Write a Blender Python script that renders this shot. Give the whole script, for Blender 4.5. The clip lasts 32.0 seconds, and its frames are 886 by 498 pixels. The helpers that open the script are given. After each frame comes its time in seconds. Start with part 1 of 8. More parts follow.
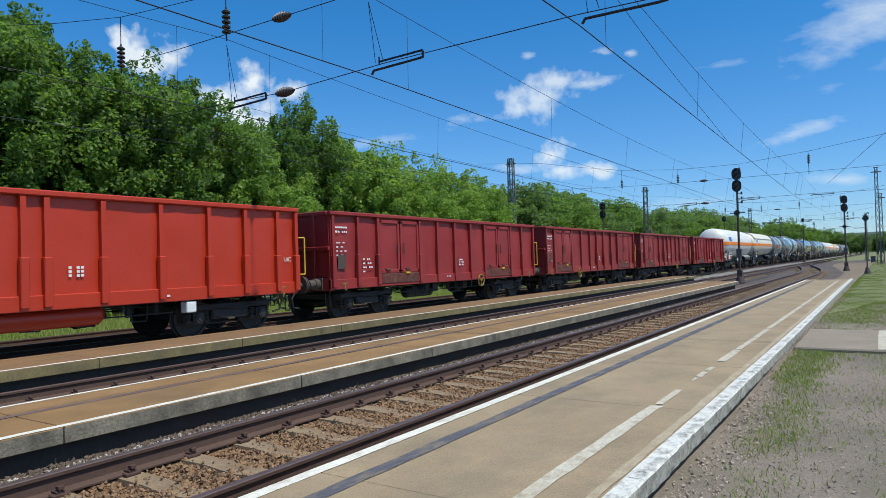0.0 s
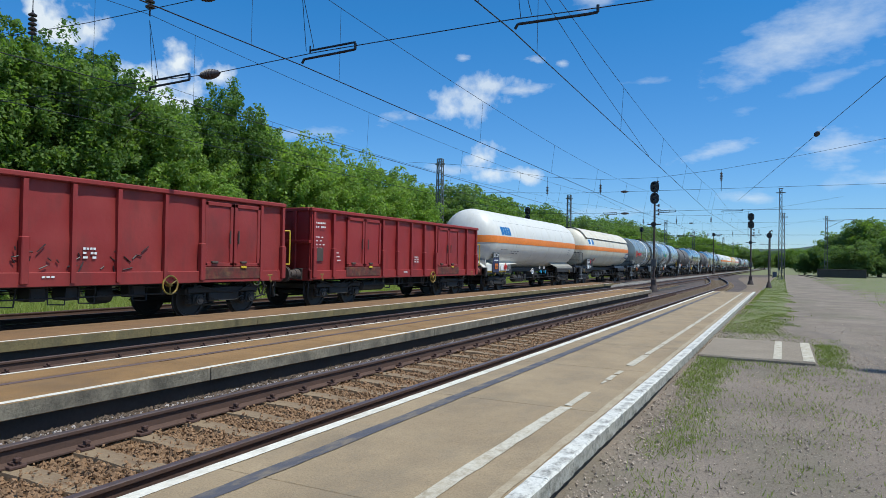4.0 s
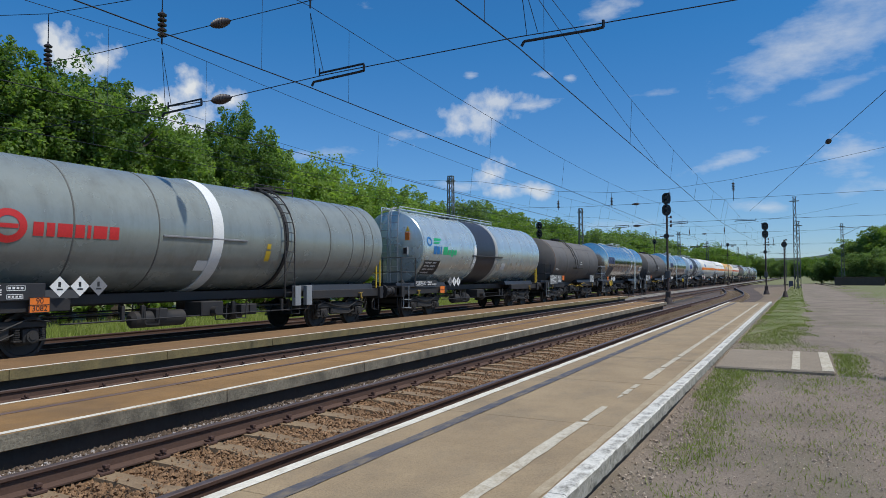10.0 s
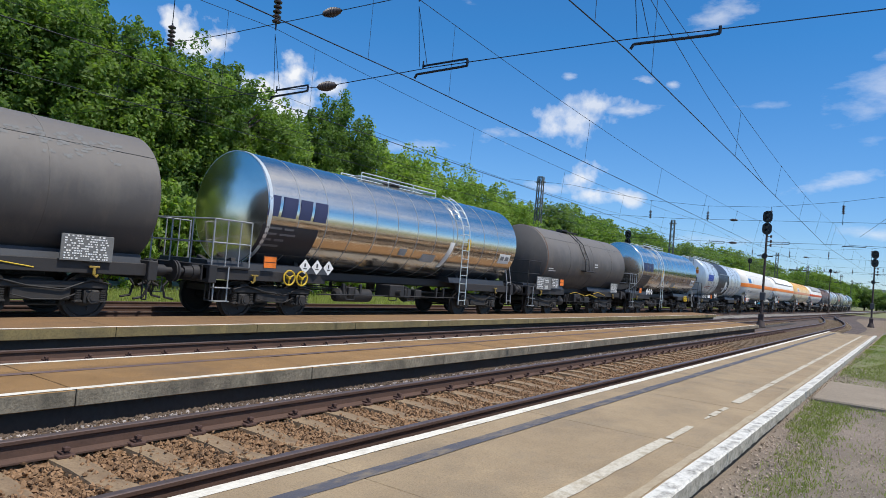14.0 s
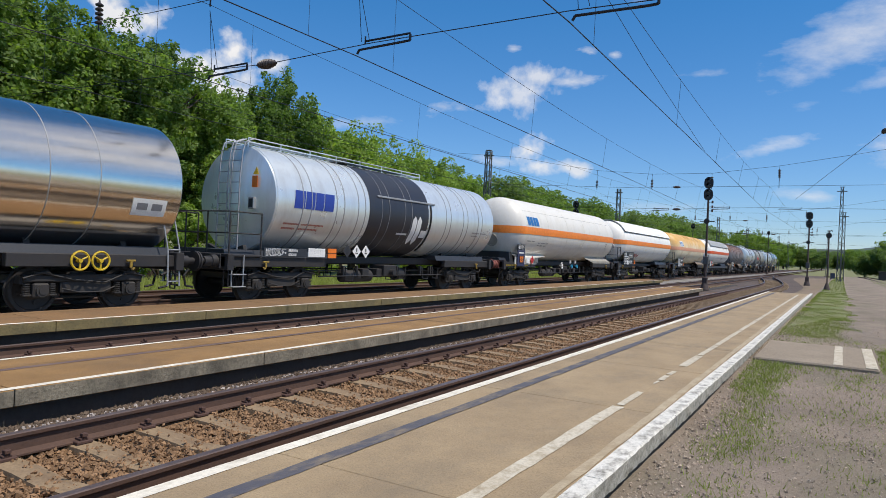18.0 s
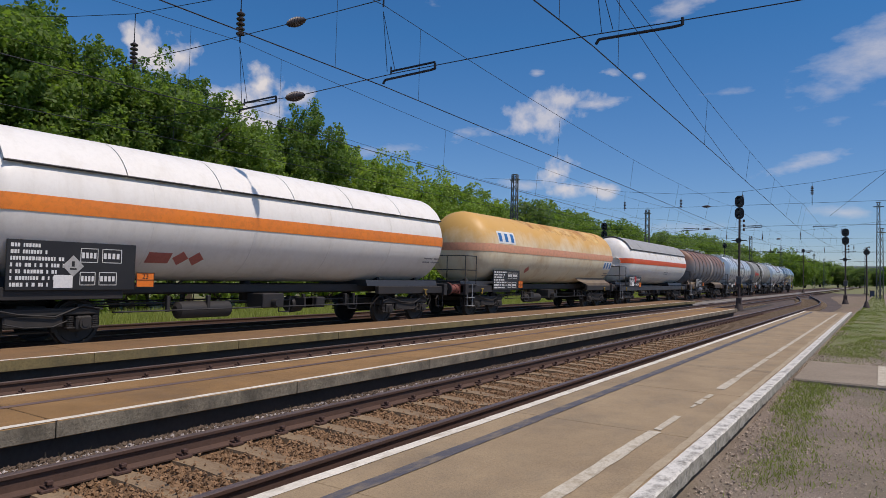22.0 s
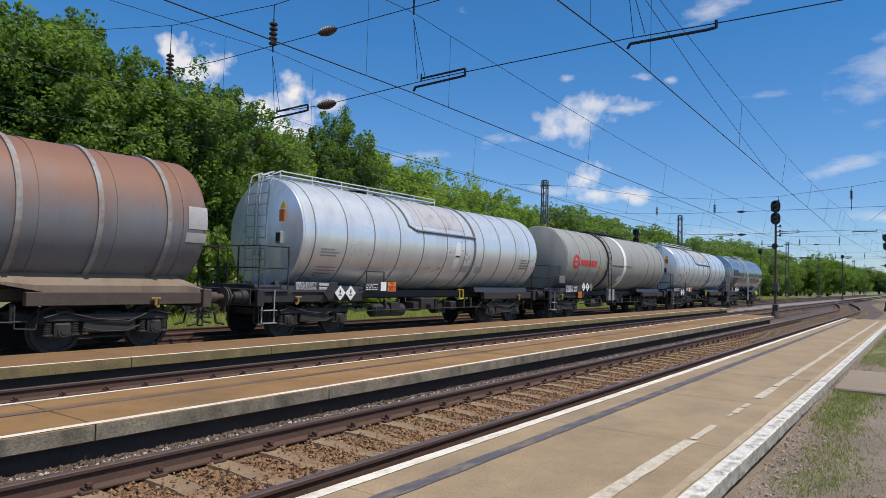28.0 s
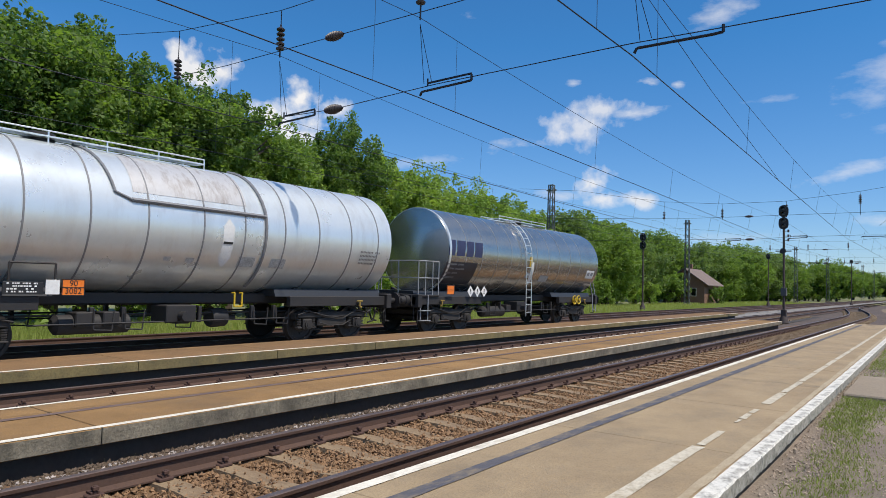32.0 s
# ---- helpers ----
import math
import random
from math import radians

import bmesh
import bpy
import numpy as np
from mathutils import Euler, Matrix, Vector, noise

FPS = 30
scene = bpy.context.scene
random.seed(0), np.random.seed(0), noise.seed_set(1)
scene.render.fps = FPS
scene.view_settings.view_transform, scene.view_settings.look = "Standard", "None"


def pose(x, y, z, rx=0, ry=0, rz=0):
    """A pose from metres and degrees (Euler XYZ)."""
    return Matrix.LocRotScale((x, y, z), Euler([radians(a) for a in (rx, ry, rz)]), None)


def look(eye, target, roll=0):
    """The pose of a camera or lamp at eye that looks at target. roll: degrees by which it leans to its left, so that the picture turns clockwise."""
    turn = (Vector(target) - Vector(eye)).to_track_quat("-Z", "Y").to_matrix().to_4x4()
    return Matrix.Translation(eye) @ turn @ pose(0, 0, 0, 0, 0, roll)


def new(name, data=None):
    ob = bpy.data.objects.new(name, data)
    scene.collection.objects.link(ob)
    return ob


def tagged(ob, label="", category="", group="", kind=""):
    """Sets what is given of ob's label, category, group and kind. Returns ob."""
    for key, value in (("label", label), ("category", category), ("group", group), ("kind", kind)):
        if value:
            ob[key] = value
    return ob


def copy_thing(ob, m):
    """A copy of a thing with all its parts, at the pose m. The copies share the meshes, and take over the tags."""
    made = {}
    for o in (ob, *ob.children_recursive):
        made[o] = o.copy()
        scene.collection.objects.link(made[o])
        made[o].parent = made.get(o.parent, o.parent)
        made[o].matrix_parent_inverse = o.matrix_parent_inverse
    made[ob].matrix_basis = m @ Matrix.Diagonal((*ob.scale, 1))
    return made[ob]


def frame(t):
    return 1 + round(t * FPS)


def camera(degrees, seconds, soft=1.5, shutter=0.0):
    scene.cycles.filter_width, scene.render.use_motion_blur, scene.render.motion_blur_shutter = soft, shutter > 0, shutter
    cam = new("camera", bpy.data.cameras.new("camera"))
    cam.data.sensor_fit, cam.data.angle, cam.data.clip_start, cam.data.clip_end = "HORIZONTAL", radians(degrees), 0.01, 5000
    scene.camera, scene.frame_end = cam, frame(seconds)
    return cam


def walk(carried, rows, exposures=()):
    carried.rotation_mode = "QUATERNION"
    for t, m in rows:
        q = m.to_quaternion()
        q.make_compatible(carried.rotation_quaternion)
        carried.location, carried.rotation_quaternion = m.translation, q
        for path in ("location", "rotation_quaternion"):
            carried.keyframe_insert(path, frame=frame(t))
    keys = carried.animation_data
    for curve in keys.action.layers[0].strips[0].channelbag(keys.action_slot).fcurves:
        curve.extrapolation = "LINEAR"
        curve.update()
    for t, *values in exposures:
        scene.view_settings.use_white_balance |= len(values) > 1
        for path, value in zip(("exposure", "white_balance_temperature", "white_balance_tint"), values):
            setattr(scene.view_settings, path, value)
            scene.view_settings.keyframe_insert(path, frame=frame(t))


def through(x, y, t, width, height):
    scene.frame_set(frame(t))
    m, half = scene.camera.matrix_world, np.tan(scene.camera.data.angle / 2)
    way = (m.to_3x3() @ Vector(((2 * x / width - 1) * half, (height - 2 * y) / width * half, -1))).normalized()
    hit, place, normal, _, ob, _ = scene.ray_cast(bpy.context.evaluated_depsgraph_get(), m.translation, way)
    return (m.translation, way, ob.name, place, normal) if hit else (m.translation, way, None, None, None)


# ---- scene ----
cam = camera(66.81, 32.0, soft=0.85)
# seconds, eye x, y, z, yaw to the left of the track, pitch up, lean
PATH = [
    (0.0, 0.072, 0.003, 1.560, 33.18, 1.14, -1.59),
    (0.5, 0.063, 0.011, 1.558, 33.04, 1.15, -1.34),
    (1.0, 0.055, 0.004, 1.546, 31.98, 1.12, 0.46),
    (1.5, 0.062, 0.018, 1.551, 31.47, 1.21, 0.47),
    (2.0, 0.045, 0.060, 1.540, 30.39, 1.34, 0.32),
    (2.5, 0.062, 0.048, 1.531, 29.25, 1.31, 0.94),
    (3.0, 0.069, 0.071, 1.522, 28.84, 1.25, 1.60),
    (3.5, 0.082, 0.077, 1.535, 26.56, 0.87, 1.18),
    (5.5, 0.108, 0.013, 1.550, 28.86, 1.77, 0.35),
    (6.0, 0.104, 0.040, 1.552, 28.88, 2.04, 0.28),
    (6.5, 0.105, 0.039, 1.554, 28.83, 2.17, -0.25),
    (7.0, 0.098, 0.058, 1.546, 28.72, 2.29, -0.30),
    (7.5, 0.088, 0.068, 1.538, 28.66, 2.34, -0.55),
    (8.0, 0.098, 0.064, 1.544, 28.58, 2.34, -0.38),
    (8.5, 0.091, 0.061, 1.538, 28.38, 2.38, -0.59),
    (9.0, 0.101, 0.047, 1.547, 28.19, 2.36, -0.65),
    (9.5, 0.108, 0.045, 1.549, 28.03, 2.36, -0.74),
    (10.0, 0.110, 0.039, 1.548, 27.94, 2.40, -0.27),
    (10.5, 0.115, 0.027, 1.550, 27.99, 2.37, -0.46),
    (11.0, 0.108, 0.034, 1.543, 28.00, 2.35, -0.11),
    (11.5, 0.109, 0.037, 1.550, 27.87, 2.34, 0.33),
    (12.0, 0.097, 0.057, 1.540, 27.77, 2.30, 0.79),
    (12.5, 0.104, 0.040, 1.543, 27.70, 2.16, 0.84),
    (13.0, 0.108, 0.013, 1.555, 30.92, 1.85, 2.60),
    (13.5, 0.039, 0.044, 1.535, 34.82, 1.76, 4.29),
    (14.0, 0.027, -0.013, 1.536, 34.97, 1.87, 4.88),
    (14.5, 0.019, 0.042, 1.518, 30.70, 2.50, 3.37),
    (16.5, 0.040, 0.006, 1.552, 30.64, 1.63, 1.64),
    (17.0, 0.015, 0.022, 1.548, 30.61, 0.57, 3.56),
    (17.5, 0.022, -0.004, 1.564, 30.57, 0.07, 3.03),
    (18.0, 0.020, 0.030, 1.563, 30.72, 0.08, 2.58),
    (18.5, 0.024, 0.020, 1.570, 30.85, 0.20, 2.51),
    (19.0, 0.018, 0.003, 1.570, 30.92, 0.58, 2.55),
    (19.5, 0.022, 0.006, 1.575, 31.27, 1.07, 1.90),
    (20.0, 0.025, 0.003, 1.561, 31.70, 1.50, 1.57),
    (20.5, 0.021, -0.003, 1.565, 32.25, 1.63, 1.39),
    (21.0, 0.019, -0.007, 1.569, 32.63, 1.80, 1.42),
    (21.5, 0.004, 0.007, 1.561, 32.91, 2.01, 1.43),
    (22.0, 0.014, 0.000, 1.568, 33.15, 2.15, 1.42),
    (22.5, 0.008, -0.002, 1.566, 33.36, 2.27, 1.49),
    (23.0, 0.007, 0.001, 1.565, 33.61, 2.35, 1.39),
    (23.5, 0.007, -0.011, 1.570, 33.84, 2.42, 1.23),
    (24.0, 0.006, 0.006, 1.565, 34.08, 2.55, 1.01),
    (24.5, 0.004, 0.012, 1.565, 34.29, 2.64, 0.94),
    (25.0, 0.005, 0.003, 1.563, 34.59, 2.66, 0.86),
    (25.5, 0.000, -0.008, 1.571, 34.79, 2.62, 1.08),
    (27.5, -0.005, -0.006, 1.565, 35.51, 2.74, 1.18),
    (28.0, -0.001, -0.009, 1.568, 35.68, 2.62, 1.45),
    (28.5, -0.006, -0.006, 1.566, 35.86, 2.55, 1.46),
    (29.0, -0.006, -0.006, 1.570, 36.01, 2.54, 1.52),
    (29.5, -0.004, -0.026, 1.569, 35.99, 2.56, 1.60),
    (30.0, -0.004, -0.025, 1.572, 35.97, 2.62, 1.54),
    (30.5, -0.008, -0.015, 1.572, 36.01, 2.67, 1.51),
    (31.0, -0.003, -0.010, 1.572, 36.08, 2.73, 1.53),
    (31.5, -0.003, -0.020, 1.573, 36.07, 2.79, 1.55),
    (32.0, 0.000, 0.000, 1.566, 36.25, 3.00, 1.53),
]


def gaze(x, y, z, yaw, pitch, lean):
    a, b = radians(yaw), radians(pitch)
    ahead = Vector((-math.sin(a) * math.cos(b), math.cos(a) * math.cos(b), math.sin(b)))
    return look(Vector((x, y, z)), Vector((x, y, z)) + ahead, lean)


EXPOSURES = [(0.0, 0.16, 6150, 4), (3.5, 0.14, 6100, 4), (6.0, -0.06, 6200, 4), (8.0, -0.24, 6300, 6), (10.0, -0.13, 6380, 8), (12.0, 0.03, 6450, 9), (13.0, 0.05, 6450, 10), (14.0, 0.22, 6500, 10), (14.5, 0.2, 6500, 10), (18.0, 0.13, 6750, 11), (19.0, 0.05, 6800, 12), (20.0, -0.12, 6850, 14), (22.0, -0.27, 6950, 18), (23.0, -0.33, 6950, 18), (25.0, -0.15, 6950, 17), (28.0, 0.1, 6850, 13), (29.0, 0.15, 6850, 12), (30.0, 0.0, 6800, 12), (31.3, 0.17, 6800, 11), (32.0, 0.17, 6800, 11)]
walk(cam, [(row[0], gaze(*row[1:])) for row in PATH], EXPOSURES)

# ---- light ----
SUN = Vector((0.455, 0.0, 0.89)).normalized()  # towards the sun
sun_data = bpy.data.lights.new("sun", "SUN")
sun_data.energy, sun_data.angle, sun_data.color = 3.95, radians(1.0), (1.0, 0.955, 0.88)
sun = new("sun", sun_data)
sun.matrix_basis = SUN.to_track_quat("Z", "Y").to_matrix().to_4x4()

world = bpy.data.worlds.new("sky")
scene.world = world
world.use_nodes = True


def build_sky():
    """Clear sky with its fair-weather clouds, and broad veils added outside the view."""
    nt = world.node_tree
    n, l = nt.nodes, nt.links
    n.clear()
    out, bg = n.new("ShaderNodeOutputWorld"), n.new("ShaderNodeBackground")
    sky = n.new("ShaderNodeTexSky")
    sky.sky_type, sky.sun_disc = "NISHITA", False
    sky.sun_elevation = math.asin(SUN.z)
    sky.sun_rotation = math.atan2(SUN.x, SUN.y)
    sky.altitude, sky.air_density, sky.dust_density, sky.ozone_density = 150, 1.0, 0.0, 3.5
    bg.inputs[1].default_value = 0.096
    co = n.new("ShaderNodeTexCoord").outputs["Generated"]

    def math_node(op, a, b=None, clamp=False):
        m = n.new("ShaderNodeMath")
        m.operation, m.use_clamp = op, clamp
        for i, v in enumerate((a, b)):
            if v is None:
                continue
            if isinstance(v, (int, float)):
                m.inputs[i].default_value = v
            else:
                l.new(v, m.inputs[i])
        return m.outputs[0]

    def vec_node(op, a, b):
        m = n.new("ShaderNodeVectorMath")
        m.operation = op
        for i, v in enumerate((a, b)):
            if isinstance(v, tuple):
                m.inputs[i].default_value = v
            else:
                l.new(v, m.inputs[i])
        return m

    def noise_at(scale, detail, rough, stretch=(1, 1, 1)):
        mp = n.new("ShaderNodeMapping")
        mp.inputs["Scale"].default_value = stretch
        l.new(co, mp.inputs[0])
        t = n.new("ShaderNodeTexNoise")
        t.inputs["Scale"].default_value, t.inputs["Detail"].default_value, t.inputs["Roughness"].default_value = scale, detail, rough
        l.new(mp.outputs[0], t.inputs["Vector"])
        return t.outputs["Fac"]

    puff = noise_at(27, 6, 0.55)
    wisp = noise_at(14, 7, 0.6, (1, 1, 2.4))
    total = None
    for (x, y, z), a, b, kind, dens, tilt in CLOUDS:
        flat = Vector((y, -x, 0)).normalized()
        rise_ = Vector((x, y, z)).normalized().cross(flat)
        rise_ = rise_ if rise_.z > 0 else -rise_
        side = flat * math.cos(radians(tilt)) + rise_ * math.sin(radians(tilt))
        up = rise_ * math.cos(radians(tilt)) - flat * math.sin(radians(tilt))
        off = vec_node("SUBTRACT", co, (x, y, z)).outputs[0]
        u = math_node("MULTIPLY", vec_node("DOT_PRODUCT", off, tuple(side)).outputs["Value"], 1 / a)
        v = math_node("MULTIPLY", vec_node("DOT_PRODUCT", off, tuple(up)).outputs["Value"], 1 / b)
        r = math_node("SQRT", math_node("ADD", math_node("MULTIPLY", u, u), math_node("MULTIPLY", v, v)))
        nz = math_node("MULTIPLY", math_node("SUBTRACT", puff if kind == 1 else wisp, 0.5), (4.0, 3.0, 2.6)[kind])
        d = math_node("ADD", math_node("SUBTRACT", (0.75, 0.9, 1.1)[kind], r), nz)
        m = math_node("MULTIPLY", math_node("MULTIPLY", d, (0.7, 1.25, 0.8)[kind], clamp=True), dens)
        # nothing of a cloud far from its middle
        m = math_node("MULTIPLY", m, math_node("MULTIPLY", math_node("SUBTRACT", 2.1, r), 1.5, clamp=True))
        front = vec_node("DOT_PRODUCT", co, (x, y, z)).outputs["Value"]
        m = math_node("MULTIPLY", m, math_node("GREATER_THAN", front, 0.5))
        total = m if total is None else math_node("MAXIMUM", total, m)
    shade = n.new("ShaderNodeMixRGB")
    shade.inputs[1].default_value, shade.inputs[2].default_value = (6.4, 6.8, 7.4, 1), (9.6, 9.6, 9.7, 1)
    l.new(noise_at(30, 5, 0.6), shade.inputs[0])
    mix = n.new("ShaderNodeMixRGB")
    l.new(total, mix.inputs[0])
    tint = n.new("ShaderNodeMixRGB")
    tint.blend_type, tint.inputs[0].default_value = "MULTIPLY", 1.0
    # deep blue above, paler towards the horizon
    sep = n.new("ShaderNodeSeparateXYZ")
    l.new(co, sep.inputs[0])
    rise = n.new("ShaderNodeMapRange")
    rise.inputs[1].default_value, rise.inputs[2].default_value = 0.0, 0.34
    l.new(sep.outputs[2], rise.inputs[0])
    hue = n.new("ShaderNodeMixRGB")
    hue.inputs[1].default_value, hue.inputs[2].default_value = (0.74, 0.88, 1.17, 1), (0.325, 0.92, 1.33, 1)
    l.new(rise.outputs[0], hue.inputs[0])
    l.new(hue.outputs[0], tint.inputs[2])
    l.new(sky.outputs[0], tint.inputs[1])
    l.new(tint.outputs[0], mix.inputs[1])
    l.new(shade.outputs[0], mix.inputs[2])
    l.new(mix.outputs[0], bg.inputs[0])
    l.new(bg.outputs[0], out.inputs[0])


# direction, half width, half height, kind (0 wisp, 1 heap, 2 broad), strength, tilt in degrees
CLOUDS = [
    ((-0.805, 0.522, 0.283), 0.046, 0.036, 1, 0.95, 0), ((-0.788, 0.548, 0.284), 0.026, 0.030, 1, 0.95, 0), ((-0.814, 0.50, 0.297), 0.020, 0.022, 1, 0.9, 0),
    ((-0.740, 0.631, 0.232), 0.072, 0.036, 1, 1.0, 0), ((-0.721, 0.640, 0.262), 0.034, 0.028, 1, 1.0, 0), ((-0.692, 0.678, 0.248), 0.032, 0.022, 1, 0.95, 0), ((-0.740, 0.641, 0.204), 0.055, 0.026, 1, 0.9, 0),
    ((-0.413, 0.883, 0.224), 0.070, 0.034, 1, 0.7, 12), ((-0.380, 0.890, 0.254), 0.052, 0.020, 1, 0.72, 4), ((-0.330, 0.909, 0.246), 0.050, 0.012, 0, 0.75, 4), ((-0.462, 0.862, 0.208), 0.070, 0.012, 0, 0.7, 4),
    ((-0.395, 0.906, 0.148), 0.026, 0.026, 1, 0.85, 0), ((-0.383, 0.914, 0.130), 0.034, 0.015, 1, 0.8, 0), ((-0.343, 0.931, 0.126), 0.033, 0.014, 1, 0.8, -8), ((-0.438, 0.889, 0.132), 0.045, 0.012, 0, 0.7, 0),
    ((-0.414, 0.863, 0.290), 0.012, 0.006, 0, 0.8, 0), ((-0.311, 0.907, 0.285), 0.022, 0.009, 0, 0.9, 0), ((-0.283, 0.917, 0.282), 0.018, 0.009, 0, 0.9, 0), ((-0.225, 0.903, 0.365), 0.060, 0.018, 0, 0.6, 20), ((-0.176, 0.951, 0.253), 0.035, 0.006, 0, 0.4, 0),
    ((0.020, 0.956, 0.292), 0.125, 0.036, 2, 0.62, 24), ((0.075, 0.946, 0.312), 0.10, 0.045, 2, 0.55, 24), ((0.05, 0.966, 0.235), 0.13, 0.012, 0, 0.4, 16),
    ((-0.095, 0.983, 0.154), 0.080, 0.012, 0, 0.6, 12), ((0.062, 0.986, 0.150), 0.085, 0.026, 0, 0.6, 6), ((-0.042, 0.995, 0.091), 0.050, 0.009, 0, 0.55, -4), ((0.10, 0.985, 0.11), 0.12, 0.014, 0, 0.5, 4),
    ((-0.606, 0.775, 0.180), 0.075, 0.012, 0, 0.45, 6), ((-0.2, 0.97, 0.075), 0.15, 0.010, 0, 0.3, 0),
    # unseen veils, added to whiten the tank reflections and lift the fill light
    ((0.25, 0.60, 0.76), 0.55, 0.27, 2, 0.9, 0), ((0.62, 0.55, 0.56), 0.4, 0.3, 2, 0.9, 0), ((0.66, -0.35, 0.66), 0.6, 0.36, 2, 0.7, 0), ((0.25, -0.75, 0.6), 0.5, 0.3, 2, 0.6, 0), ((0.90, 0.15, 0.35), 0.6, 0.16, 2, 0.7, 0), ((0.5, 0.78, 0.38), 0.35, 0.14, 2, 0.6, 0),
]
build_sky()

# ---- materials ----


def material(name, base, rough=0.7, metal=0.0, second=None, grain=20.0, blotch=1.2, mix=0.5, bump=0.15, dirt=None, dirt_mix=0.0, dirt_scale=(1, 1, 1), top=None, bump_scale=None, spec=0.5, island=0.0, rough_var=0.1, fleck=None):
    """A worn surface: base and second colour in blotches and grain, dirt in stains or streaks, fine relief."""
    m = bpy.data.materials.new(name)
    m.use_nodes = True
    nt = m.node_tree
    n, l = nt.nodes, nt.links
    b = n["Principled BSDF"]
    co = n.new("ShaderNodeTexCoord").outputs["Object"]

    def nz(scale, detail=4, rg=0.6, stretch=None):
        t = n.new("ShaderNodeTexNoise")
        t.inputs["Scale"].default_value, t.inputs["Detail"].default_value, t.inputs["Roughness"].default_value = scale, detail, rg
        if stretch:
            mp = n.new("ShaderNodeMapping")
            mp.inputs["Scale"].default_value = stretch
            l.new(co, mp.inputs[0])
            l.new(mp.outputs[0], t.inputs["Vector"])
        else:
            l.new(co, t.inputs["Vector"])
        return t.outputs["Fac"]

    def ramp(src, lo, hi):
        r = n.new("ShaderNodeMapRange")
        r.inputs[1].default_value, r.inputs[2].default_value = lo, hi
        l.new(src, r.inputs[0])
        return r.outputs[0]

    def mixer(fac, a, c, how="MIX"):
        x = n.new("ShaderNodeMixRGB")
        x.blend_type = how
        for i, v in enumerate((fac, a, c)):
            if isinstance(v, (int, float)):
                x.inputs[i].default_value = v
            elif isinstance(v, tuple):
                x.inputs[i].default_value = (*v, 1)
            else:
                l.new(v, x.inputs[i])
        return x.outputs[0]

    def times(src, k):
        x = n.new("ShaderNodeMath")
        x.operation = "MULTIPLY"
        l.new(src, x.inputs[0])
        x.inputs[1].default_value = k
        return x.outputs[0]

    second = second or tuple(c * 0.72 for c in base)
    big, fine = nz(blotch, 5, 0.62), nz(grain, 6, 0.7)
    col = mixer(times(ramp(big, 0.35, 0.68), mix), base, second)
    col = mixer(times(ramp(fine, 0.46, 0.62), 0.4 * mix + 0.08 if fleck is None else fleck), col, tuple(c * 0.6 for c in second))
    if dirt:
        st = nz(1.0, 6, 0.68, dirt_scale)
        col = mixer(times(ramp(st, 0.48, 0.72), dirt_mix), col, dirt)
    if top:
        # rust or staining that has spread from above: colour, heights between which it thins out, amount
        tc, tz0, tz1, tk = top
        sep = n.new("ShaderNodeSeparateXYZ")
        l.new(co, sep.inputs[0])
        wob = n.new("ShaderNodeMath")
        wob.operation = "MULTIPLY_ADD"
        l.new(nz(1.0, 6, 0.7, (0.9, 1.1, 0.8)), wob.inputs[0])
        wob.inputs[1].default_value = 1.8
        l.new(sep.outputs[2], wob.inputs[2])
        col = mixer(times(ramp(wob.outputs[0], tz0 + 0.9, tz1 + 0.9), tk), col, tc)
    if island:
        info = n.new("ShaderNodeNewGeometry").outputs["Random Per Island"]
        col = mixer(times(info, island), col, tuple(min(1, c * 1.9 + 0.02) for c in base))
    l.new(col, b.inputs["Base Color"])
    rr = n.new("ShaderNodeMapRange")
    rr.inputs[3].default_value, rr.inputs[4].default_value = max(0.02, rough - rough_var), min(1, rough + rough_var)
    l.new(big, rr.inputs[0])
    l.new(rr.outputs[0], b.inputs["Roughness"])
    b.inputs["Metallic"].default_value = metal
    b.inputs["Specular IOR Level"].default_value = spec
    if bump:
        bp = n.new("ShaderNodeBump")
        bp.inputs["Strength"].default_value, bp.inputs["Distance"].default_value = bump, 0.02
        l.new(nz(bump_scale or grain, 5, 0.65), bp.inputs["Height"])
        l.new(bp.outputs[0], b.inputs["Normal"])
    return m


def paint(name, base, second, rough=0.45, rust=(0.16, 0.06, 0.03), rust_mix=0.25, streak=(2.2, 2.2, 0.35), metal=0.0, mix=0.5, bump=0.05, top=None):
    return material(name, base, rough, metal, second, grain=9, blotch=0.7, mix=mix, bump=bump, dirt=rust, dirt_mix=rust_mix, dirt_scale=streak, bump_scale=3, top=top, fleck=0.10)


M = {}
M["ballast"] = material("ballast", (0.205, 0.115, 0.054), 0.95, second=(0.11, 0.064, 0.036), grain=26, blotch=1.0, mix=0.7, bump=1.0, bump_scale=22)
M["stone"] = material("ballast_stone", (0.205, 0.118, 0.058), 0.95, second=(0.10, 0.061, 0.036), grain=30, blotch=0.9, bump=0.3, island=0.6)
M["pale_stone"] = material("pale_stone", (0.36, 0.31, 0.275), 0.95, grain=30, bump=0.3, island=0.4)
M["sleeper"] = material("concrete_sleeper", (0.32, 0.23, 0.135), 0.9, second=(0.21, 0.14, 0.078), grain=35, blotch=2.5, mix=0.8, bump=0.3, dirt=(0.10, 0.06, 0.04), dirt_mix=0.5, dirt_scale=(3, 6, 3))
M["rail_side"] = material("rusty_rail", (0.095, 0.052, 0.036), 0.8, second=(0.062, 0.036, 0.027), grain=40, blotch=3, bump=0.25)
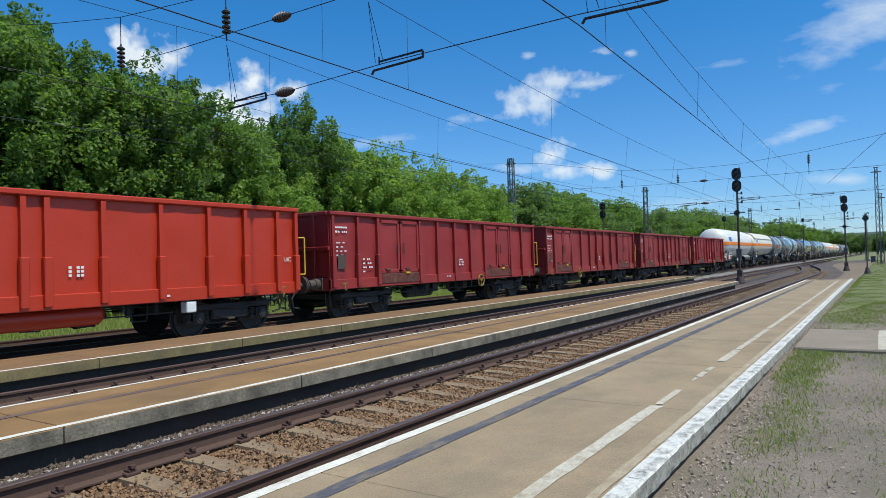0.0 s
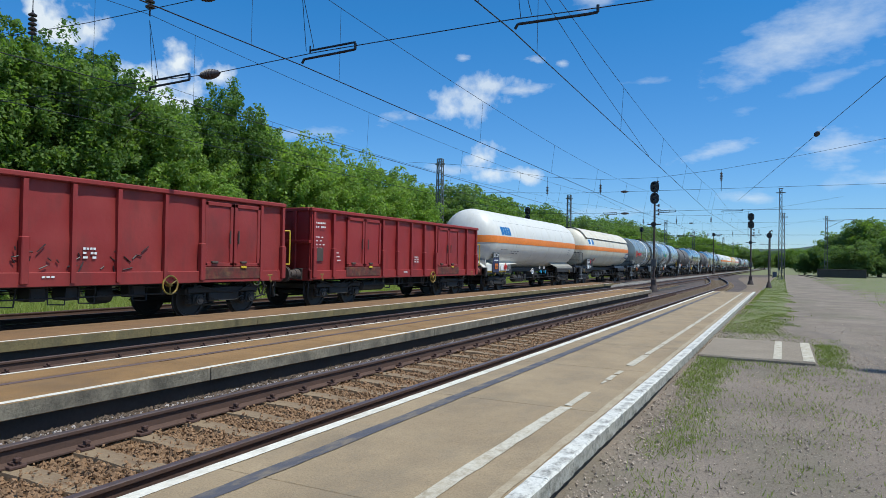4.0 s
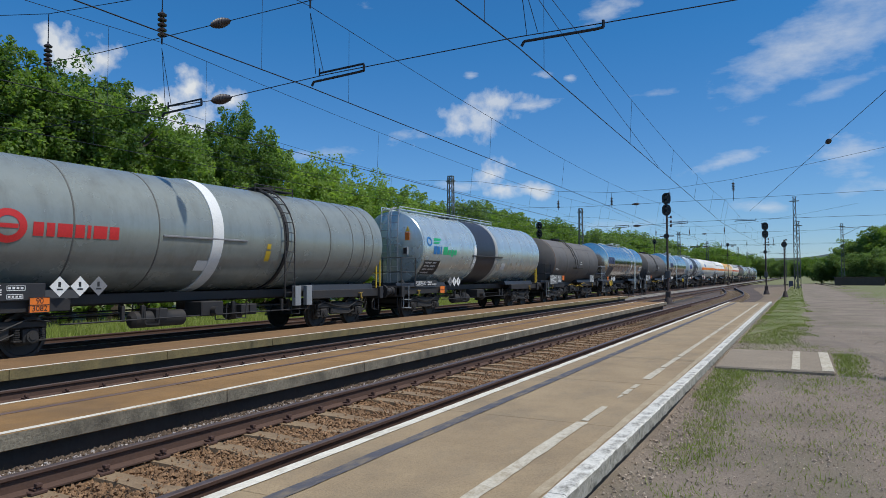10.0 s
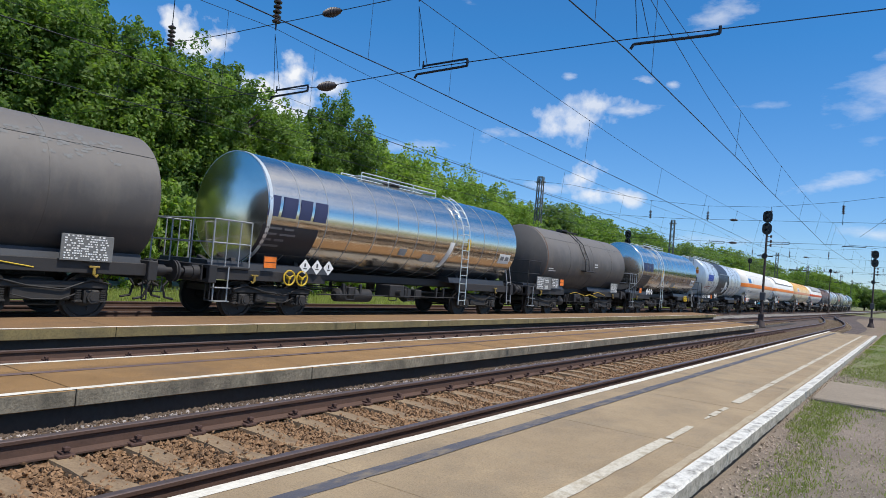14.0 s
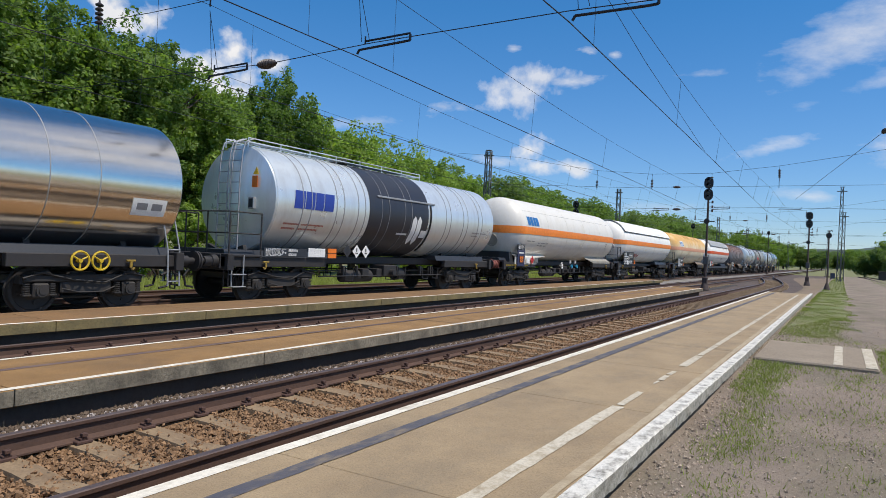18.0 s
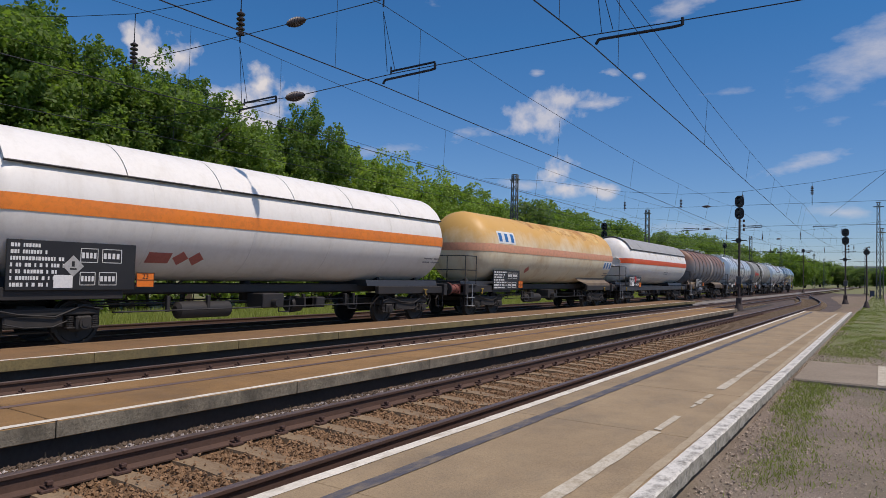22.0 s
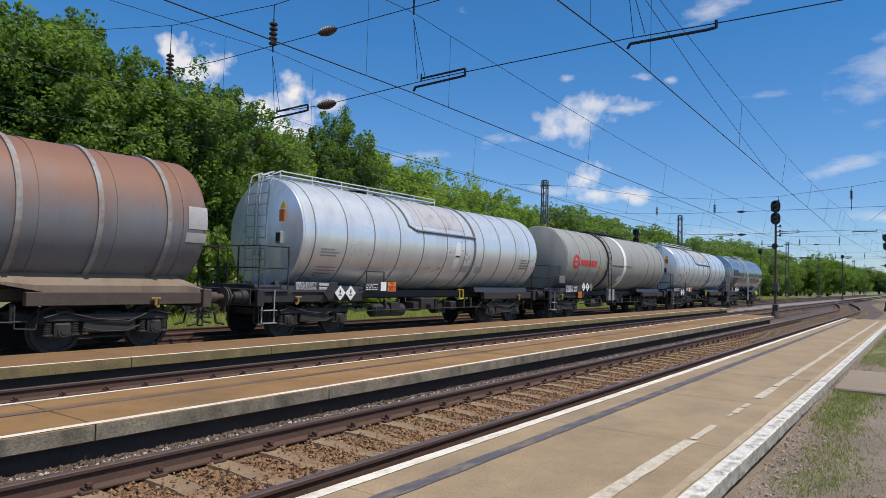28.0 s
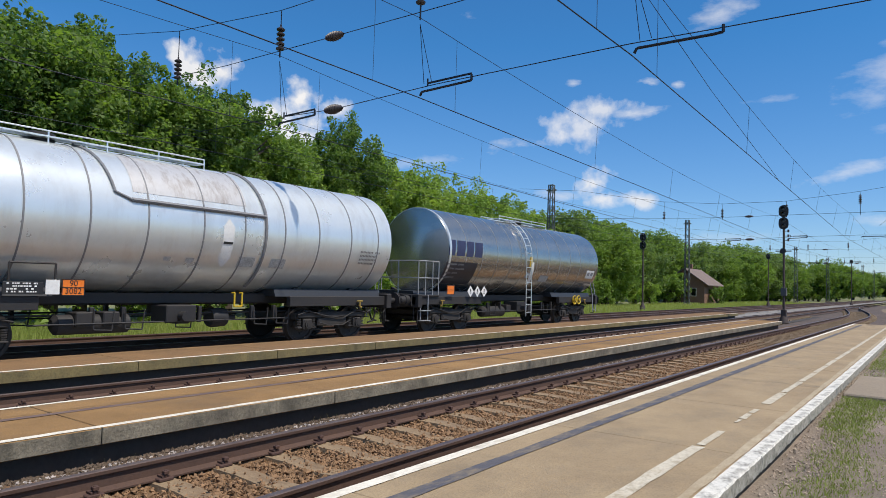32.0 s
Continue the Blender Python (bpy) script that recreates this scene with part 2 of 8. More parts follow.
M["rail_top"] = material("worn_rail_head", (0.17, 0.125, 0.11), 0.42, 0.5, second=(0.11, 0.07, 0.055), grain=14, blotch=2, mix=0.6, bump=0.03)
M["clip"] = material("rusty_clip", (0.085, 0.045, 0.035), 0.85, bump=0.2)
M["slab"] = material("platform_slab", (0.38, 0.282, 0.165), 0.9, second=(0.275, 0.20, 0.118), grain=75, blotch=1.3, mix=0.9, bump=0.4, bump_scale=60, dirt=(0.17, 0.14, 0.10), dirt_mix=0.5, dirt_scale=(2.2, 1.1, 1))
M["slab_brown"] = material("brown_platform_slab", (0.32, 0.182, 0.066), 0.88, second=(0.21, 0.118, 0.043), grain=60, blotch=1.3, mix=0.9, bump=0.35, bump_scale=50, dirt=(0.13, 0.09, 0.055), dirt_mix=0.55, dirt_scale=(1.6, 0.8, 1))
M["slab_dark"] = material("dark_brown_platform_slab", (0.235, 0.13, 0.052), 0.9, second=(0.155, 0.09, 0.04), grain=45, blotch=1.0, mix=0.7, bump=0.18, dirt=(0.12, 0.08, 0.05), dirt_mix=0.4, dirt_scale=(1.6, 0.8, 1))
M["concrete"] = material("edge_concrete", (0.265, 0.228, 0.165), 0.9, second=(0.125, 0.105, 0.078), grain=30, blotch=2.6, mix=1.0, bump=0.5, dirt=(0.07, 0.065, 0.048), dirt_mix=0.8, dirt_scale=(4, 4, 2.2))
M["concrete_yellow"] = material("ochre_edge_concrete", (0.24, 0.185, 0.075), 0.9, second=(0.10, 0.082, 0.045), grain=30, blotch=2.2, mix=0.8, bump=0.3, dirt=(0.11, 0.10, 0.06), dirt_mix=0.6, dirt_scale=(3, 3, 1))
M["white_line"] = material("white_line_paint", (0.80, 0.75, 0.63), 0.7, second=(0.62, 0.57, 0.47), grain=45, blotch=3, mix=0.6, bump=0.1, dirt=(0.30, 0.24, 0.16), dirt_mix=0.6, dirt_scale=(9, 4, 9))
M["worn_line"] = material("worn_line_paint", (0.60, 0.55, 0.44), 0.8, second=(0.47, 0.40, 0.29), grain=60, blotch=4, mix=0.9, bump=0.2, dirt=(0.30, 0.24, 0.155), dirt_mix=0.95, dirt_scale=(16, 9, 16))
M["blue_line"] = material("blue_grey_line_paint", (0.075, 0.075, 0.092), 0.75, second=(0.12, 0.11, 0.11), grain=40, blotch=2, mix=0.6, bump=0.2, dirt=(0.27, 0.21, 0.13), dirt_mix=0.85, dirt_scale=(10, 4, 10))
M["kerb"] = material("whitewashed_kerb", (0.72, 0.70, 0.64), 0.85, second=(0.60, 0.57, 0.50), grain=34, blotch=5, mix=0.7, bump=0.5, dirt=(0.12, 0.11, 0.09), dirt_mix=1.0, dirt_scale=(14, 9, 16))
M["gravel"] = material("gravel_yard", (0.30, 0.238, 0.18), 0.95, second=(0.185, 0.146, 0.11), grain=55, blotch=0.6, mix=1.0, bump=1.0, bump_scale=40, dirt=(0.12, 0.12, 0.06), dirt_mix=0.6, dirt_scale=(0.5, 0.25, 1))
M["turf"] = material("patchy_turf", (0.155, 0.185, 0.06), 0.95, second=(0.215, 0.185, 0.10), grain=30, blotch=0.7, mix=0.9, bump=0.8, bump_scale=25)
M["earth"] = material("grassy_earth", (0.17, 0.19, 0.065), 0.95, second=(0.20, 0.18, 0.085), grain=12, blotch=0.12, mix=0.8, bump=0.5, bump_scale=6)
# far woods: the blue of the distance haze is in the base colour
M["hill"] = material("hazed_wooded_hill", (0.06, 0.085, 0.075), 0.95, second=(0.045, 0.07, 0.055), grain=0.3, blotch=0.02, bump=0)
M["bark"] = material("bark", (0.10, 0.08, 0.06), 0.95, bump=0.6)
M["steel_dark"] = material("dark_grimy_steel", (0.021, 0.021, 0.023), 0.65, second=(0.04, 0.033, 0.029), grain=14, blotch=2, mix=0.6, bump=0.15)
M["steel_brown"] = material("brown_dusty_steel", (0.085, 0.062, 0.05), 0.8, second=(0.05, 0.04, 0.035), grain=14, blotch=2, mix=0.6, bump=0.15)
M["mast"] = material("grey_green_mast_paint", (0.10, 0.115, 0.105), 0.65, second=(0.14, 0.13, 0.11), grain=10, blotch=1, bump=0.05)
M["wire"] = material("catenary_wire", (0.03, 0.035, 0.045), 0.5, 0.6, bump=0)
M["insulator"] = material("brown_porcelain", (0.048, 0.036, 0.036), 0.45, bump=0)
M["black"] = material("black_paint", (0.015, 0.015, 0.017), 0.5, second=(0.03, 0.03, 0.03), bump=0.03)
M["white"] = material("white_marking", (0.78, 0.78, 0.76), 0.6, bump=0, mix=0.25)
M["yellow"] = material("yellow_paint", (0.62, 0.42, 0.02), 0.5, second=(0.5, 0.33, 0.03), bump=0.02)
M["yellow_dirty"] = material("grimy_yellow_paint", (0.36, 0.235, 0.03), 0.6, second=(0.14, 0.10, 0.04), grain=14, blotch=6, mix=0.8, bump=0.05)
M["orange"] = material("orange_stripe_paint", (0.90, 0.25, 0.03), 0.45, second=(0.7, 0.2, 0.05), grain=8, blotch=0.6, bump=0.02)
M["orange_red"] = material("orange_red_stripe_paint", (0.72, 0.10, 0.025), 0.4, second=(0.6, 0.1, 0.04), grain=8, blotch=0.6, bump=0.02)
M["plate_orange"] = material("orange_plate", (0.85, 0.20, 0.02), 0.45, bump=0, mix=0.2)
M["blue"] = material("blue_marking", (0.02, 0.16, 0.42), 0.5, bump=0, mix=0.3)
M["green"] = material("green_marking", (0.02, 0.40, 0.16), 0.5, bump=0, mix=0.3)
M["red"] = material("red_marking", (0.60, 0.03, 0.03), 0.5, bump=0, mix=0.3)
M["grey_mark"] = material("grey_marking", (0.22, 0.22, 0.23), 0.6, bump=0, mix=0.3)
M["eas_orange"] = paint("fresh_orange_red_paint", (0.45, 0.032, 0.008), (0.40, 0.03, 0.009), 0.42, (0.34, 0.05, 0.03), 0.25, bump=0.35)
M["eas_red"] = paint("red_oxide_paint", (0.265, 0.018, 0.017), (0.33, 0.045, 0.038), 0.55, (0.14, 0.022, 0.02), 0.6, (1.6, 1.6, 0.7), bump=0.4)
M["eas_dull"] = paint("dull_red_oxide_paint", (0.245, 0.02, 0.018), (0.32, 0.055, 0.045), 0.58, (0.13, 0.026, 0.022), 0.65, (1.6, 1.6, 0.7), bump=0.4)
M["door_stain"] = material("stained_door_sill", (0.17, 0.026, 0.02), 0.75, second=(0.055, 0.03, 0.022), grain=9, blotch=3.4, mix=1.0, bump=0.2, dirt=(0.27, 0.15, 0.06), dirt_mix=0.5, dirt_scale=(3, 3.5, 5))
M["tank_white"] = paint("white_tank_paint", (0.71, 0.69, 0.64), (0.65, 0.625, 0.555), 0.45, (0.42, 0.36, 0.27), 0.25)
M["tank_cream"] = paint("cream_weathered_tank_paint", (0.72, 0.665, 0.55), (0.68, 0.58, 0.41), 0.45, (0.48, 0.37, 0.23), 0.6)
M["tank_yellow"] = paint("yellowed_rusting_tank_paint", (0.80, 0.73, 0.55), (0.79, 0.65, 0.41), 0.5, (0.46, 0.27, 0.09), 0.6, (1.3, 0.8, 0.6), top=((0.64, 0.36, 0.085), 2.5, 3.45, 0.95))
M["tank_grey"] = paint("grey_tank_paint", (0.30, 0.305, 0.28), (0.25, 0.255, 0.23), 0.5, (0.17, 0.15, 0.12), 0.45)
M["tank_black"] = paint("sooty_dark_tank_paint", (0.07, 0.066, 0.066), (0.10, 0.085, 0.075), 0.6, (0.15, 0.125, 0.10), 0.6, top=((0.16, 0.145, 0.13), 2.3, 3.1, 0.75))
M["tank_brown"] = paint("grey_tank_paint_with_rusty_top", (0.17, 0.18, 0.195), (0.17, 0.15, 0.145), 0.5, (0.11, 0.095, 0.09), 0.6, top=((0.235, 0.11, 0.062), 2.5, 3.4, 0.9))
M["chrome"] = material("polished_steel_cladding", (0.86, 0.79, 0.70), 0.17, 1.0, second=(0.74, 0.67, 0.58), grain=6, blotch=0.8, mix=0.4, bump=0.03, bump_scale=1.2, rough_var=0.05, fleck=0.06)
M["alu"] = material("brushed_aluminium_cladding", (0.77, 0.815, 0.82), 0.3, 0.55, second=(0.69, 0.73, 0.735), grain=8, blotch=0.9, mix=0.4, bump=0.04, bump_scale=2, dirt=(0.38, 0.34, 0.30), dirt_mix=0.3, dirt_scale=(2.5, 2.5, 0.4), fleck=0.06)
M["alu_blue"] = material("bluish_aluminium_cladding", (0.62, 0.70, 0.695), 0.27, 0.6, second=(0.54, 0.615, 0.615), grain=8, blotch=0.9, mix=0.4, bump=0.04, bump_scale=2, dirt=(0.30, 0.27, 0.25), dirt_mix=0.35, dirt_scale=(2.5, 2.5, 0.4), fleck=0.06)
M["navy"] = paint("blue_black_cladding", (0.022, 0.024, 0.034), (0.03, 0.032, 0.04), 0.4, (0.06, 0.055, 0.05), 0.3)
M["shield_grey"] = paint("grey_sunshield_paint", (0.36, 0.36, 0.35), (0.30, 0.30, 0.28), 0.5, (0.22, 0.20, 0.17), 0.4)
M["brick"] = material("brick_wall", (0.22, 0.12, 0.08), 0.9, bump=0.3)
M["roof"] = material("roof_tile", (0.20, 0.15, 0.13), 0.9, grain=6, bump=0.4)
M["lens_dark"] = material("dark_signal_lens", (0.01, 0.01, 0.012), 0.1, bump=0)

# ---- geometry helpers ----


class Geo:
    """Vertices and faces of one part, built from simple solids."""

    def __init__(self):
        self.v, self.f, self.mi, self.cur = [], [], [], 0

    def add(self, verts, faces):
        k = len(self.v)
        self.v.extend(tuple(p) for p in verts)
        self.f.extend(tuple(i + k for i in f) for f in faces)
        self.mi.extend([self.cur] * len(faces))
        return self

    def convex(self, verts, faces):
        c = np.mean(np.array(verts, float), 0)
        good = []
        for f in faces:
            p = np.array([verts[i] for i in f], float)
            nrm = np.cross(p[1] - p[0], p[2] - p[0])
            good.append(f if nrm @ (p.mean(0) - c) >= 0 else f[::-1])
        return self.add(verts, good)

    def box(self, x0, x1, y0, y1, z0, z1, c=0.0):
        if c <= 0:
            v = [(x, y, z) for x in (x0, x1) for y in (y0, y1) for z in (z0, z1)]
            return self.convex(v, [(0, 1, 3, 2), (4, 5, 7, 6), (0, 1, 5, 4), (2, 3, 7, 6), (0, 2, 6, 4), (1, 3, 7, 5)])
        mid, half = ((x0 + x1) / 2, (y0 + y1) / 2, (z0 + z1) / 2), ((x1 - x0) / 2, (y1 - y0) / 2, (z1 - z0) / 2)
        v, idx = [], {}
        for sx in (-1, 1):
            for sy in (-1, 1):
                for sz in (-1, 1):
                    for k in range(3):
                        p = [mid[i] + (sx, sy, sz)[i] * (half[i] - (0 if i == k else c)) for i in range(3)]
                        idx[(sx, sy, sz, k)] = len(v)
                        v.append(p)
        fs = []
        for k in range(3):
            a, b = [i for i in range(3) if i != k]
            for s in (-1, 1):
                ring = []
                for sa, sb in ((-1, -1), (1, -1), (1, 1), (-1, 1)):
                    key = [0, 0, 0]
                    key[k], key[a], key[b] = s, sa, sb
                    ring.append(idx[(*key, k)])
                fs.append(tuple(ring))
        for k in range(3):
            a, b = [i for i in range(3) if i != k]
            for sa in (-1, 1):
                for sb in (-1, 1):
                    lo, hi = [0, 0, 0], [0, 0, 0]
                    lo[a] = hi[a] = sa
                    lo[b] = hi[b] = sb
                    lo[k], hi[k] = -1, 1
                    fs.append((idx[(*lo, a)], idx[(*hi, a)], idx[(*hi, b)], idx[(*lo, b)]))
        for sx in (-1, 1):
            for sy in (-1, 1):
                for sz in (-1, 1):
                    fs.append(tuple(idx[(sx, sy, sz, k)] for k in range(3)))
        return self.convex(v, fs)

    def rod(self, p0, p1, r, n=8, r1=None):
        p0, p1 = Vector(p0), Vector(p1)
        q = (p1 - p0).to_track_quat("Z", "Y")
        r1 = r if r1 is None else r1
        v = []
        for p, rr in ((p0, r), (p1, r1)):
            v += [p + q @ Vector((rr * math.cos(2 * math.pi * i / n), rr * math.sin(2 * math.pi * i / n), 0)) for i in range(n)]
        fs = [(i, (i + 1) % n, n + (i + 1) % n, n + i) for i in range(n)] + [tuple(range(n))[::-1], tuple(range(n, 2 * n))]
        return self.add(v, fs)

    def path(self, pts, r, n=6):
        for a, b in zip(pts[:-1], pts[1:]):
            self.rod(a, b, r, n)
        return self

    def lathe(self, prof, n=40, cx=0.0, cz=0.0, a0=0.0, a1=360.0, axis="y"):
        """prof: (place along the axis, radius). a: degrees round the axis, from +x towards +z."""
        full = abs(a1 - a0) >= 359.9
        m = n if full else n + 1
        v = []
        for s, r in prof:
            for i in range(m):
                a = radians(a0 + (a1 - a0) * i / n)
                v.append((cx + r * math.cos(a), s, cz + r * math.sin(a)) if axis == "y" else (cx + r * math.cos(a), cz + r * math.sin(a), s) if axis == "z" else (s, cx + r * math.cos(a), cz + r * math.sin(a)))
        fs = []
        for j in range(len(prof) - 1):
            for i in range(m if full else n):
                a, b = j * m + i, j * m + (i + 1) % m
                q = (a, b, b + m, a + m)
                fs.append(q[::-1] if axis == "z" else q)
        # outward faces: decided by the run of the profile
        if axis == "y" and prof[-1][0] > prof[0][0]:
            pass
        elif axis == "z" and prof[-1][0] > prof[0][0]:
            fs = [f[::-1] for f in fs]
        return self.add(v, [f[::-1] for f in fs] if axis == "y" else fs)

    def prism(self, poly, y0, y1):
        """A convex outline in x and z, drawn along y."""
        n = len(poly)
        v = [(x, y0, z) for x, z in poly] + [(x, y1, z) for x, z in poly]
        return self.convex(v, [(i, (i + 1) % n, n + (i + 1) % n, n + i) for i in range(n)] + [tuple(range(n)), tuple(range(n, 2 * n))])

    def mesh(self, name, mats, angle=35):
        me = bpy.data.meshes.new(name)
        me.from_pydata([tuple(p) for p in self.v], [], self.f)
        for m in mats:
            me.materials.append(m)
        if len(mats) > 1:
            me.polygons.foreach_set("material_index", self.mi)
        if angle:
            me.polygons.foreach_set("use_smooth", [True] * len(self.f))
            me.set_sharp_from_angle(angle=radians(angle))
        me.update()
        return me


def part(name, geo, mat, parent, label="", angle=35):
    mats = mat if isinstance(mat, (list, tuple)) else [mat]
    ob = new(name, geo.mesh(name, mats, angle))
    ob.parent = parent
    if label:
        ob["label"] = label
    return ob


def thing(name, m, label, category, group="", kind=""):
    ob = new(name)
    ob.empty_display_size = 0.2
    ob.matrix_basis = m
    return tagged(ob, label, category, group, kind)


def solid(name, geo, mat, label, category="", group="", kind="structure", angle=35):
    mats = mat if isinstance(mat, (list, tuple)) else [mat]
    return tagged(new(name, geo.mesh(name, mats, angle)), label, category, group, kind)

M["ballast_dark"] = material("oily_ballast", (0.045, 0.04, 0.036), 0.9, second=(0.075, 0.062, 0.05), grain=24, blotch=0.8, mix=0.8, bump=1.0, bump_scale=20)
M["ballast_grey"] = material("grey_ballast", (0.29, 0.275, 0.255), 0.95, second=(0.17, 0.155, 0.14), grain=24, blotch=0.5, mix=0.8, bump=1.0, bump_scale=20)
M["ballast_throat"] = material("dull_brown_ballast", (0.115, 0.085, 0.068), 0.95, second=(0.075, 0.056, 0.048), grain=24, blotch=0.4, mix=0.8, bump=1.0, bump_scale=20)
M["path_earth"] = material("trodden_earth", (0.24, 0.175, 0.115), 0.95, second=(0.17, 0.125, 0.085), grain=18, blotch=0.5, mix=0.8, bump=0.5, dirt=(0.12, 0.12, 0.05), dirt_mix=0.5, dirt_scale=(0.6, 0.2, 1))
M["pebble"] = material("pebble", (0.29, 0.232, 0.178), 0.95, second=(0.17, 0.136, 0.105), grain=30, bump=0.2, island=0.8)
# footing concrete made this dark to carry the shade under the slab edges
M["concrete_dark"] = material("shade_dark_concrete", (0.06, 0.056, 0.05), 0.95, bump=0.3)
M["brown_line"] = material("dark_brown_line_paint", (0.13, 0.085, 0.075), 0.8, second=(0.19, 0.125, 0.09), grain=40, blotch=2, mix=0.7, bump=0.1)
M["crossing"] = material("crossing_concrete", (0.31, 0.25, 0.18), 0.92, second=(0.22, 0.175, 0.125), grain=30, blotch=0.8, mix=0.8, bump=0.3)
M["wheel"] = material("grimy_wheel_steel", (0.024, 0.021, 0.02), 0.6, 0.2, second=(0.06, 0.045, 0.036), grain=10, blotch=2, bump=0.1)
M["bogie"] = material("dusty_bogie_iron", (0.022, 0.021, 0.021), 0.7, second=(0.048, 0.04, 0.034), grain=12, blotch=2.2, mix=0.8, bump=0.2)
M["buffer_red"] = material("dull_red_buffer", (0.22, 0.07, 0.055), 0.6, bump=0.1)
M["frame_grey"] = material("slate_frame_paint", (0.05, 0.052, 0.06), 0.5, bump=0.05)
M["red_faded"] = material("faded_red_mark", (0.50, 0.15, 0.12), 0.6, bump=0)
M["stripe_faded"] = material("faded_pink_stripe", (0.72, 0.33, 0.20), 0.5, second=(0.66, 0.36, 0.22), grain=8, blotch=0.6, mix=0.7, bump=0.02)
M["rust_patch"] = material("rust_patch", (0.33, 0.13, 0.035), 0.8, second=(0.66, 0.40, 0.12), grain=5, blotch=0.9, mix=1.0, bump=0.05, dirt=(0.74, 0.54, 0.25), dirt_mix=1.0, dirt_scale=(1.2, 0.7, 1.2))
M["board_grey"] = material("grey_data_board", (0.16, 0.16, 0.155), 0.6, bump=0)
M["board_pale"] = material("pale_panel_paint", (0.45, 0.45, 0.44), 0.6, bump=0, mix=0.6)
M["navy_mark"] = material("dark_blue_marking", (0.03, 0.035, 0.09), 0.5, bump=0, mix=0.2)
M["blue_dark"] = material("deep_blue_marking", (0.02, 0.05, 0.30), 0.5, bump=0, mix=0.2)
M["alu_dull"] = material("dull_aluminium_strap", (0.36, 0.37, 0.38), 0.5, 0.3, bump=0.03)


def foliage(name, base, second, through=0.4):
    m = material(name, base, 0.6, second=second, grain=1.2, blotch=0.25, mix=0.7, bump=0, island=0.45, spec=0.25)
    n, l = m.node_tree.nodes, m.node_tree.links
    b, out = n["Principled BSDF"], n["Material Output"]
    tl, mx = n.new("ShaderNodeBsdfTranslucent"), n.new("ShaderNodeMixShader")
    src = b.inputs["Base Color"].links[0].from_socket
    warm = n.new("ShaderNodeMixRGB")
    warm.blend_type, warm.inputs[0].default_value, warm.inputs[2].default_value = "MULTIPLY", 1.0, (1.35, 1.5, 0.55, 1)
    l.new(src, warm.inputs[1])
    l.new(warm.outputs[0], tl.inputs[0])
    mx.inputs[0].default_value = through
    l.new(b.outputs[0], mx.inputs[1])
    l.new(tl.outputs[0], mx.inputs[2])
    l.new(mx.outputs[0], out.inputs[0])
    return m


M["leaf"] = foliage("dark_leaf", (0.112, 0.178, 0.048), (0.08, 0.135, 0.04), 0.5)
M["leaf_mid"] = foliage("green_leaf", (0.155, 0.228, 0.058), (0.112, 0.178, 0.048), 0.5)
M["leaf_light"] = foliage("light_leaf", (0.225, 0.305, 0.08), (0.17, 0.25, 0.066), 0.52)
# leaf colour of distant trees, with the haze of distance mixed in
M["leaf_far"] = foliage("hazed_far_leaf", (0.15, 0.21, 0.08), (0.105, 0.16, 0.062), 0.5)
M["grass"] = foliage("grass_blade", (0.165, 0.205, 0.05), (0.19, 0.20, 0.075), 0.35)
M["grass_tall"] = foliage("tall_grass_blade", (0.24, 0.29, 0.075), (0.30, 0.30, 0.12), 0.4)
M["grass_dry"] = foliage("dry_grass", (0.30, 0.24, 0.12), (0.24, 0.20, 0.10), 0.2)
M["hill_near"] = material("near_wooded_hill", (0.06, 0.10, 0.045), 0.95, second=(0.04, 0.07, 0.03), grain=0.4, blotch=0.06, bump=0)
M["signal_mast"] = material("dark_signal_mast", (0.075, 0.05, 0.042), 0.7, second=(0.05, 0.045, 0.045), bump=0.1)
M["signal_box"] = material("grey_relay_box", (0.10, 0.10, 0.10), 0.6, bump=0.05)
M["cabinet"] = material("blue_grey_cabinet", (0.05, 0.07, 0.11), 0.5, bump=0.05)
M["cradle"] = material("blue_black_cradle_paint", (0.03, 0.034, 0.042), 0.5, bump=0.05)
M["stone_grey"] = material("grey_shoulder_stone", (0.095, 0.064, 0.040), 0.95, second=(0.06, 0.042, 0.028), grain=30, blotch=0.9, bump=0.3, island=0.55)
# dark tone of the kerb's foot is the overhang's shade, put into the colour
M["kerb_foot"] = material("kerb_foot_shade", (0.075, 0.07, 0.055), 0.95, second=(0.045, 0.042, 0.036), grain=30, blotch=3, mix=0.9, bump=0.6)
M["chrome_dull"] = material("dull_stainless_cladding", (0.50, 0.48, 0.44), 0.22, 0.88, second=(0.34, 0.325, 0.30), grain=6, blotch=0.8, mix=0.5, bump=0.03, bump_scale=1.2, rough_var=0.06, fleck=0.06)
M["tank_grey_blue"] = paint("bluish_grey_tank_paint", (0.29, 0.32, 0.30), (0.235, 0.255, 0.238), 0.26, (0.12, 0.11, 0.095), 0.4, metal=0.25)
M["seam_dark"] = material("dark_seam", (0.12, 0.12, 0.11), 0.7, bump=0.1)
M["strap_grey"] = material("grey_strap_paint", (0.30, 0.305, 0.30), 0.55, second=(0.22, 0.16, 0.12), grain=8, blotch=1.5, mix=0.8, bump=0.05)
M["blue_bright"] = material("bright_blue_paint", (0.02, 0.30, 0.50), 0.5, bump=0)
M["rusty_rim"] = material("rusty_rim", (0.16, 0.085, 0.05), 0.8, second=(0.09, 0.06, 0.05), grain=8, blotch=1.5, mix=0.8, bump=0.1)
M["wash"] = material("pale_washed_streak", (0.42, 0.36, 0.31), 0.6, second=(0.33, 0.19, 0.12), grain=6, blotch=1.1, mix=0.9, bump=0.05)
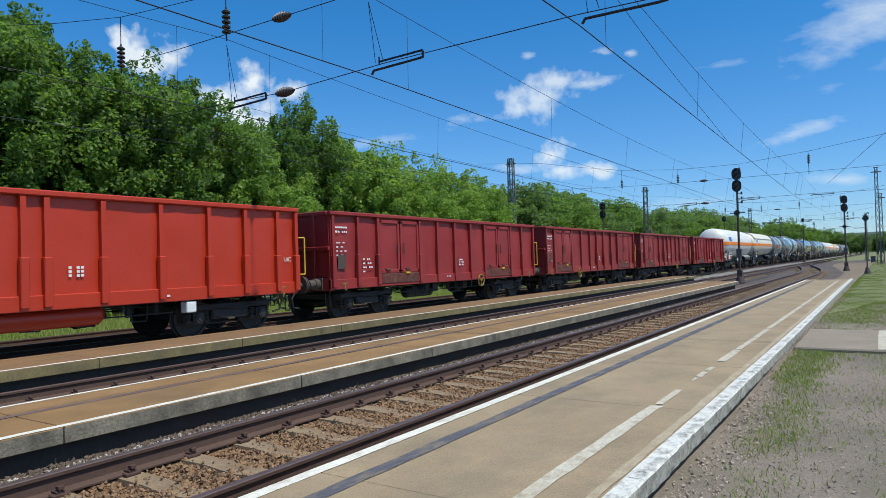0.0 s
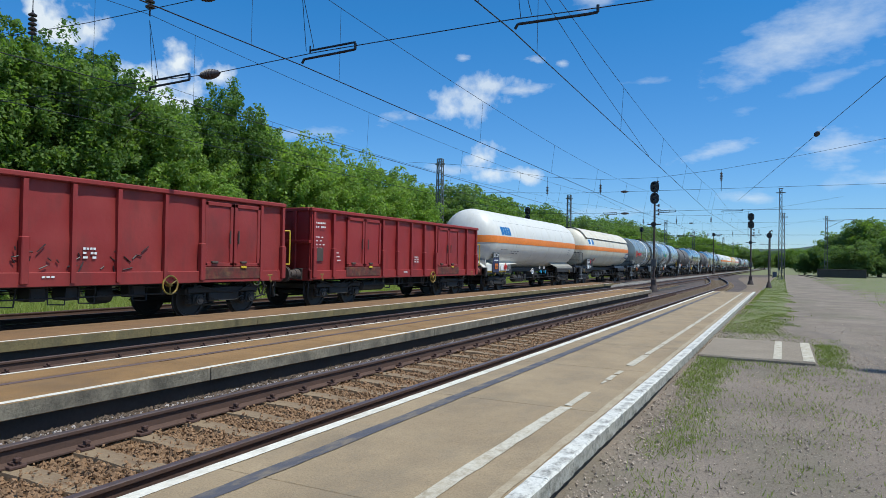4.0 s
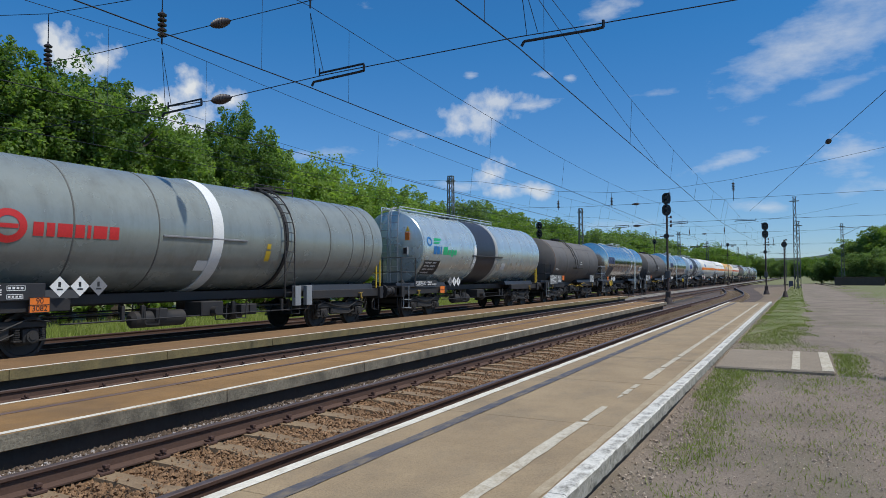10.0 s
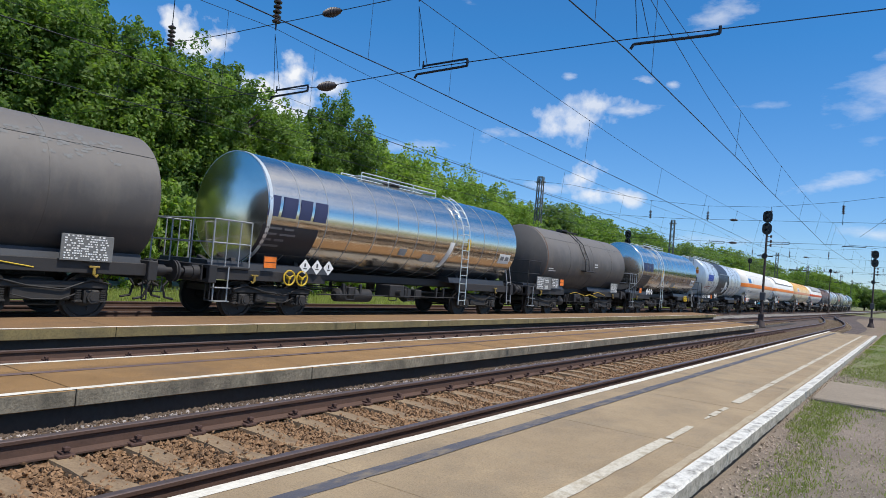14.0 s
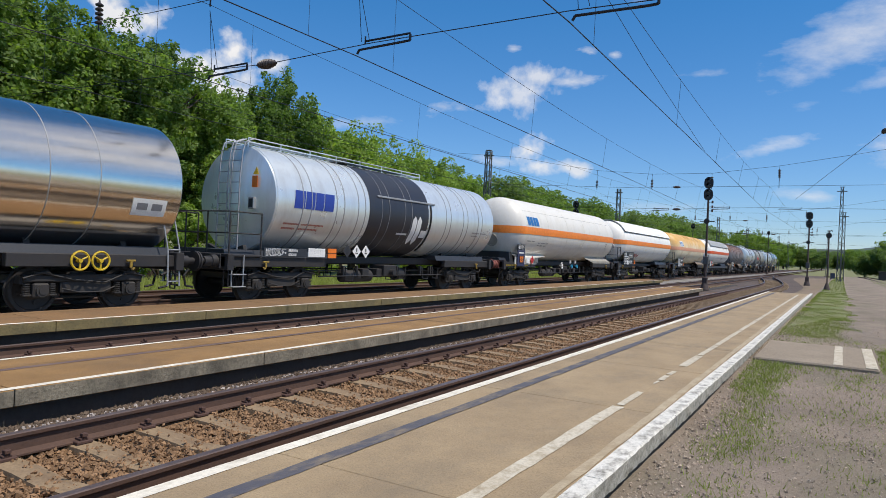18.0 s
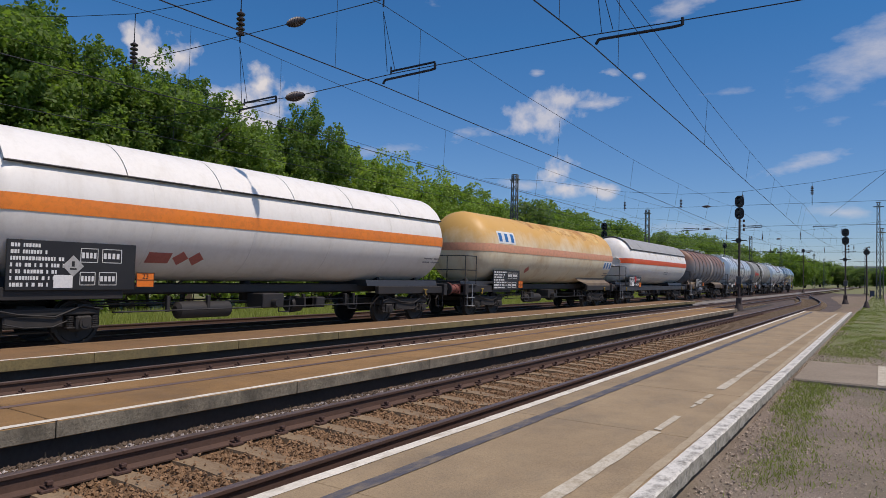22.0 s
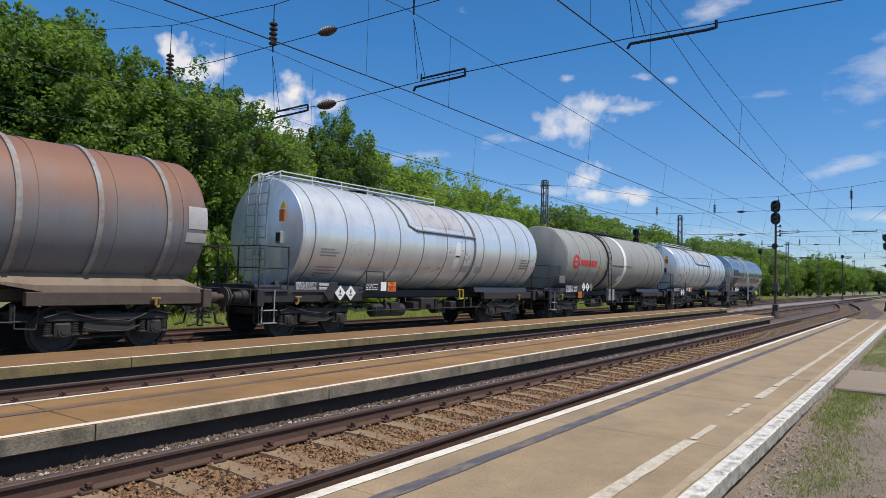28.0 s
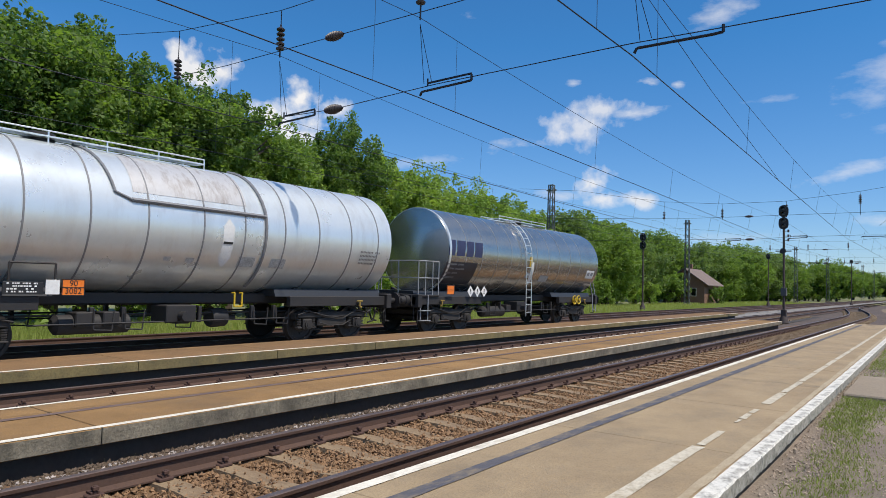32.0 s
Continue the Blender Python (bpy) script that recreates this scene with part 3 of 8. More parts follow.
M["streak"] = material("yellow_rust_streak", (0.60, 0.47, 0.27), 0.6, bump=0)
M["streak_grey"] = material("greyish_drip_stain", (0.62, 0.61, 0.60), 0.4, 0.4, second=(0.50, 0.48, 0.46), grain=8, blotch=2, bump=0, dirt=(0.28, 0.22, 0.18), dirt_mix=0.8, dirt_scale=(3, 5, 0.5), fleck=0.1)
M["board_dark"] = material("dark_data_panel", (0.03, 0.03, 0.034), 0.6, bump=0)
M["board_white"] = material("white_data_label", (0.6, 0.6, 0.58), 0.6, second=(0.35, 0.35, 0.34), grain=24, blotch=12, mix=0.9, bump=0)
M["skirt_cream"] = paint("cream_skirt_paint", (0.34, 0.325, 0.285), (0.28, 0.26, 0.215), 0.55, (0.22, 0.19, 0.15), 0.4)
M["skirt_stained"] = paint("stained_skirt_paint", (0.22, 0.175, 0.125), (0.17, 0.115, 0.075), 0.6, (0.09, 0.06, 0.045), 0.7)
M["kerb_face"] = material("flaking_kerb_face", (0.42, 0.40, 0.345), 0.9, second=(0.19, 0.18, 0.14), grain=30, blotch=6, mix=0.9, bump=0.7, dirt=(0.085, 0.08, 0.06), dirt_mix=1.0, dirt_scale=(11, 8, 12))
M["faint_line"] = material("nearly_worn_off_line", (0.46, 0.38, 0.26), 0.85, second=(0.36, 0.28, 0.18), grain=60, blotch=4, mix=0.9, bump=0.2, dirt=(0.30, 0.23, 0.14), dirt_mix=1.0, dirt_scale=(14, 6, 14))
M["tank_white_fresh"] = paint("clean_white_tank_paint", (0.85, 0.83, 0.78), (0.80, 0.775, 0.71), 0.42, (0.50, 0.44, 0.34), 0.25)
rng = np.random.default_rng(7)

# ---- ground and tracks ----
TRACKS = {"near": -4.68, "second": -8.95, "train": -13.9, "far": -17.6}

g = Geo()
g.add([(-900, -300, -0.42), (900, -300, -0.42), (900, 2400, -0.42), (-900, 2400, -0.42)], [(0, 1, 2, 3)])
solid("ground", g, M["earth"], "flat grassy earth reaching to the horizon", "ground")

def yard_rise(y):
    """The yard climbs a hand's width on its way to the concrete slab."""
    u = min(1.0, max(0.0, (y - 7.5) / 3.2))
    return 0.055 * u * u * (3 - 2 * u)


g = Geo()
nx, ny = 60, 140
xs = np.concatenate([np.linspace(-1.18, 2.5, 40), np.linspace(2.7, 30, 20)])
ys = np.concatenate([np.linspace(-14, 24, 100), np.linspace(25, 160, 40)])
vs = [(x, y, 0.085 + 0.03 * noise.noise((x * 0.5, y * 0.5, 3.0)) + 0.008 * noise.noise((x * 5, y * 5, 1.0)) + yard_rise(y) - 0.004 * max(0, y - 20) ** 0.9) for y in ys for x in xs]
g.add(vs, [(j * nx + i, j * nx + i + 1, (j + 1) * nx + i + 1, (j + 1) * nx + i) for j in range(ny - 1) for i in range(nx - 1)])
solid("ground_yard", g, M["gravel"], "worn gravel yard with grass growing through", "gravel")


def bend_shift(y):
    """Sideways place of the ballast's edge beyond the platform end."""
    u = min(1.0, max(0.0, (y - 58) / 54))
    return -4.0 * u * u * (3 - 2 * u)


def shoulder(x):
    """Ballast heaped up outside the far rail, with a gap before the platform."""
    return float(np.interp(x, [-6.2, -6.05, -5.92, -5.74, -5.6, -5.5, -5.36], [0.03, 0.06, 0.13, 0.175, 0.178, 0.13, 0.0]))


def ballast_sheet(name, x0, x1, y0, y1, z, mat, label, dx=0.2, dy=0.25, rough=0.03, shape=None):
    g = Geo()
    xs, ys = np.arange(x0, x1 + dx / 2, dx), np.arange(y0, y1 + dy / 2, dy)
    v = [(x, y, z + (shape(x) if shape else 0.0) + rough * noise.noise((x * 3.1, y * 3.1, z)) + rough * noise.noise((x * 9, y * 9, z))) for y in ys for x in xs]
    n = len(xs)
    g.add(v, [(j * n + i, j * n + i + 1, (j + 1) * n + i + 1, (j + 1) * n + i) for j in range(len(ys) - 1) for i in range(n - 1)])
    return solid(name, g, mat, label, "ballast")


ballast_sheet("ground_ballast_near", -6.4, -2.9, -4, 40, -0.235, M["ballast"], "brown track ballast between two platform edges", 0.1, 0.2, shape=shoulder)
ballast_sheet("ground_ballast_second", -10.8, -7.2, -4, 60, -0.24, M["ballast_dark"], "dark oily track ballast", 0.3, 0.5)
ballast_sheet("ground_ballast_train", -19.6, -11.5, -10, 120, -0.24, M["ballast_grey"], "grey track ballast under the goods line", 0.3, 0.8, shape=lambda x: -0.1 * min(1.0, max(0.0, (-15.1 - x) / 0.5)))
ballast_sheet("ground_ballast_throat", -19.6, -2.2, 36.5, 150, -0.26, M["ballast_throat"], "dull brown ballast of the station throat", 0.6, 1.2)
ballast_sheet("ground_ballast_line", -16.5, -11.5, 120, 700, -0.25, M["ballast_grey"], "ballast of the line running on", 1.2, 6)


g = Geo()
ys = np.linspace(36.6, 130, 60)
v = []
for y in ys:
    x0 = -2.75 + bend_shift(y)
    v += [(x0 + (-1.15 - x0) * q / 5, y, -0.30 + (0.14 if q else 0.0) + 0.02 * noise.noise((q, y * 0.4, 2.0)) - 0.0012 * (y - 36)) for q in range(6)]
g.add(v, [(j * 6 + q, j * 6 + q + 1, (j + 1) * 6 + q + 1, (j + 1) * 6 + q) for j in range(59) for q in range(5)])
solid("ground_path", g, M["path_earth"], "trodden pale brown earth beyond the platform end", "earth")


def scatter_stones(name, mat, label, x0, x1, y0, y1, count, size, z, heap=None):
    """Broken stones, each a small jagged lump."""
    base = np.array([(1, 0, 0), (-1, 0, 0), (0, 1, 0), (0, -1, 0), (0, 0, 1), (0, 0, -1)], float)
    tri = np.array([(0, 2, 4), (2, 1, 4), (1, 3, 4), (3, 0, 4), (2, 0, 5), (1, 2, 5), (3, 1, 5), (0, 3, 5)])
    p = np.stack([rng.uniform(x0, x1, count), y0 + (y1 - y0) * rng.uniform(0, 1, count) ** 1.6, np.full(count, z)], 1)
    if heap:
        p[:, 2] += [heap(q) for q in p[:, 0]]
    k = len(p)
    s = size * rng.uniform(0.5, 1.25, (k, 1, 1)) * rng.uniform(0.6, 1.2, (k, 1, 3))
    v = base[None] * s * rng.uniform(0.65, 1.25, (k, 6, 1))
    a, b = rng.uniform(0, 6.28, k), rng.uniform(-0.9, 0.9, k)
    ca, sa, cb, sb = np.cos(a), np.sin(a), np.cos(b), np.sin(b)
    x, y, zz = v[..., 0], v[..., 1], v[..., 2]
    y, zz = cb[:, None] * y - sb[:, None] * zz, sb[:, None] * y + cb[:, None] * zz
    x, y = ca[:, None] * x - sa[:, None] * y, sa[:, None] * x + ca[:, None] * y
    if x0 > -1.2:
        p[:, 2] += [yard_rise(q) for q in p[:, 1]]
    v = np.stack([x, y, zz], -1) + p[:, None] + np.array([0, 0, 1]) * rng.uniform(-0.012, 0.016, (k, 1, 1))
    f = (tri[None] + 6 * np.arange(k)[:, None, None]).reshape(-1, 3)
    me = bpy.data.meshes.new(name)
    me.from_pydata(v.reshape(-1, 3).tolist(), [], f.tolist())
    me.materials.append(mat)
    return tagged(new(name, me), label, "stones", "", "stuff")


scatter_stones("ballast_stones", M["stone"], "loose brown ballast stones between the rails", -5.5, -3.05, -3.5, 24, 50000, 0.027, -0.214)
scatter_stones("strewn_stones", M["stone"], "ballast stones strewn over the sleepers", -5.35, -4.02, -3.0, 26, 2400, 0.021, -0.172)
scatter_stones("pale_ballast_stones", M["pale_stone"], "pale fresh stones along the outer rail", -5.68, -5.5, -2.0, 36, 4600, 0.017, -0.226, shoulder)
scatter_stones("shoulder_stones", M["stone_grey"], "grey-brown ballast stones heaped outside the rail", -6.08, -5.48, -3.5, 30, 24000, 0.024, -0.232, shoulder)
scatter_stones("kerb_pebbles", M["pebble"], "larger loose stones on the bare strip along the kerb", -1.12, -0.78, -3.5, 24, 4200, 0.014, 0.088)
scatter_stones("yard_stones", M["pebble"], "scattered larger stones on the yard", -0.8, 4.2, -3.0, 20, 3000, 0.0125, 0.088)
scatter_stones("yard_pebbles", M["pebble"], "small grey pebbles lying on the yard", -1.05, 4.5, -4.0, 17, 46000, 0.0095, 0.088)


def rail_outline(cx):
    foot = [(-0.075, -0.172), (0.075, -0.172), (0.075, -0.158), (0.014, -0.135), (0.010, -0.045), (0.035, -0.032), (0.036, -0.006), (0.028, 0.0), (-0.028, 0.0), (-0.036, -0.006), (-0.035, -0.032), (-0.010, -0.045), (-0.014, -0.135), (-0.075, -0.158)]
    return [(cx + x, z) for x, z in foot]


def rail_geo(line):
    """line: (x, y) along the rail's middle."""
    g, n = Geo(), 14
    prof = rail_outline(0)
    v = []
    for k, (x, y) in enumerate(line):
        a, b = line[max(0, k - 1)], line[min(len(line) - 1, k + 1)]
        d = Vector((b[0] - a[0], b[1] - a[1], 0)).normalized()
        v += [(x + px * d.y, y - px * d.x, pz) for px, pz in prof]
    f, mi = [], []
    for k in range(len(line) - 1):
        for i in range(n):
            a, b = k * n + i, k * n + (i + 1) % n
            f.append((a, b, b + n, a + n)[::-1])
            mi.append(1 if i in (6, 7, 8) else 0)
    f.append(tuple(range(n)))
    f.append(tuple(range((len(line) - 1) * n, len(line) * n))[::-1])
    mi += [0, 0]
    g.v, g.f, g.mi = v, f, mi
    return g


def sleeper_mesh():
    g = Geo()
    g.prism([(-1.22, -0.30), (1.22, -0.30), (1.21, -0.185), (1.16, -0.174), (0.35, -0.176), (0, -0.20), (-0.35, -0.176), (-1.16, -0.174), (-1.21, -0.185)], -0.12, 0.12)
    g.v = [(x, y * (1.0 if z < -0.25 else 0.86), z) for x, y, z in g.v]
    return g.mesh("sleeper", [M["sleeper"]])


def clip_mesh():
    g = Geo()
    for sgn in (-1, 1):
        g.box(sgn * 0.075 - 0.055, sgn * 0.075 + 0.055, -0.07, 0.07, -0.176, -0.148, 0.006)
        g.rod((sgn * 0.105, 0, -0.16), (sgn * 0.105, 0, -0.085), 0.014, 6)
        g.box(sgn * 0.105 - 0.024, sgn * 0.105 + 0.024, -0.024, 0.024, -0.118, -0.088, 0.004)
        g.box(sgn * 0.06 - 0.03, sgn * 0.06 + 0.055, -0.035, 0.035, -0.148, -0.128, 0.004)
    return g.mesh("clip", [M["clip"]])


SLEEPER, CLIP = sleeper_mesh(), clip_mesh()


def straight(x, y0, y1, step=4.0):
    n = max(2, int((y1 - y0) / step))
    return [(x, y0 + (y1 - y0) * i / n) for i in range(n + 1)]


def track(name, cx, y0, y1, label, sleepers, clips, line=None, drop=0.0):
    """Two rails on concrete sleepers. sleepers, clips: the stretch along y in which they are built."""
    base = thing(name, pose(cx, 0, -drop), label, "railway track", "railway tracks", "structure")
    for s in (-0.7535, 0.7535):
        part("rail", rail_geo([(s, y0), (s, y1)] if line is None else [(x + s, y) for x, y in line]), [M["rail_side"], M["rail_top"]], base)
    y = 5.14 - 0.6 * math.floor((5.14 - sleepers[0]) / 0.6)
    while y < sleepers[1]:
        ob = new("sleeper", SLEEPER)
        ob.parent = base
        off = 0.0
        if line:
            off = float(np.interp(y, [q[1] for q in line], [q[0] for q in line]))
        ob.matrix_basis = pose(off + rng.normal(0, 0.006), y + rng.normal(0, 0.012), rng.normal(0, 0.003) - 0.004, 0, 0, rng.normal(0, 0.4))
        if clips[0] <= y <= clips[1]:
            for s in (-0.7535, 0.7535):
                c = new("rail_clip", CLIP)
                c.parent = base
                c.matrix_basis = pose(off + s, y, 0)
        y += 0.6
    return base


def bend(y, start, length, shift):
    """Sideways shift of a crossover."""
    u = min(1.0, max(0.0, (y - start) / length))
    return shift * u * u * (3 - 2 * u)


near_line = [(bend(y, 55, 56, -4.27), y) for y in np.concatenate([np.linspace(-6, 50, 10), np.linspace(54, 114, 40), np.linspace(120, 400, 8)])]
track("track_near", TRACKS["near"], -6, 60, "rusty rails on concrete sleepers beside the platform, curving away at the far end", (-5.6, 84), (-5.6, 40), near_line)
track("track_second", TRACKS["second"], -6, 500, "worn rails on dark oily sleepers between two platforms", (-5.6, 60), (-5.6, 30))
track("track_train", TRACKS["train"], -40, 900, "shiny rails carrying the goods train", (-20, 60), (0, 0))
track("track_far", TRACKS["far"], -20, 300, "rusty rails along the grass verge", (-15, 60), (0, 0), None, 0.1)

# ---- platforms ----


def platform(name, x0, x1, y0, y1, top, thick, joints, mats, label, jit=0.002):
    """Slabs side by side on a recessed footing."""
    base = thing(name, pose(0, 0, 0), label, "platform", "", "structure")
    part("footing", Geo().box(x0 + 0.16, x1 - 0.16, y0, y1 - 0.1, -0.4, top - thick - 0.004), M["concrete_dark"], base, "recessed concrete footing, coloured dark for the slabs' shade")
    edges = [y0] + [j for j in joints if y0 < j < y1] + [y1]
    for a, b in zip(edges[:-1], edges[1:]):
        d = rng.uniform(-jit, jit)
        gg = Geo().box(x0, x1, a + 0.005, b - 0.005, top - thick, top + d, 0.006)
        # the faces to the sides show the grey edge concrete
        gg.mi = [1 if abs(np.cross(np.subtract(gg.v[f[1]], gg.v[f[0]]), np.subtract(gg.v[f[2]], gg.v[f[0]]))[2]) < 1e-6 else 0 for f in gg.f]
        part("slab", gg, mats, base)
    return base


p1_joints = [-1.9, 0.6, 3.14] + [5.91 + 2.48 * k for k in range(0, 14)]
platform_1 = platform("platform_near", -3.05, -1.26, -5, 36.4, 0.25, 0.2, p1_joints, [M["slab"], M["concrete"]], "worn concrete platform with painted safety lines")
p2_joints = [3.14 + 2.9 * k for k in range(-2, 14)]
platform_2 = platform("platform_middle", -7.56, -6.03, -4, 36.4, 0.2, 0.15, p2_joints, [M["slab_brown"], M["concrete"]], "narrow brown island platform with a white edge")
p3_joints = [5.95 + 2.855 * k for k in range(-3, 18)]
platform_3 = platform("platform_far", -11.92, -10.4, -4, 47.0, 0.187, 0.16, p3_joints, [M["slab_dark"], M["concrete_yellow"]], "narrow brown island platform beside the goods line")


def painted_line(name, x0, x1, y0, y1, z, mat, parent, wear=0.0, label=""):
    """A painted strip with slightly uneven edges."""
    g = Geo()
    n = max(1, int((y1 - y0) / 0.22))
    v = []
    for i in range(n + 1):
        y = y0 + (y1 - y0) * i / n
        v += [(x0 + wear * noise.noise((y * 3.3, x0, 0.0)), y, z), (x1 + wear * noise.noise((y * 3.7, x1, 5.0)), y, z)]
    g.add(v, [(2 * i, 2 * i + 1, 2 * i + 3, 2 * i + 2) for i in range(n)])
    return part(name, g, mat, parent, label)


painted_line("edge_line", -3.043, -2.945, -5, 36.3, 0.255, M["white_line"], platform_1, 0.006, "white edge line")
painted_line("warning_line", -2.715, -2.60, -5, 35.6, 0.255, M["blue_line"], platform_1, 0.012, "worn blue-grey warning line")
dashes = [(-2, 5.95, 0), (6.02, 6.75, 0.022), (7.3, 7.5, 0.035), (7.56, 7.92, 0.02), (8.0, 8.28, 0.02), (8.76, 9.9, 0)] + [(9.98 + 1.45 * k, 11.34 + 1.45 * k, 0.012) for k in range(17)]
for a, b, w in dashes:
    painted_line("dash", -1.685 + w, -1.58 - w, a, b, 0.255, M["worn_line"], platform_1, 0.014, "faded white dash")
painted_line("kerb_side_line", -1.335, -1.268, -5, 36, 0.255, M["faint_line"], platform_1, 0.02, "faint pale line along the kerb")
painted_line("edge_line", -6.125, -6.036, -4, 36.3, 0.205, M["white_line"], platform_2, 0.012, "white edge line")
painted_line("edge_line", -7.555, -7.485, -4, 36.3, 0.205, M["white_line"], platform_2, 0.008, "white edge line")
painted_line("warning_line", -7.0, -6.9, -4, 36, 0.205, M["brown_line"], platform_2, 0.01, "worn dark warning line")
painted_line("edge_line", -10.495, -10.402, -4, 46.9, 0.192, M["white_line"], platform_3, 0.006, "white edge line")

kerb = thing("kerb", pose(0, 0, 0), "whitewashed concrete kerb with flaking paint", "kerb", "", "structure")


def kerb_block():
    g = Geo()
    n = 16
    rows = []
    for i in range(n + 1):
        y = 0.499 * (2 * i / n - 1)
        w = [rng.normal(0, 0.002) for _ in range(6)]
        rows += [(-0.060, y, -0.10 + w[0]), (-0.060, y, 0.008 + w[0] * 0.3), (-0.052, y, 0.018 + w[1] * 0.3), (0.054 + w[2], y, 0.02 + w[3] * 0.5), (0.066 + w[4], y, 0.006 + w[5]), (0.066 + w[2] * 0.8, y, -0.10 + 2 * w[5])]
    f = [(i * 6 + k, i * 6 + (k + 1) % 6, (i + 1) * 6 + (k + 1) % 6, (i + 1) * 6 + k) for i in range(n) for k in range(6)]
    f += [tuple(range(6))[::-1], tuple(range(n * 6, n * 6 + 6))]
    g.add(rows, [q[::-1] for q in f])
    g.mi = [1 if k < n * 6 and k % 6 == 4 else 0 for k in range(len(f))]
    return g.mesh("kerb_stone", [M["kerb"], M["kerb_face"]])


kerb_meshes = [kerb_block() for _ in range(6)]
for k in range(42):
    ob = new("kerb_stone", kerb_meshes[k % 6])
    ob.parent = kerb
    ob.matrix_basis = pose(-1.19 + rng.normal(0, 0.0012), -4.6 + k, 0.25 + rng.normal(0, 0.0012), 0, rng.normal(0, 0.2), rng.normal(0, 0.03))

# recessed foot, coloured dark as the shadow below the kerb
part("foot", Geo().box(-1.245, -1.158, -5.1, 36.4, -0.2, 0.148), M["kerb_foot"], kerb, "recessed kerb foot with the overhang's shade in its colour")

crossing = thing("concrete_crossing", pose(0, 0, 0), "low concrete slab with two white stripes beside the kerb", "concrete slab", "", "structure")
part("slab", Geo().box(-1.06, 0.525, 10.98, 13.7, -0.1, 0.19, 0.02), M["crossing"], crossing)
for xa, wd in ((-0.03, 0.115), (0.365, 0.145)):
    painted_line("stripe", xa, xa + wd, 11.02, 13.66, 0.196, M["worn_line"], crossing, 0.006, "white painted stripe")

# ---- the goods train ----
# every wagon stands in its own space: y along the train, front at -y, rail top at z 0
WAGONS = []  # (thing, place of its middle along the line at the start)
WHEELSETS = {-1: [], 1: []}
TRAIN_X = TRACKS["train"]


def wheelset_mesh():
    g = Geo()
    g.rod((-1.0, 0, 0), (1.0, 0, 0), 0.085, 10)
    for s in (-1, 1):
        prof = [(0.685, 0.10), (0.685, 0.30), (0.70, 0.40), (0.685, 0.41), (0.68, 0.485), (0.71, 0.488), (0.72, 0.462), (0.815, 0.455), (0.815, 0.39), (0.785, 0.37), (0.765, 0.20), (0.80, 0.15), (0.80, 0.05)]
        pr = [(s * a, r) for a, r in prof]
        k = len(g.f)
        g.lathe(pr if s > 0 else pr[::-1], 28, 0, 0, axis="x")
        for i in range(4):
            a = math.pi / 2 * i + 0.3
            g.rod((s * 0.775, 0.26 * math.cos(a), 0.26 * math.sin(a)), (s * 0.79, 0.26 * math.cos(a), 0.26 * math.sin(a)), 0.035, 8)
    return g.mesh("wheelset", [M["wheel"]])


def bogie_mesh():
    """Cast bogie with sprung axle boxes."""
    g = Geo()
    for s in (-1, 1):
        x0, x1 = sorted((s * 0.93, s * 1.07))
        g.box(x0, x1, -1.2, 1.2, 0.62, 0.76, 0.02)
        g.box(x0 + 0.01, x1 - 0.01, -0.52, 0.52, 0.40, 0.64, 0.03)
        for y in (-0.9, 0.9):
            g.box(x0, x1 + (0.03 if s > 0 else 0), y - 0.15, y + 0.15, 0.33, 0.60, 0.03)
            g.rod((s * 1.02, y, 0.46), (s * 1.14, y, 0.46), 0.115, 14)
            g.rod((s * 1.14, y, 0.46), (s * 1.155, y, 0.46), 0.07, 10)
            for d in (-0.235, 0.235):
                g.box(x0 + 0.02, x1, y + d - 0.075, y + d + 0.075, 0.36, 0.395, 0.008)
                for k in range(5):
                    z = 0.405 + 0.042 * k
                    g.rod((s * 1.0, y + d, z), (s * 1.0, y + d, z + 0.024), 0.068, 10)
            g.prism([(x0 + 0.02, 0.76), (x1 - 0.02, 0.76), (x1 - 0.02, 0.82), (x0 + 0.02, 0.82)], y - 0.12, y + 0.12)
        for y in (-0.47, 0.47):
            g.box(s * 0.78 - 0.06, s * 0.78 + 0.06, y - 0.05, y + 0.05, 0.28, 0.62, 0.015)
        g.path([(s * 1.1, -1.25, 0.70), (s * 1.1, -0.9, 0.80), (s * 1.1, -0.3, 0.66), (s * 1.1, 0.35, 0.60), (s * 1.1, 0.85, 0.80), (s * 1.1, 1.25, 0.72)], 0.018, 6)
        g.path([(s * 1.13, -0.55, 0.50), (s * 1.13, -0.2, 0.42), (s * 1.13, 0.3, 0.42), (s * 1.13, 0.55, 0.52)], 0.014, 6)
        g.rod((s * 0.74, -1.3, 0.30), (s * 0.74, 1.3, 0.30), 0.03, 6)
    g.box(-0.95, 0.95, -0.28, 0.28, 0.52, 0.80, 0.04)
    for y in (-1.2, 1.2):
        g.box(-1.0, 1.0, y - 0.05, y + 0.05, 0.58, 0.74, 0.01)
    g.box(-0.35, 0.35, -0.35, 0.35, 0.80, 0.90, 0.02)
    return g.mesh("bogie", [M["bogie"]])


WHEELSET, BOGIE = wheelset_mesh(), bogie_mesh()


def add_bogies(w, ya, yb):
    for y in (ya, yb):
        b = new("bogie", BOGIE)
        b.parent, b.location = w, (0, y, 0)
        for s in (-1, 1):
            ws = new("wheelset", WHEELSET)
            ws.parent, ws.location = b, (0, 0.9 * s, 0.46)
            WHEELSETS[s].append(ws)


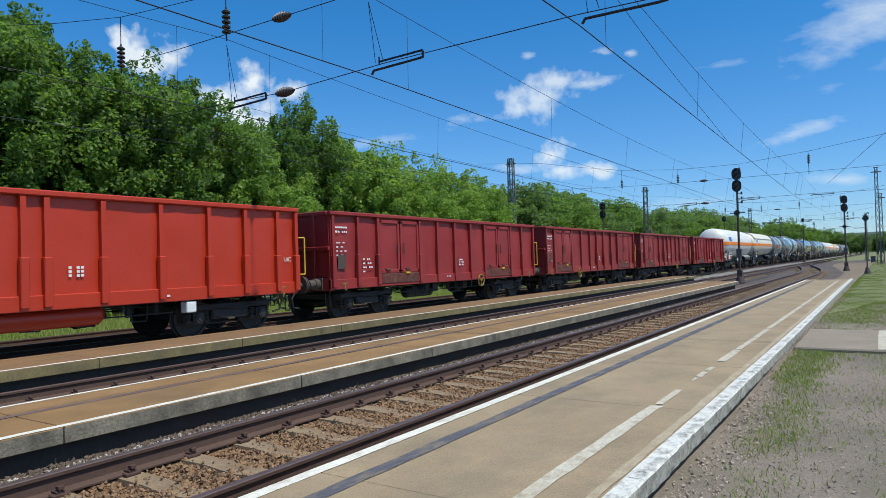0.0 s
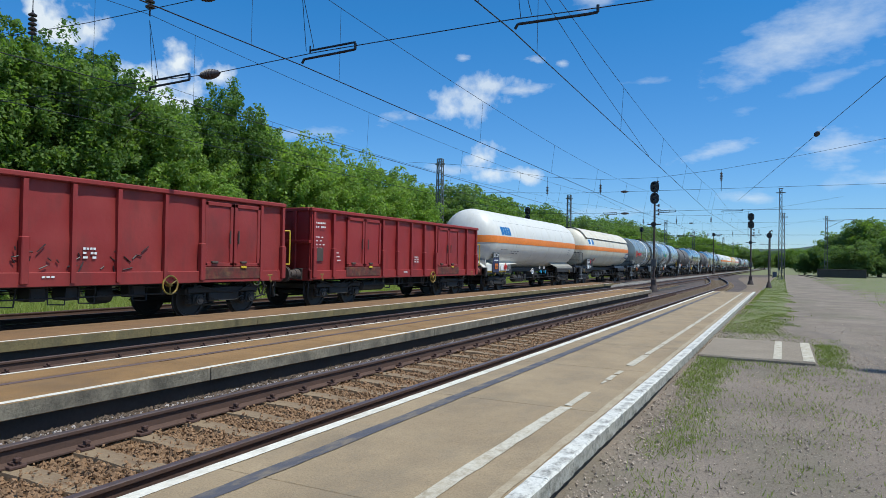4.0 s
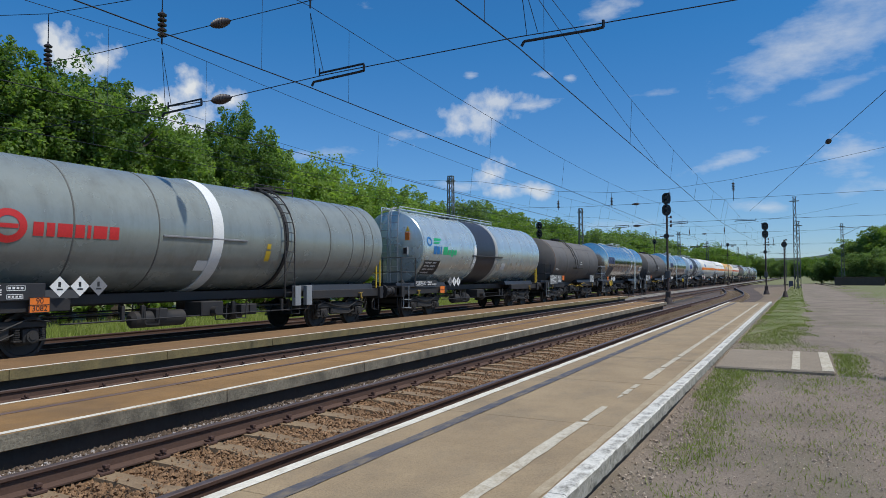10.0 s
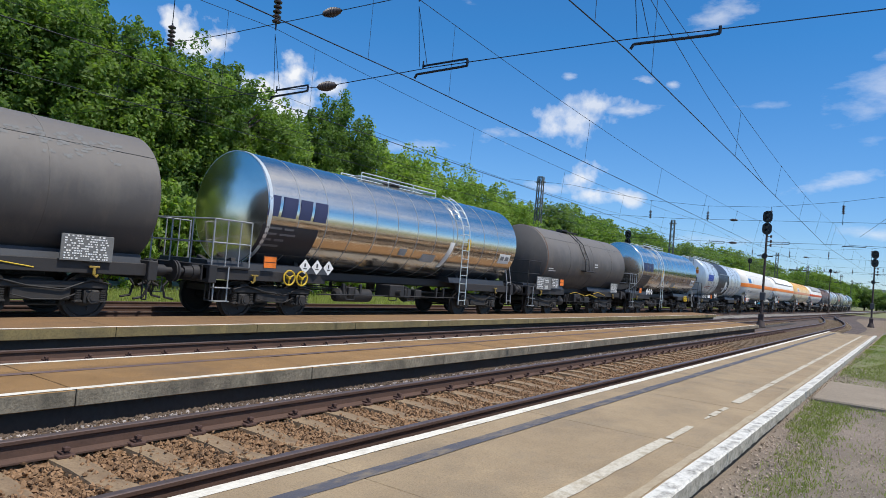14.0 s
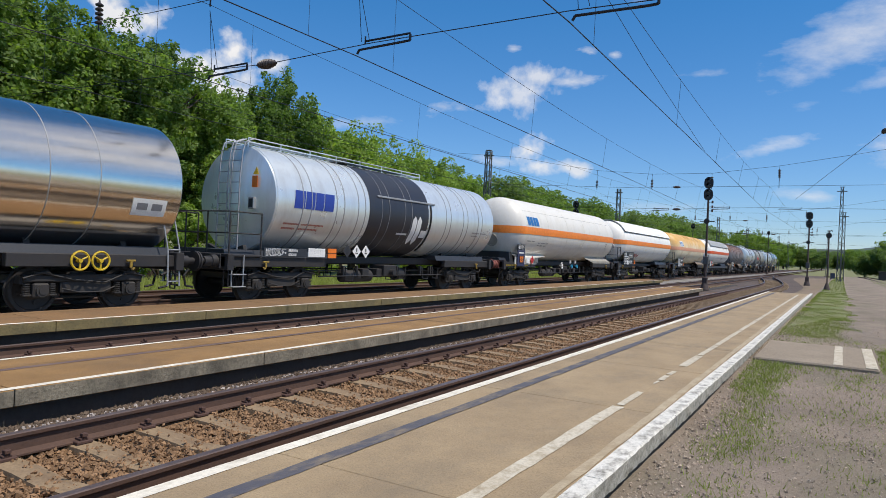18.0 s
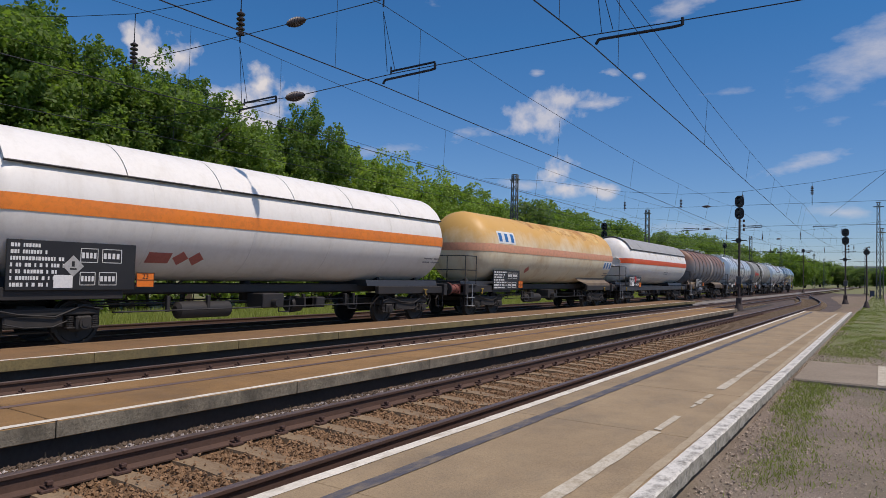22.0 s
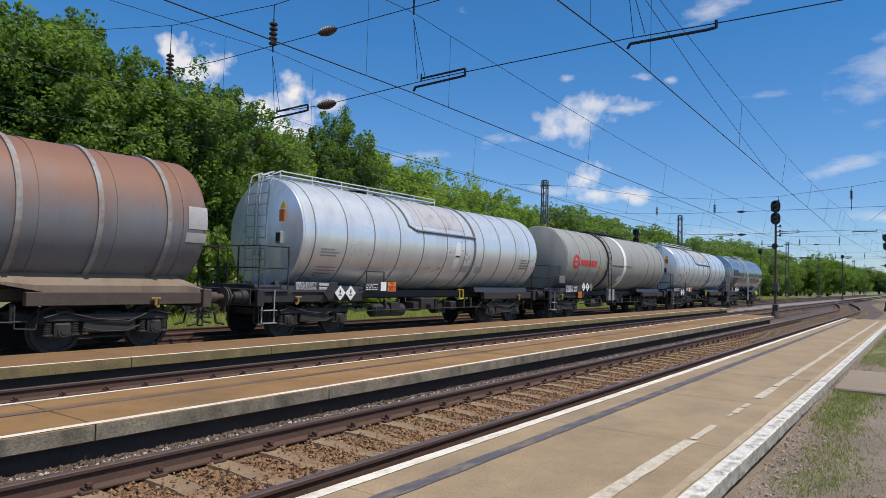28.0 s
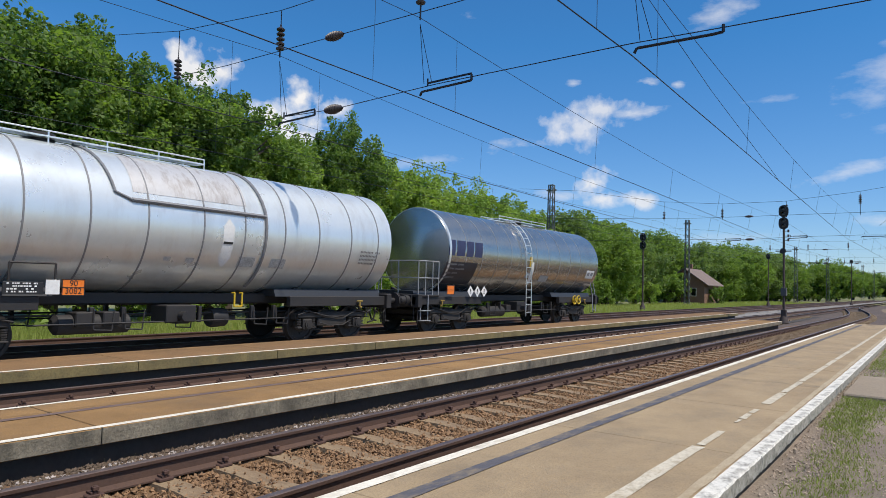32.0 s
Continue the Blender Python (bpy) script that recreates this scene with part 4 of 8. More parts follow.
def buffer_mesh():
    g = Geo()
    g.box(-0.19, 0.19, 0.58, 0.62, -0.17, 0.17, 0.01)
    g.lathe([(0.0, 0.0), (0.0, 0.20), (0.02, 0.235), (0.05, 0.235), (0.055, 0.075), (0.22, 0.075), (0.225, 0.115), (0.42, 0.125), (0.43, 0.15), (0.58, 0.16), (0.60, 0.16), (0.60, 0.0)], 18)
    return g


def hook_geo(s, y):
    g = Geo()
    g.box(-0.05, 0.05, *sorted((y, y + s * 0.42)), 0.98, 1.10, 0.015)
    g.path([(0.0, y + s * 0.40, 1.04), (0.0, y + s * 0.52, 0.92), (0.0, y + s * 0.50, 0.72), (0.0, y + s * 0.36, 0.66)], 0.03, 8)
    return g


def hose_geo(s, x, y):
    return Geo().path([(x, y, 0.95), (x, y + s * 0.25, 0.90), (x * 0.9, y + s * 0.42, 0.66), (x * 0.8, y + s * 0.34, 0.42), (x * 0.8, y + s * 0.12, 0.38)], 0.026, 7)


def add_ends(w, L, buf="steel_dark"):
    """Buffers, drawhooks, hoses at both ends."""
    for s in (-1, 1):
        for x in (-0.875, 0.875):
            g = buffer_mesh()
            g.v = [(x + px, (-L / 2 + py) if s < 0 else (L / 2 - py), 1.05 + pz) for px, py, pz in g.v]
            if s > 0:
                g.f = [f[::-1] for f in g.f]
            part("buffer", g, M[buf], w)
        part("drawhook", hook_geo(s, s * (L / 2 - 0.6)), M["steel_dark"], w)
        for x in (-0.32, 0.32):
            part("brake_hose", hose_geo(s, x, s * (L / 2 - 0.6)), M["steel_dark"], w)
        for x in (-1.18, 1.18):
            y = s * (L / 2 - 0.75)
            part("shunter_step", Geo().path([(x, y, 1.05), (x, y, 0.45), (x, y + 0.001, 0.44), (x * 0.86, y, 0.44), (x * 0.86, y, 0.90)], 0.016, 6), M["steel_dark"], w)


def label_bars(name, w, x, y0, z0, rows, mat, sp=0.10, h=0.055, seed=0, base=None, base_mat=None, pad=0.05):
    """Lettering too small to read: short bars in rows, on a plate or straight on the side. rows: lists of bar lengths."""
    r = random.Random(seed)
    g = Geo()
    zt = z0
    width = 0
    for row in rows:
        y = y0
        for ln in row:
            k = max(1, int(ln / 0.075))
            for i in range(k):
                g.box(x, x + 0.006, y, y + ln / k * 0.72, zt - h * r.uniform(0.85, 1.0), zt)
                y += ln / k
            y += 0.07
        width = max(width, y - y0 - 0.07)
        zt -= sp
    if base:
        part(base, Geo().box(x - 0.012, x - 0.002, y0 - pad, y0 + width + pad, zt + sp - h - pad, z0 + pad, 0.004), base_mat, w)
    return tagged(part(name, g, mat, w, "small lettering shown as plain bars"), kind="stuff")


def underframe_gear(w, ya, yb, seed, tank_cyl=True):
    """Brake cylinder, pipes, levers and brackets between the bogies."""
    r = random.Random(seed)
    g = Geo()
    mid = (ya + yb) / 2
    for s in (-1, 1):
        g.rod((s * 0.55, ya + 1.2, 0.78), (s * 0.55, yb - 1.2, 0.78), 0.022, 6)
        g.rod((s * 1.02, ya + 1.5, 0.64), (s * 1.02, yb - 1.5, 0.64), 0.018, 6)
    for k in range(9):
        y = ya + 1.6 + (yb - ya - 3.2) * (k + r.uniform(0.1, 0.9)) / 9
        s = 1 if k % 3 else -1
        g.box(s * 0.9 - 0.04, s * 0.9 + 0.04, y - 0.04, y + 0.04, 0.60, 0.95, 0.008)
        if r.random() < 0.6:
            g.path([(s * 1.0, y, 0.92), (s * 1.02, y, 0.52), (s * 1.02, y + 0.35, 0.50), (s * 1.0, y + 0.4, 0.90)], 0.015, 6)
    for k in range(3):
        y = mid + r.uniform(-2.0, 2.0)
        g.box(0.55, 1.0, y - 0.16, y + 0.16, 0.58, 0.86, 0.02)
    part("brake_rigging", g, M["steel_dark"], w)
    if tank_cyl:
        y = mid - 1.6 + r.uniform(-0.4, 0.4)
        g = Geo().lathe([(y - 0.75, 0.0), (y - 0.75, 0.10), (y - 0.68, 0.19), (y + 0.68, 0.19), (y + 0.75, 0.10), (y + 0.75, 0.0)], 18, 0.75, 0.62)
        part("air_reservoir", g, M["steel_dark"], w)
    g = Geo().lathe([(mid + 1.1, 0.0), (mid + 1.1, 0.2), (mid + 1.16, 0.23), (mid + 1.5, 0.21), (mid + 1.52, 0.06), (mid + 1.8, 0.05), (mid + 1.8, 0.0)], 16, 0.45, 0.66)
    part("brake_cylinder", g, M["steel_dark"], w)


def handwheel(w, x, y, z, r, mat, label):
    g = Geo()
    pts = [(x, y + r * math.cos(a), z + r * math.sin(a)) for a in np.linspace(0, 2 * math.pi, 21)]
    g.path(pts, 0.022, 7)
    for k in range(3):
        a = 2 * math.pi * k / 3 + 0.5
        g.rod((x, y, z), (x, y + r * math.cos(a), z + r * math.sin(a)), 0.018, 6)
    g.rod((x - 0.12, y, z), (x + 0.03, y, z), 0.04, 10)
    part("handwheel", g, mat, w, label)


def tow_hook(w, x, y, mat, s=1):
    g = Geo()
    g.box(x - 0.03, x + 0.02, y - 0.10, y + 0.10, 1.03, 1.07, 0.008)
    g.box(x - 0.02, x + 0.02, y - 0.03, y + 0.03, 0.90, 1.04, 0.012)
    g.path([(x, y, 0.91), (x, y + s * 0.05, 0.86), (x, y + s * 0.08, 0.91)], 0.02, 7)
    part("tow_hook", g, mat, w, "yellow tow hook")


def grab_rail(w, x, y, z0, z1, mat, out=0.10, span=0.0):
    g = Geo().path([(x - 0.05, y, z0), (x + out * 0.3, y + span, z0), (x + out * 0.3, y + span, z1), (x - 0.05, y, z1)], 0.02, 7)
    part("grab_rail", g, mat, w)


def eas(name, label, L, mat, doors, seed, ribs, graffiti=False):
    """High-sided open goods wagon with ribbed steel sides and side doors."""
    r = random.Random(seed)
    w = thing(name, pose(TRAIN_X, 0, 0), label, "goods wagon", "wagons of the goods train")
    B, hw, z0, z1 = L - 1.24, 1.38, 0.93, 3.06
    a, b = -B / 2, B / 2
    part("floor", Geo().box(-hw + 0.14, hw - 0.14, a + 0.02, b - 0.02, 1.16, 1.24), M["steel_brown"], w)
    for s in (-1, 1):
        body = Geo()
        n = 80
        xs = s * (hw - 0.07)
        v = []
        zs = np.linspace(z0 + 0.16, z1 - 0.09, 11).tolist()
        for i in range(n + 1):
            y = a + B * i / n
            for z in zs:
                bulge = 0.034 * noise.noise((y * 0.75, z * 0.9, seed * 3.1 + s)) + 0.02 * noise.noise((y * 2.6, z * 2.6, seed + 9.0 * s))
                v.append((xs + s * bulge, y, z))
        m = len(zs)
        f = [(i * m + k, (i + 1) * m + k, (i + 1) * m + k + 1, i * m + k + 1) for i in range(n) for k in range(m - 1)]
        body.add(v, f if s > 0 else [q[::-1] for q in f])
        inner = [(x - s * 0.05, y, z) for x, y, z in v]
        body.add(inner, [q[::-1] for q in f] if s > 0 else f)
        part("side_sheet", body, M[mat], w, "dented side sheet")
    for s in (-1, 1):
        y = s * (B / 2 - 0.02)
        e = part("end_sheet", Geo().box(-hw + 0.02, hw - 0.02, *sorted((y, y - s * 0.06)), 1.1, z1 - 0.06), M[mat], w)
        for x in (-0.75, 0.0, 0.75):
            part("rib", Geo().box(x - 0.06, x + 0.06, *sorted((y, y + s * 0.07)), 1.1, z1 - 0.08, 0.012), M[mat], e)
        part("rib", Geo().box(-hw + 0.04, hw - 0.04, *sorted((y, y + s * 0.09)), 1.98, 2.08, 0.012), M[mat], e)
    for s in (-1, 1):
        x, y = s * hw, s * B / 2
        part("top_rail", Geo().box(*sorted((x - s * 0.10, x + s * 0.04)), a - 0.03, b + 0.03, z1 - 0.11, z1, 0.02), M[mat], w)
        part("top_rail", Geo().box(-hw + 0.1, hw - 0.1, *sorted((y - s * 0.06, y + s * 0.05)), z1 - 0.11, z1, 0.02), M[mat], w)
    for s in (-1, 1):
        x = s * hw
        part("side_sill", Geo().box(*sorted((x - s * 0.12, x - s * 0.005)), a, b, z0 - 0.04, z0 + 0.24, 0.012), M[mat], w)
    for s in (-1, 1):
        part("headstock", Geo().box(-hw + 0.05, hw - 0.05, *sorted((s * (L / 2 - 0.62), s * (L / 2 - 0.80))), 0.86, 1.22, 0.015), M[mat], w)
    # ribs between the doors, doors as framed leaves
    ys = [max(a + 0.06, min(b - 0.06, q)) for q in ribs]
    for s in (-1, 1):
        x = s * (hw - 0.06)
        for y in ys:
            if any(d0 + 0.05 < y < d1 - 0.05 for d0, d1 in doors):
                continue
            g = Geo().prism([(x, z0 + 0.02), (x + s * 0.10, z0 + 0.02), (x + s * 0.085, z1 - 0.13), (x, z1 - 0.10)], y - 0.05, y + 0.05)
            if not doors or r.random() < 0.5:
                g.box(*sorted((x, x + s * 0.13)), y - 0.075, y + 0.075, z0 + 0.02, 1.85, 0.015)
            part("rib", g, M[mat], w)
        for d0, d1 in doors:
            mid = (d0 + d1) / 2
            for e0, e1 in ((d0 + 0.04, mid - 0.025), (mid + 0.025, d1 - 0.04)):
                n = 8
                v, f = [], []
                zz = np.linspace(1.34, z1 - 0.22, 6)
                for i in range(n + 1):
                    y = e0 + (e1 - e0) * i / n
                    for z in zz:
                        u = math.sin(math.pi * i / n) * math.sin(math.pi * (z - zz[0]) / (zz[-1] - zz[0]))
                        v.append((x + s * (0.035 + 0.05 * u * (1 if seed % 2 else 0.3) + 0.01 * noise.noise((y * 2, z * 2, seed))), y, z))
                f = [(i * 6 + k, (i + 1) * 6 + k, (i + 1) * 6 + k + 1, i * 6 + k + 1) for i in range(n) for k in range(5)]
                gd = Geo().add(v, f if s > 0 else [q[::-1] for q in f])
                d = part("door", gd, M[mat], w)
                fr = Geo()
                for q in ((e0, e0 + 0.10, 1.30, z1 - 0.17), (e1 - 0.10, e1, 1.30, z1 - 0.17)):
                    fr.box(*sorted((x, x + s * 0.075)), q[0], q[1], q[2], q[3], 0.012)
                for q in ((1.28, 1.38), (z1 - 0.27, z1 - 0.17)):
                    fr.box(*sorted((x, x + s * 0.075)), e0, e1, q[0], q[1], 0.012)
                part("frame", fr, M[mat], d)
                la = Geo().rod((x + s * 0.10, (e0 + e1) / 2 + 0.35 * (1 if e0 < mid else -1), 1.86), (x + s * 0.10, (e0 + e1) / 2 + 0.35 * (1 if e0 < mid else -1), 2.2), 0.02, 6)
                part("latch", la, M["steel_brown"], d)
                part("hinge_block", Geo().box(*sorted((x + s * 0.05, x + s * 0.12)), (e0 + e1) / 2 - 0.25, (e0 + e1) / 2 - 0.05, 1.36, 1.42, 0.01), M["steel_brown"], d)
            part("door_sill", Geo().box(*sorted((x - s * 0.02, x + s * 0.075)), d0 + 0.02, d1 - 0.02, z0 + 0.04, 1.27, 0.012), M["door_stain"], w, "stained and chipped door sill")
            part("seal", Geo().box(*sorted((x + s * 0.08, x + s * 0.11)), mid + 0.25, mid + 0.45, 1.24, 1.30, 0.008), M["yellow"], w, "yellow seal")
    g = Geo()
    g.box(-0.35, 0.35, a + 0.2, b - 0.2, 0.80, 1.14, 0.02)
    for s in (-1, 1):
        g.box(*sorted((s * 0.85, s * 1.0)), a + 2.3, b - 2.3, 0.86, 1.12, 0.01)
    part("centre_sill", g, M["steel_dark"], w)
    ya, yb = -L / 2 + 2.52, L / 2 - 2.52
    add_bogies(w, ya, yb)
    underframe_gear(w, ya, yb, seed)
    add_ends(w, L, "steel_brown")
    if doors:
        handwheel(w, hw + 0.03, {4: 1.7, 5: -2.46, 7: 2.4, 8: 1.7}[seed], 0.86, 0.21, M["yellow_dirty"], "grimy yellow brake handwheel")
    for y in (a + 0.55, b - 0.55):
        tow_hook(w, hw - 0.02, y, M["yellow_dirty"])
    grab_rail(w, hw, b + 0.04, 1.35, 2.3, M["yellow"], 0.06, 0.18)
    if not doors:
        label_bars("lettering", w, hw - 0.03, 0.59, 1.68, [[0.08, 0.16], [0.08, 0.16], [0.08, 0.16]], M["white"], 0.075, 0.055, seed)
        text_part("lettering", "UIC", 0.15, Matrix.Translation((hw - 0.028, 6.06, 1.74)) @ SIDE, M["white"], w)
        part("grey_box", Geo().box(hw - 0.25, hw - 0.02, 3.1, 3.35, 0.62, 0.86, 0.02), M["white"], w, "white plate with a red mark")
        label_bars("lettering", w, hw + 0.008, 2.6, 1.04, [[0.1], ], M["white"], 0.1, 0.05, seed)
        part("long_tank", Geo().lathe([(-1.6, 0.0), (-1.6, 0.12), (-1.5, 0.2), (1.3, 0.2), (1.4, 0.12), (1.4, 0.0)], 18, 1.0, 0.72), M[mat], w, "long painted air tank")
        return w
    label_bars("lettering", w, hw - 0.03, a + 0.22, 2.64, [[0.5], [0.2, 0.24]], M["white"], 0.12, 0.055, seed)
    label_bars("lettering", w, hw - 0.03, a + 0.24, 2.2, [[0.2, 0.12], [0.12, 0.14], [0.1, 0.1, 0.12], [0.12, 0.14]], M["white"], 0.115, 0.035, seed + 5)
    label_bars("lettering", w, hw - 0.03, doors[0][0] - 0.72, 1.74, [[0.12, 0.16], [0.14, 0.2], [0.2, 0.2], [0.12]], M["white"], 0.12, 0.045, seed + 1)
    label_bars("lettering", w, hw - 0.03, 0.26, 1.67, [[0.3], [0.1, 0.16], [0.14, 0.12]], M["white"], 0.09, 0.05, seed + 2)
    label_bars("lettering", w, hw + 0.006, -0.6, 1.10, [[0.28]], M["white"], 0.1, 0.04, seed + 3)
    g = Geo().box(hw - 0.03, hw - 0.022, a + 0.30, a + 0.62, 1.45, 1.85, 0.003)
    part("label_holder", g, M["steel_brown"], w)
    if graffiti:
        g = Geo()
        for k in range(8):
            y = -2.6 + 0.55 * k
            for q in range(5):
                y2, z2 = y + r.uniform(0, 0.5), 1.25 + r.uniform(0, 0.35)
                g.rod((hw - 0.035, y2, z2), (hw - 0.035, y2 + r.uniform(-0.25, 0.25), z2 + r.uniform(-0.15, 0.2)), 0.012, 5)
        part("scrawl", g, M["black"], w, "black scrawled paint strokes")
    return w


def curve_patch(g, R, zc, y0, y1, z0, z1, slant=0.0, lift=0.008, n=4):
    """A thin mark lying on the tank's near side between two heights."""
    a0, a1 = math.asin(max(-1, min(1, (z0 - zc) / R))), math.asin(max(-1, min(1, (z1 - zc) / R)))
    v = []
    for i in range(n + 1):
        a = a0 + (a1 - a0) * i / n
        sh = slant * i / n
        for y in (y0 + sh, y1 + sh):
            v.append(((R + lift) * math.cos(a), y, zc + (R + lift) * math.sin(a)))
    g.add(v, [(2 * i, 2 * i + 1, 2 * i + 3, 2 * i + 2) for i in range(n)])
    return g


def tank_bars(w, R, zc, y0, z0, rows, mat, seed, sp=0.12, h=0.07):
    r = random.Random(seed)
    g = Geo()
    z = z0
    for row in rows:
        y = y0
        for ln in row:
            k = max(1, int(ln / 0.055))
            for i in range(k):
                curve_patch(g, R, zc, y, y + ln / k * 0.7, z - h * r.uniform(0.8, 1), z, n=1)
                y += ln / k
            y += 0.09
        z -= sp
    return tagged(part("lettering", g, mat, w, "small lettering shown as plain bars"), kind="stuff")


def text_part(name, body, size, m, mat, parent):
    cu = bpy.data.curves.new(name, "FONT")
    cu.body, cu.size, cu.align_x, cu.align_y = body, size, "CENTER", "CENTER"
    tmp = bpy.data.objects.new(name, cu)
    scene.collection.objects.link(tmp)
    me = bpy.data.meshes.new_from_object(tmp.evaluated_get(bpy.context.evaluated_depsgraph_get()))
    bpy.data.objects.remove(tmp)
    me.materials.append(mat)
    ob = new(name, me)
    ob.parent, ob.matrix_basis = parent, m
    return ob


SIDE = Matrix(((0, 0, 1, 0), (1, 0, 0, 0), (0, 1, 0, 0), (0, 0, 0, 1)))  # writing on a near side: reads along +y


def hazard_plate(w, x, y, z, top="", bottom=""):
    p = part("hazard_plate", Geo().box(x, x + 0.012, y - 0.2, y + 0.2, z - 0.15, z + 0.15, 0.004), M["plate_orange"], w, "orange hazard plate with a black border")
    g = Geo()
    for za in (-0.15, -0.006, 0.138):
        g.box(x + 0.012, x + 0.018, y - 0.2, y + 0.2, z + za, z + za + 0.012)
    for ya in (-0.2, 0.188):
        g.box(x + 0.012, x + 0.018, y + ya, y + ya + 0.012, z - 0.15, z + 0.15)
    part("border", g, M["black"], p)
    for t, dz in ((top, 0.07), (bottom, -0.07)):
        if t:
            text_part("number", t, 0.15, Matrix.Translation((x + 0.016, y, z + dz)) @ SIDE, M["black"], p)
    return p


def diamond(w, x, y, z, r, mat, label, mark=True):
    v = [(x, y - r, z), (x, y, z - r), (x, y + r, z), (x, y, z + r)]
    v += [(x + 0.008, *p[1:]) for p in v]
    g = Geo().convex(v, [(0, 1, 2, 3), (4, 5, 6, 7), (0, 1, 5, 4), (1, 2, 6, 5), (2, 3, 7, 6), (3, 0, 4, 7)])
    d = part("danger_label", g, mat, w, label)
    if mark:
        q = Geo().box(x + 0.008, x + 0.012, y - r * 0.3, y + r * 0.3, z - r * 0.35, z - r * 0.2)
        q.box(x + 0.008, x + 0.012, y - r * 0.16, y + r * 0.1, z - 0.05 * r, z + r * 0.45)
        part("symbol", q, M["black"], d)
    return d


def board(w, x, y0, y1, z0, z1, seed, mat="black", rows=4):
    """A dark board full of small white lettering."""
    r = random.Random(seed)
    b = part("data_board", Geo().box(x - 0.03, x, y0, y1, z0, z1, 0.006), M[mat], w, "dark data board with rows of small white marks")
    g = Geo()
    rows *= 2
    h = (z1 - z0) / (rows + 0.6)
    for k in range(rows):
        z = z1 - h * (k + 0.35)
        y = y0 + 0.06
        while y < y1 - 0.12:
            ln = r.uniform(0.02, 0.045)
            if r.random() < 0.8:
                g.box(x, x + 0.005, y, y + ln, z - h * 0.55, z)
            y += ln + r.choice((0.012, 0.014, 0.05))
    tagged(part("small_lettering", g, M["white"], b, "small lettering shown as plain bars"), kind="stuff")
    return b


def end_platform(w, ya, yb, z, xw=1.25, rail=1.05, mat="steel_dark"):
    """Open footplate with a handrail at the wagon's end."""
    g = Geo().box(-xw, xw, min(ya, yb), max(ya, yb), z - 0.05, z, 0.01)
    part("footplate", g, M["steel_dark"], w)
    y = ya
    for x in (-xw + 0.05, -0.4, 0.4, xw - 0.05):
        part("handrail_post", Geo().rod((x, y, z), (x, y, z + rail), 0.02, 6), M[mat], w)
    for k in (0.5, 1.0):
        e = xw - 0.05
        part("handrail", Geo().path([(-e, yb, z + rail * k), (-e, y, z + rail * k), (e, y, z + rail * k), (e, yb, z + rail * k)], 0.02, 6), M[mat], w)
    for x in (-xw + 0.05, xw - 0.05):
        if mat != "steel_dark":
            for u in (0.35, 0.7):
                part("handrail_post", Geo().rod((x, ya + (yb - ya) * u, z), (x, ya + (yb - ya) * u, z + rail), 0.016, 6), M[mat], w)
        part("handrail_post", Geo().rod((x, yb, z), (x, yb, z + rail), 0.02, 6), M[mat], w)
    for x in (-xw - 0.02, xw + 0.02):
        g = Geo()
        g.path([(x, y + 0.05, z), (x, y + 0.05, 0.42)], 0.018, 6)
        g.path([(x, y + 0.42, z), (x, y + 0.42, 0.42)], 0.018, 6)
        for zz in (0.45, 0.75):
            g.box(x - 0.10, x + 0.10, y + 0.03, y + 0.44, zz - 0.02, zz, 0.004)
        part("steps", g, M["alu_dull"], w, "pale metal steps")


def ladder(w, R, zc, y, mat, out=0.12, bottom=1.0, wide=0.4, arc=70):
    g = Geo()
    for d in (-wide / 2, wide / 2):
        pts = [(R + out, y + d, bottom), (R + out, y + d, zc)]
        pts += [((R + out) * math.cos(radians(a)), y + d, zc + (R + out) * math.sin(radians(a))) for a in range(10, arc + 1, 10)]
        g.path(pts, 0.018, 6)
    z = bottom + 0.15
    while z < zc:
        g.rod((R + out, y - wide / 2, z), (R + out, y + wide / 2, z), 0.013, 5)
        z += 0.28
    for a in range(6, arc, 11):
        p = ((R + out) * math.cos(radians(a)), zc + (R + out) * math.sin(radians(a)))
        g.rod((p[0], y - wide / 2, p[1]), (p[0], y + wide / 2, p[1]), 0.013, 5)
    part("ladder", g, mat, w)


def top_walkway(w, R, zc, y0, y1, rail=True, mat="alu"):
    g = Geo()
    z = zc + R + 0.04
    for x in (-0.28, 0.28):
        g.box(x - 0.16, x + 0.16, y0, y1, z, z + 0.03, 0.006)
    n = max(2, int((y1 - y0) / 1.1))
    for i in range(n + 1):
        y = y0 + (y1 - y0) * i / n
        for x in (-0.42, 0.42):
            g.rod((x, y, z - 0.12), (x, y, z + (0.12 if rail else 0.02)), 0.016, 5)
    if rail:
        for x in (-0.42, 0.42):
            g.rod((x, y0, z + 0.12), (x, y1, z + 0.12), 0.016, 6)
    part("walkway", g, M[mat], w, "slatted metal walkway along the top")
    c = Geo().rod((0, (y0 + y1) / 2, zc + R - 0.1), (0, (y0 + y1) / 2, zc + R + 0.16), 0.28, 18)
    part("dome_lid", c, M["steel_dark"], w)


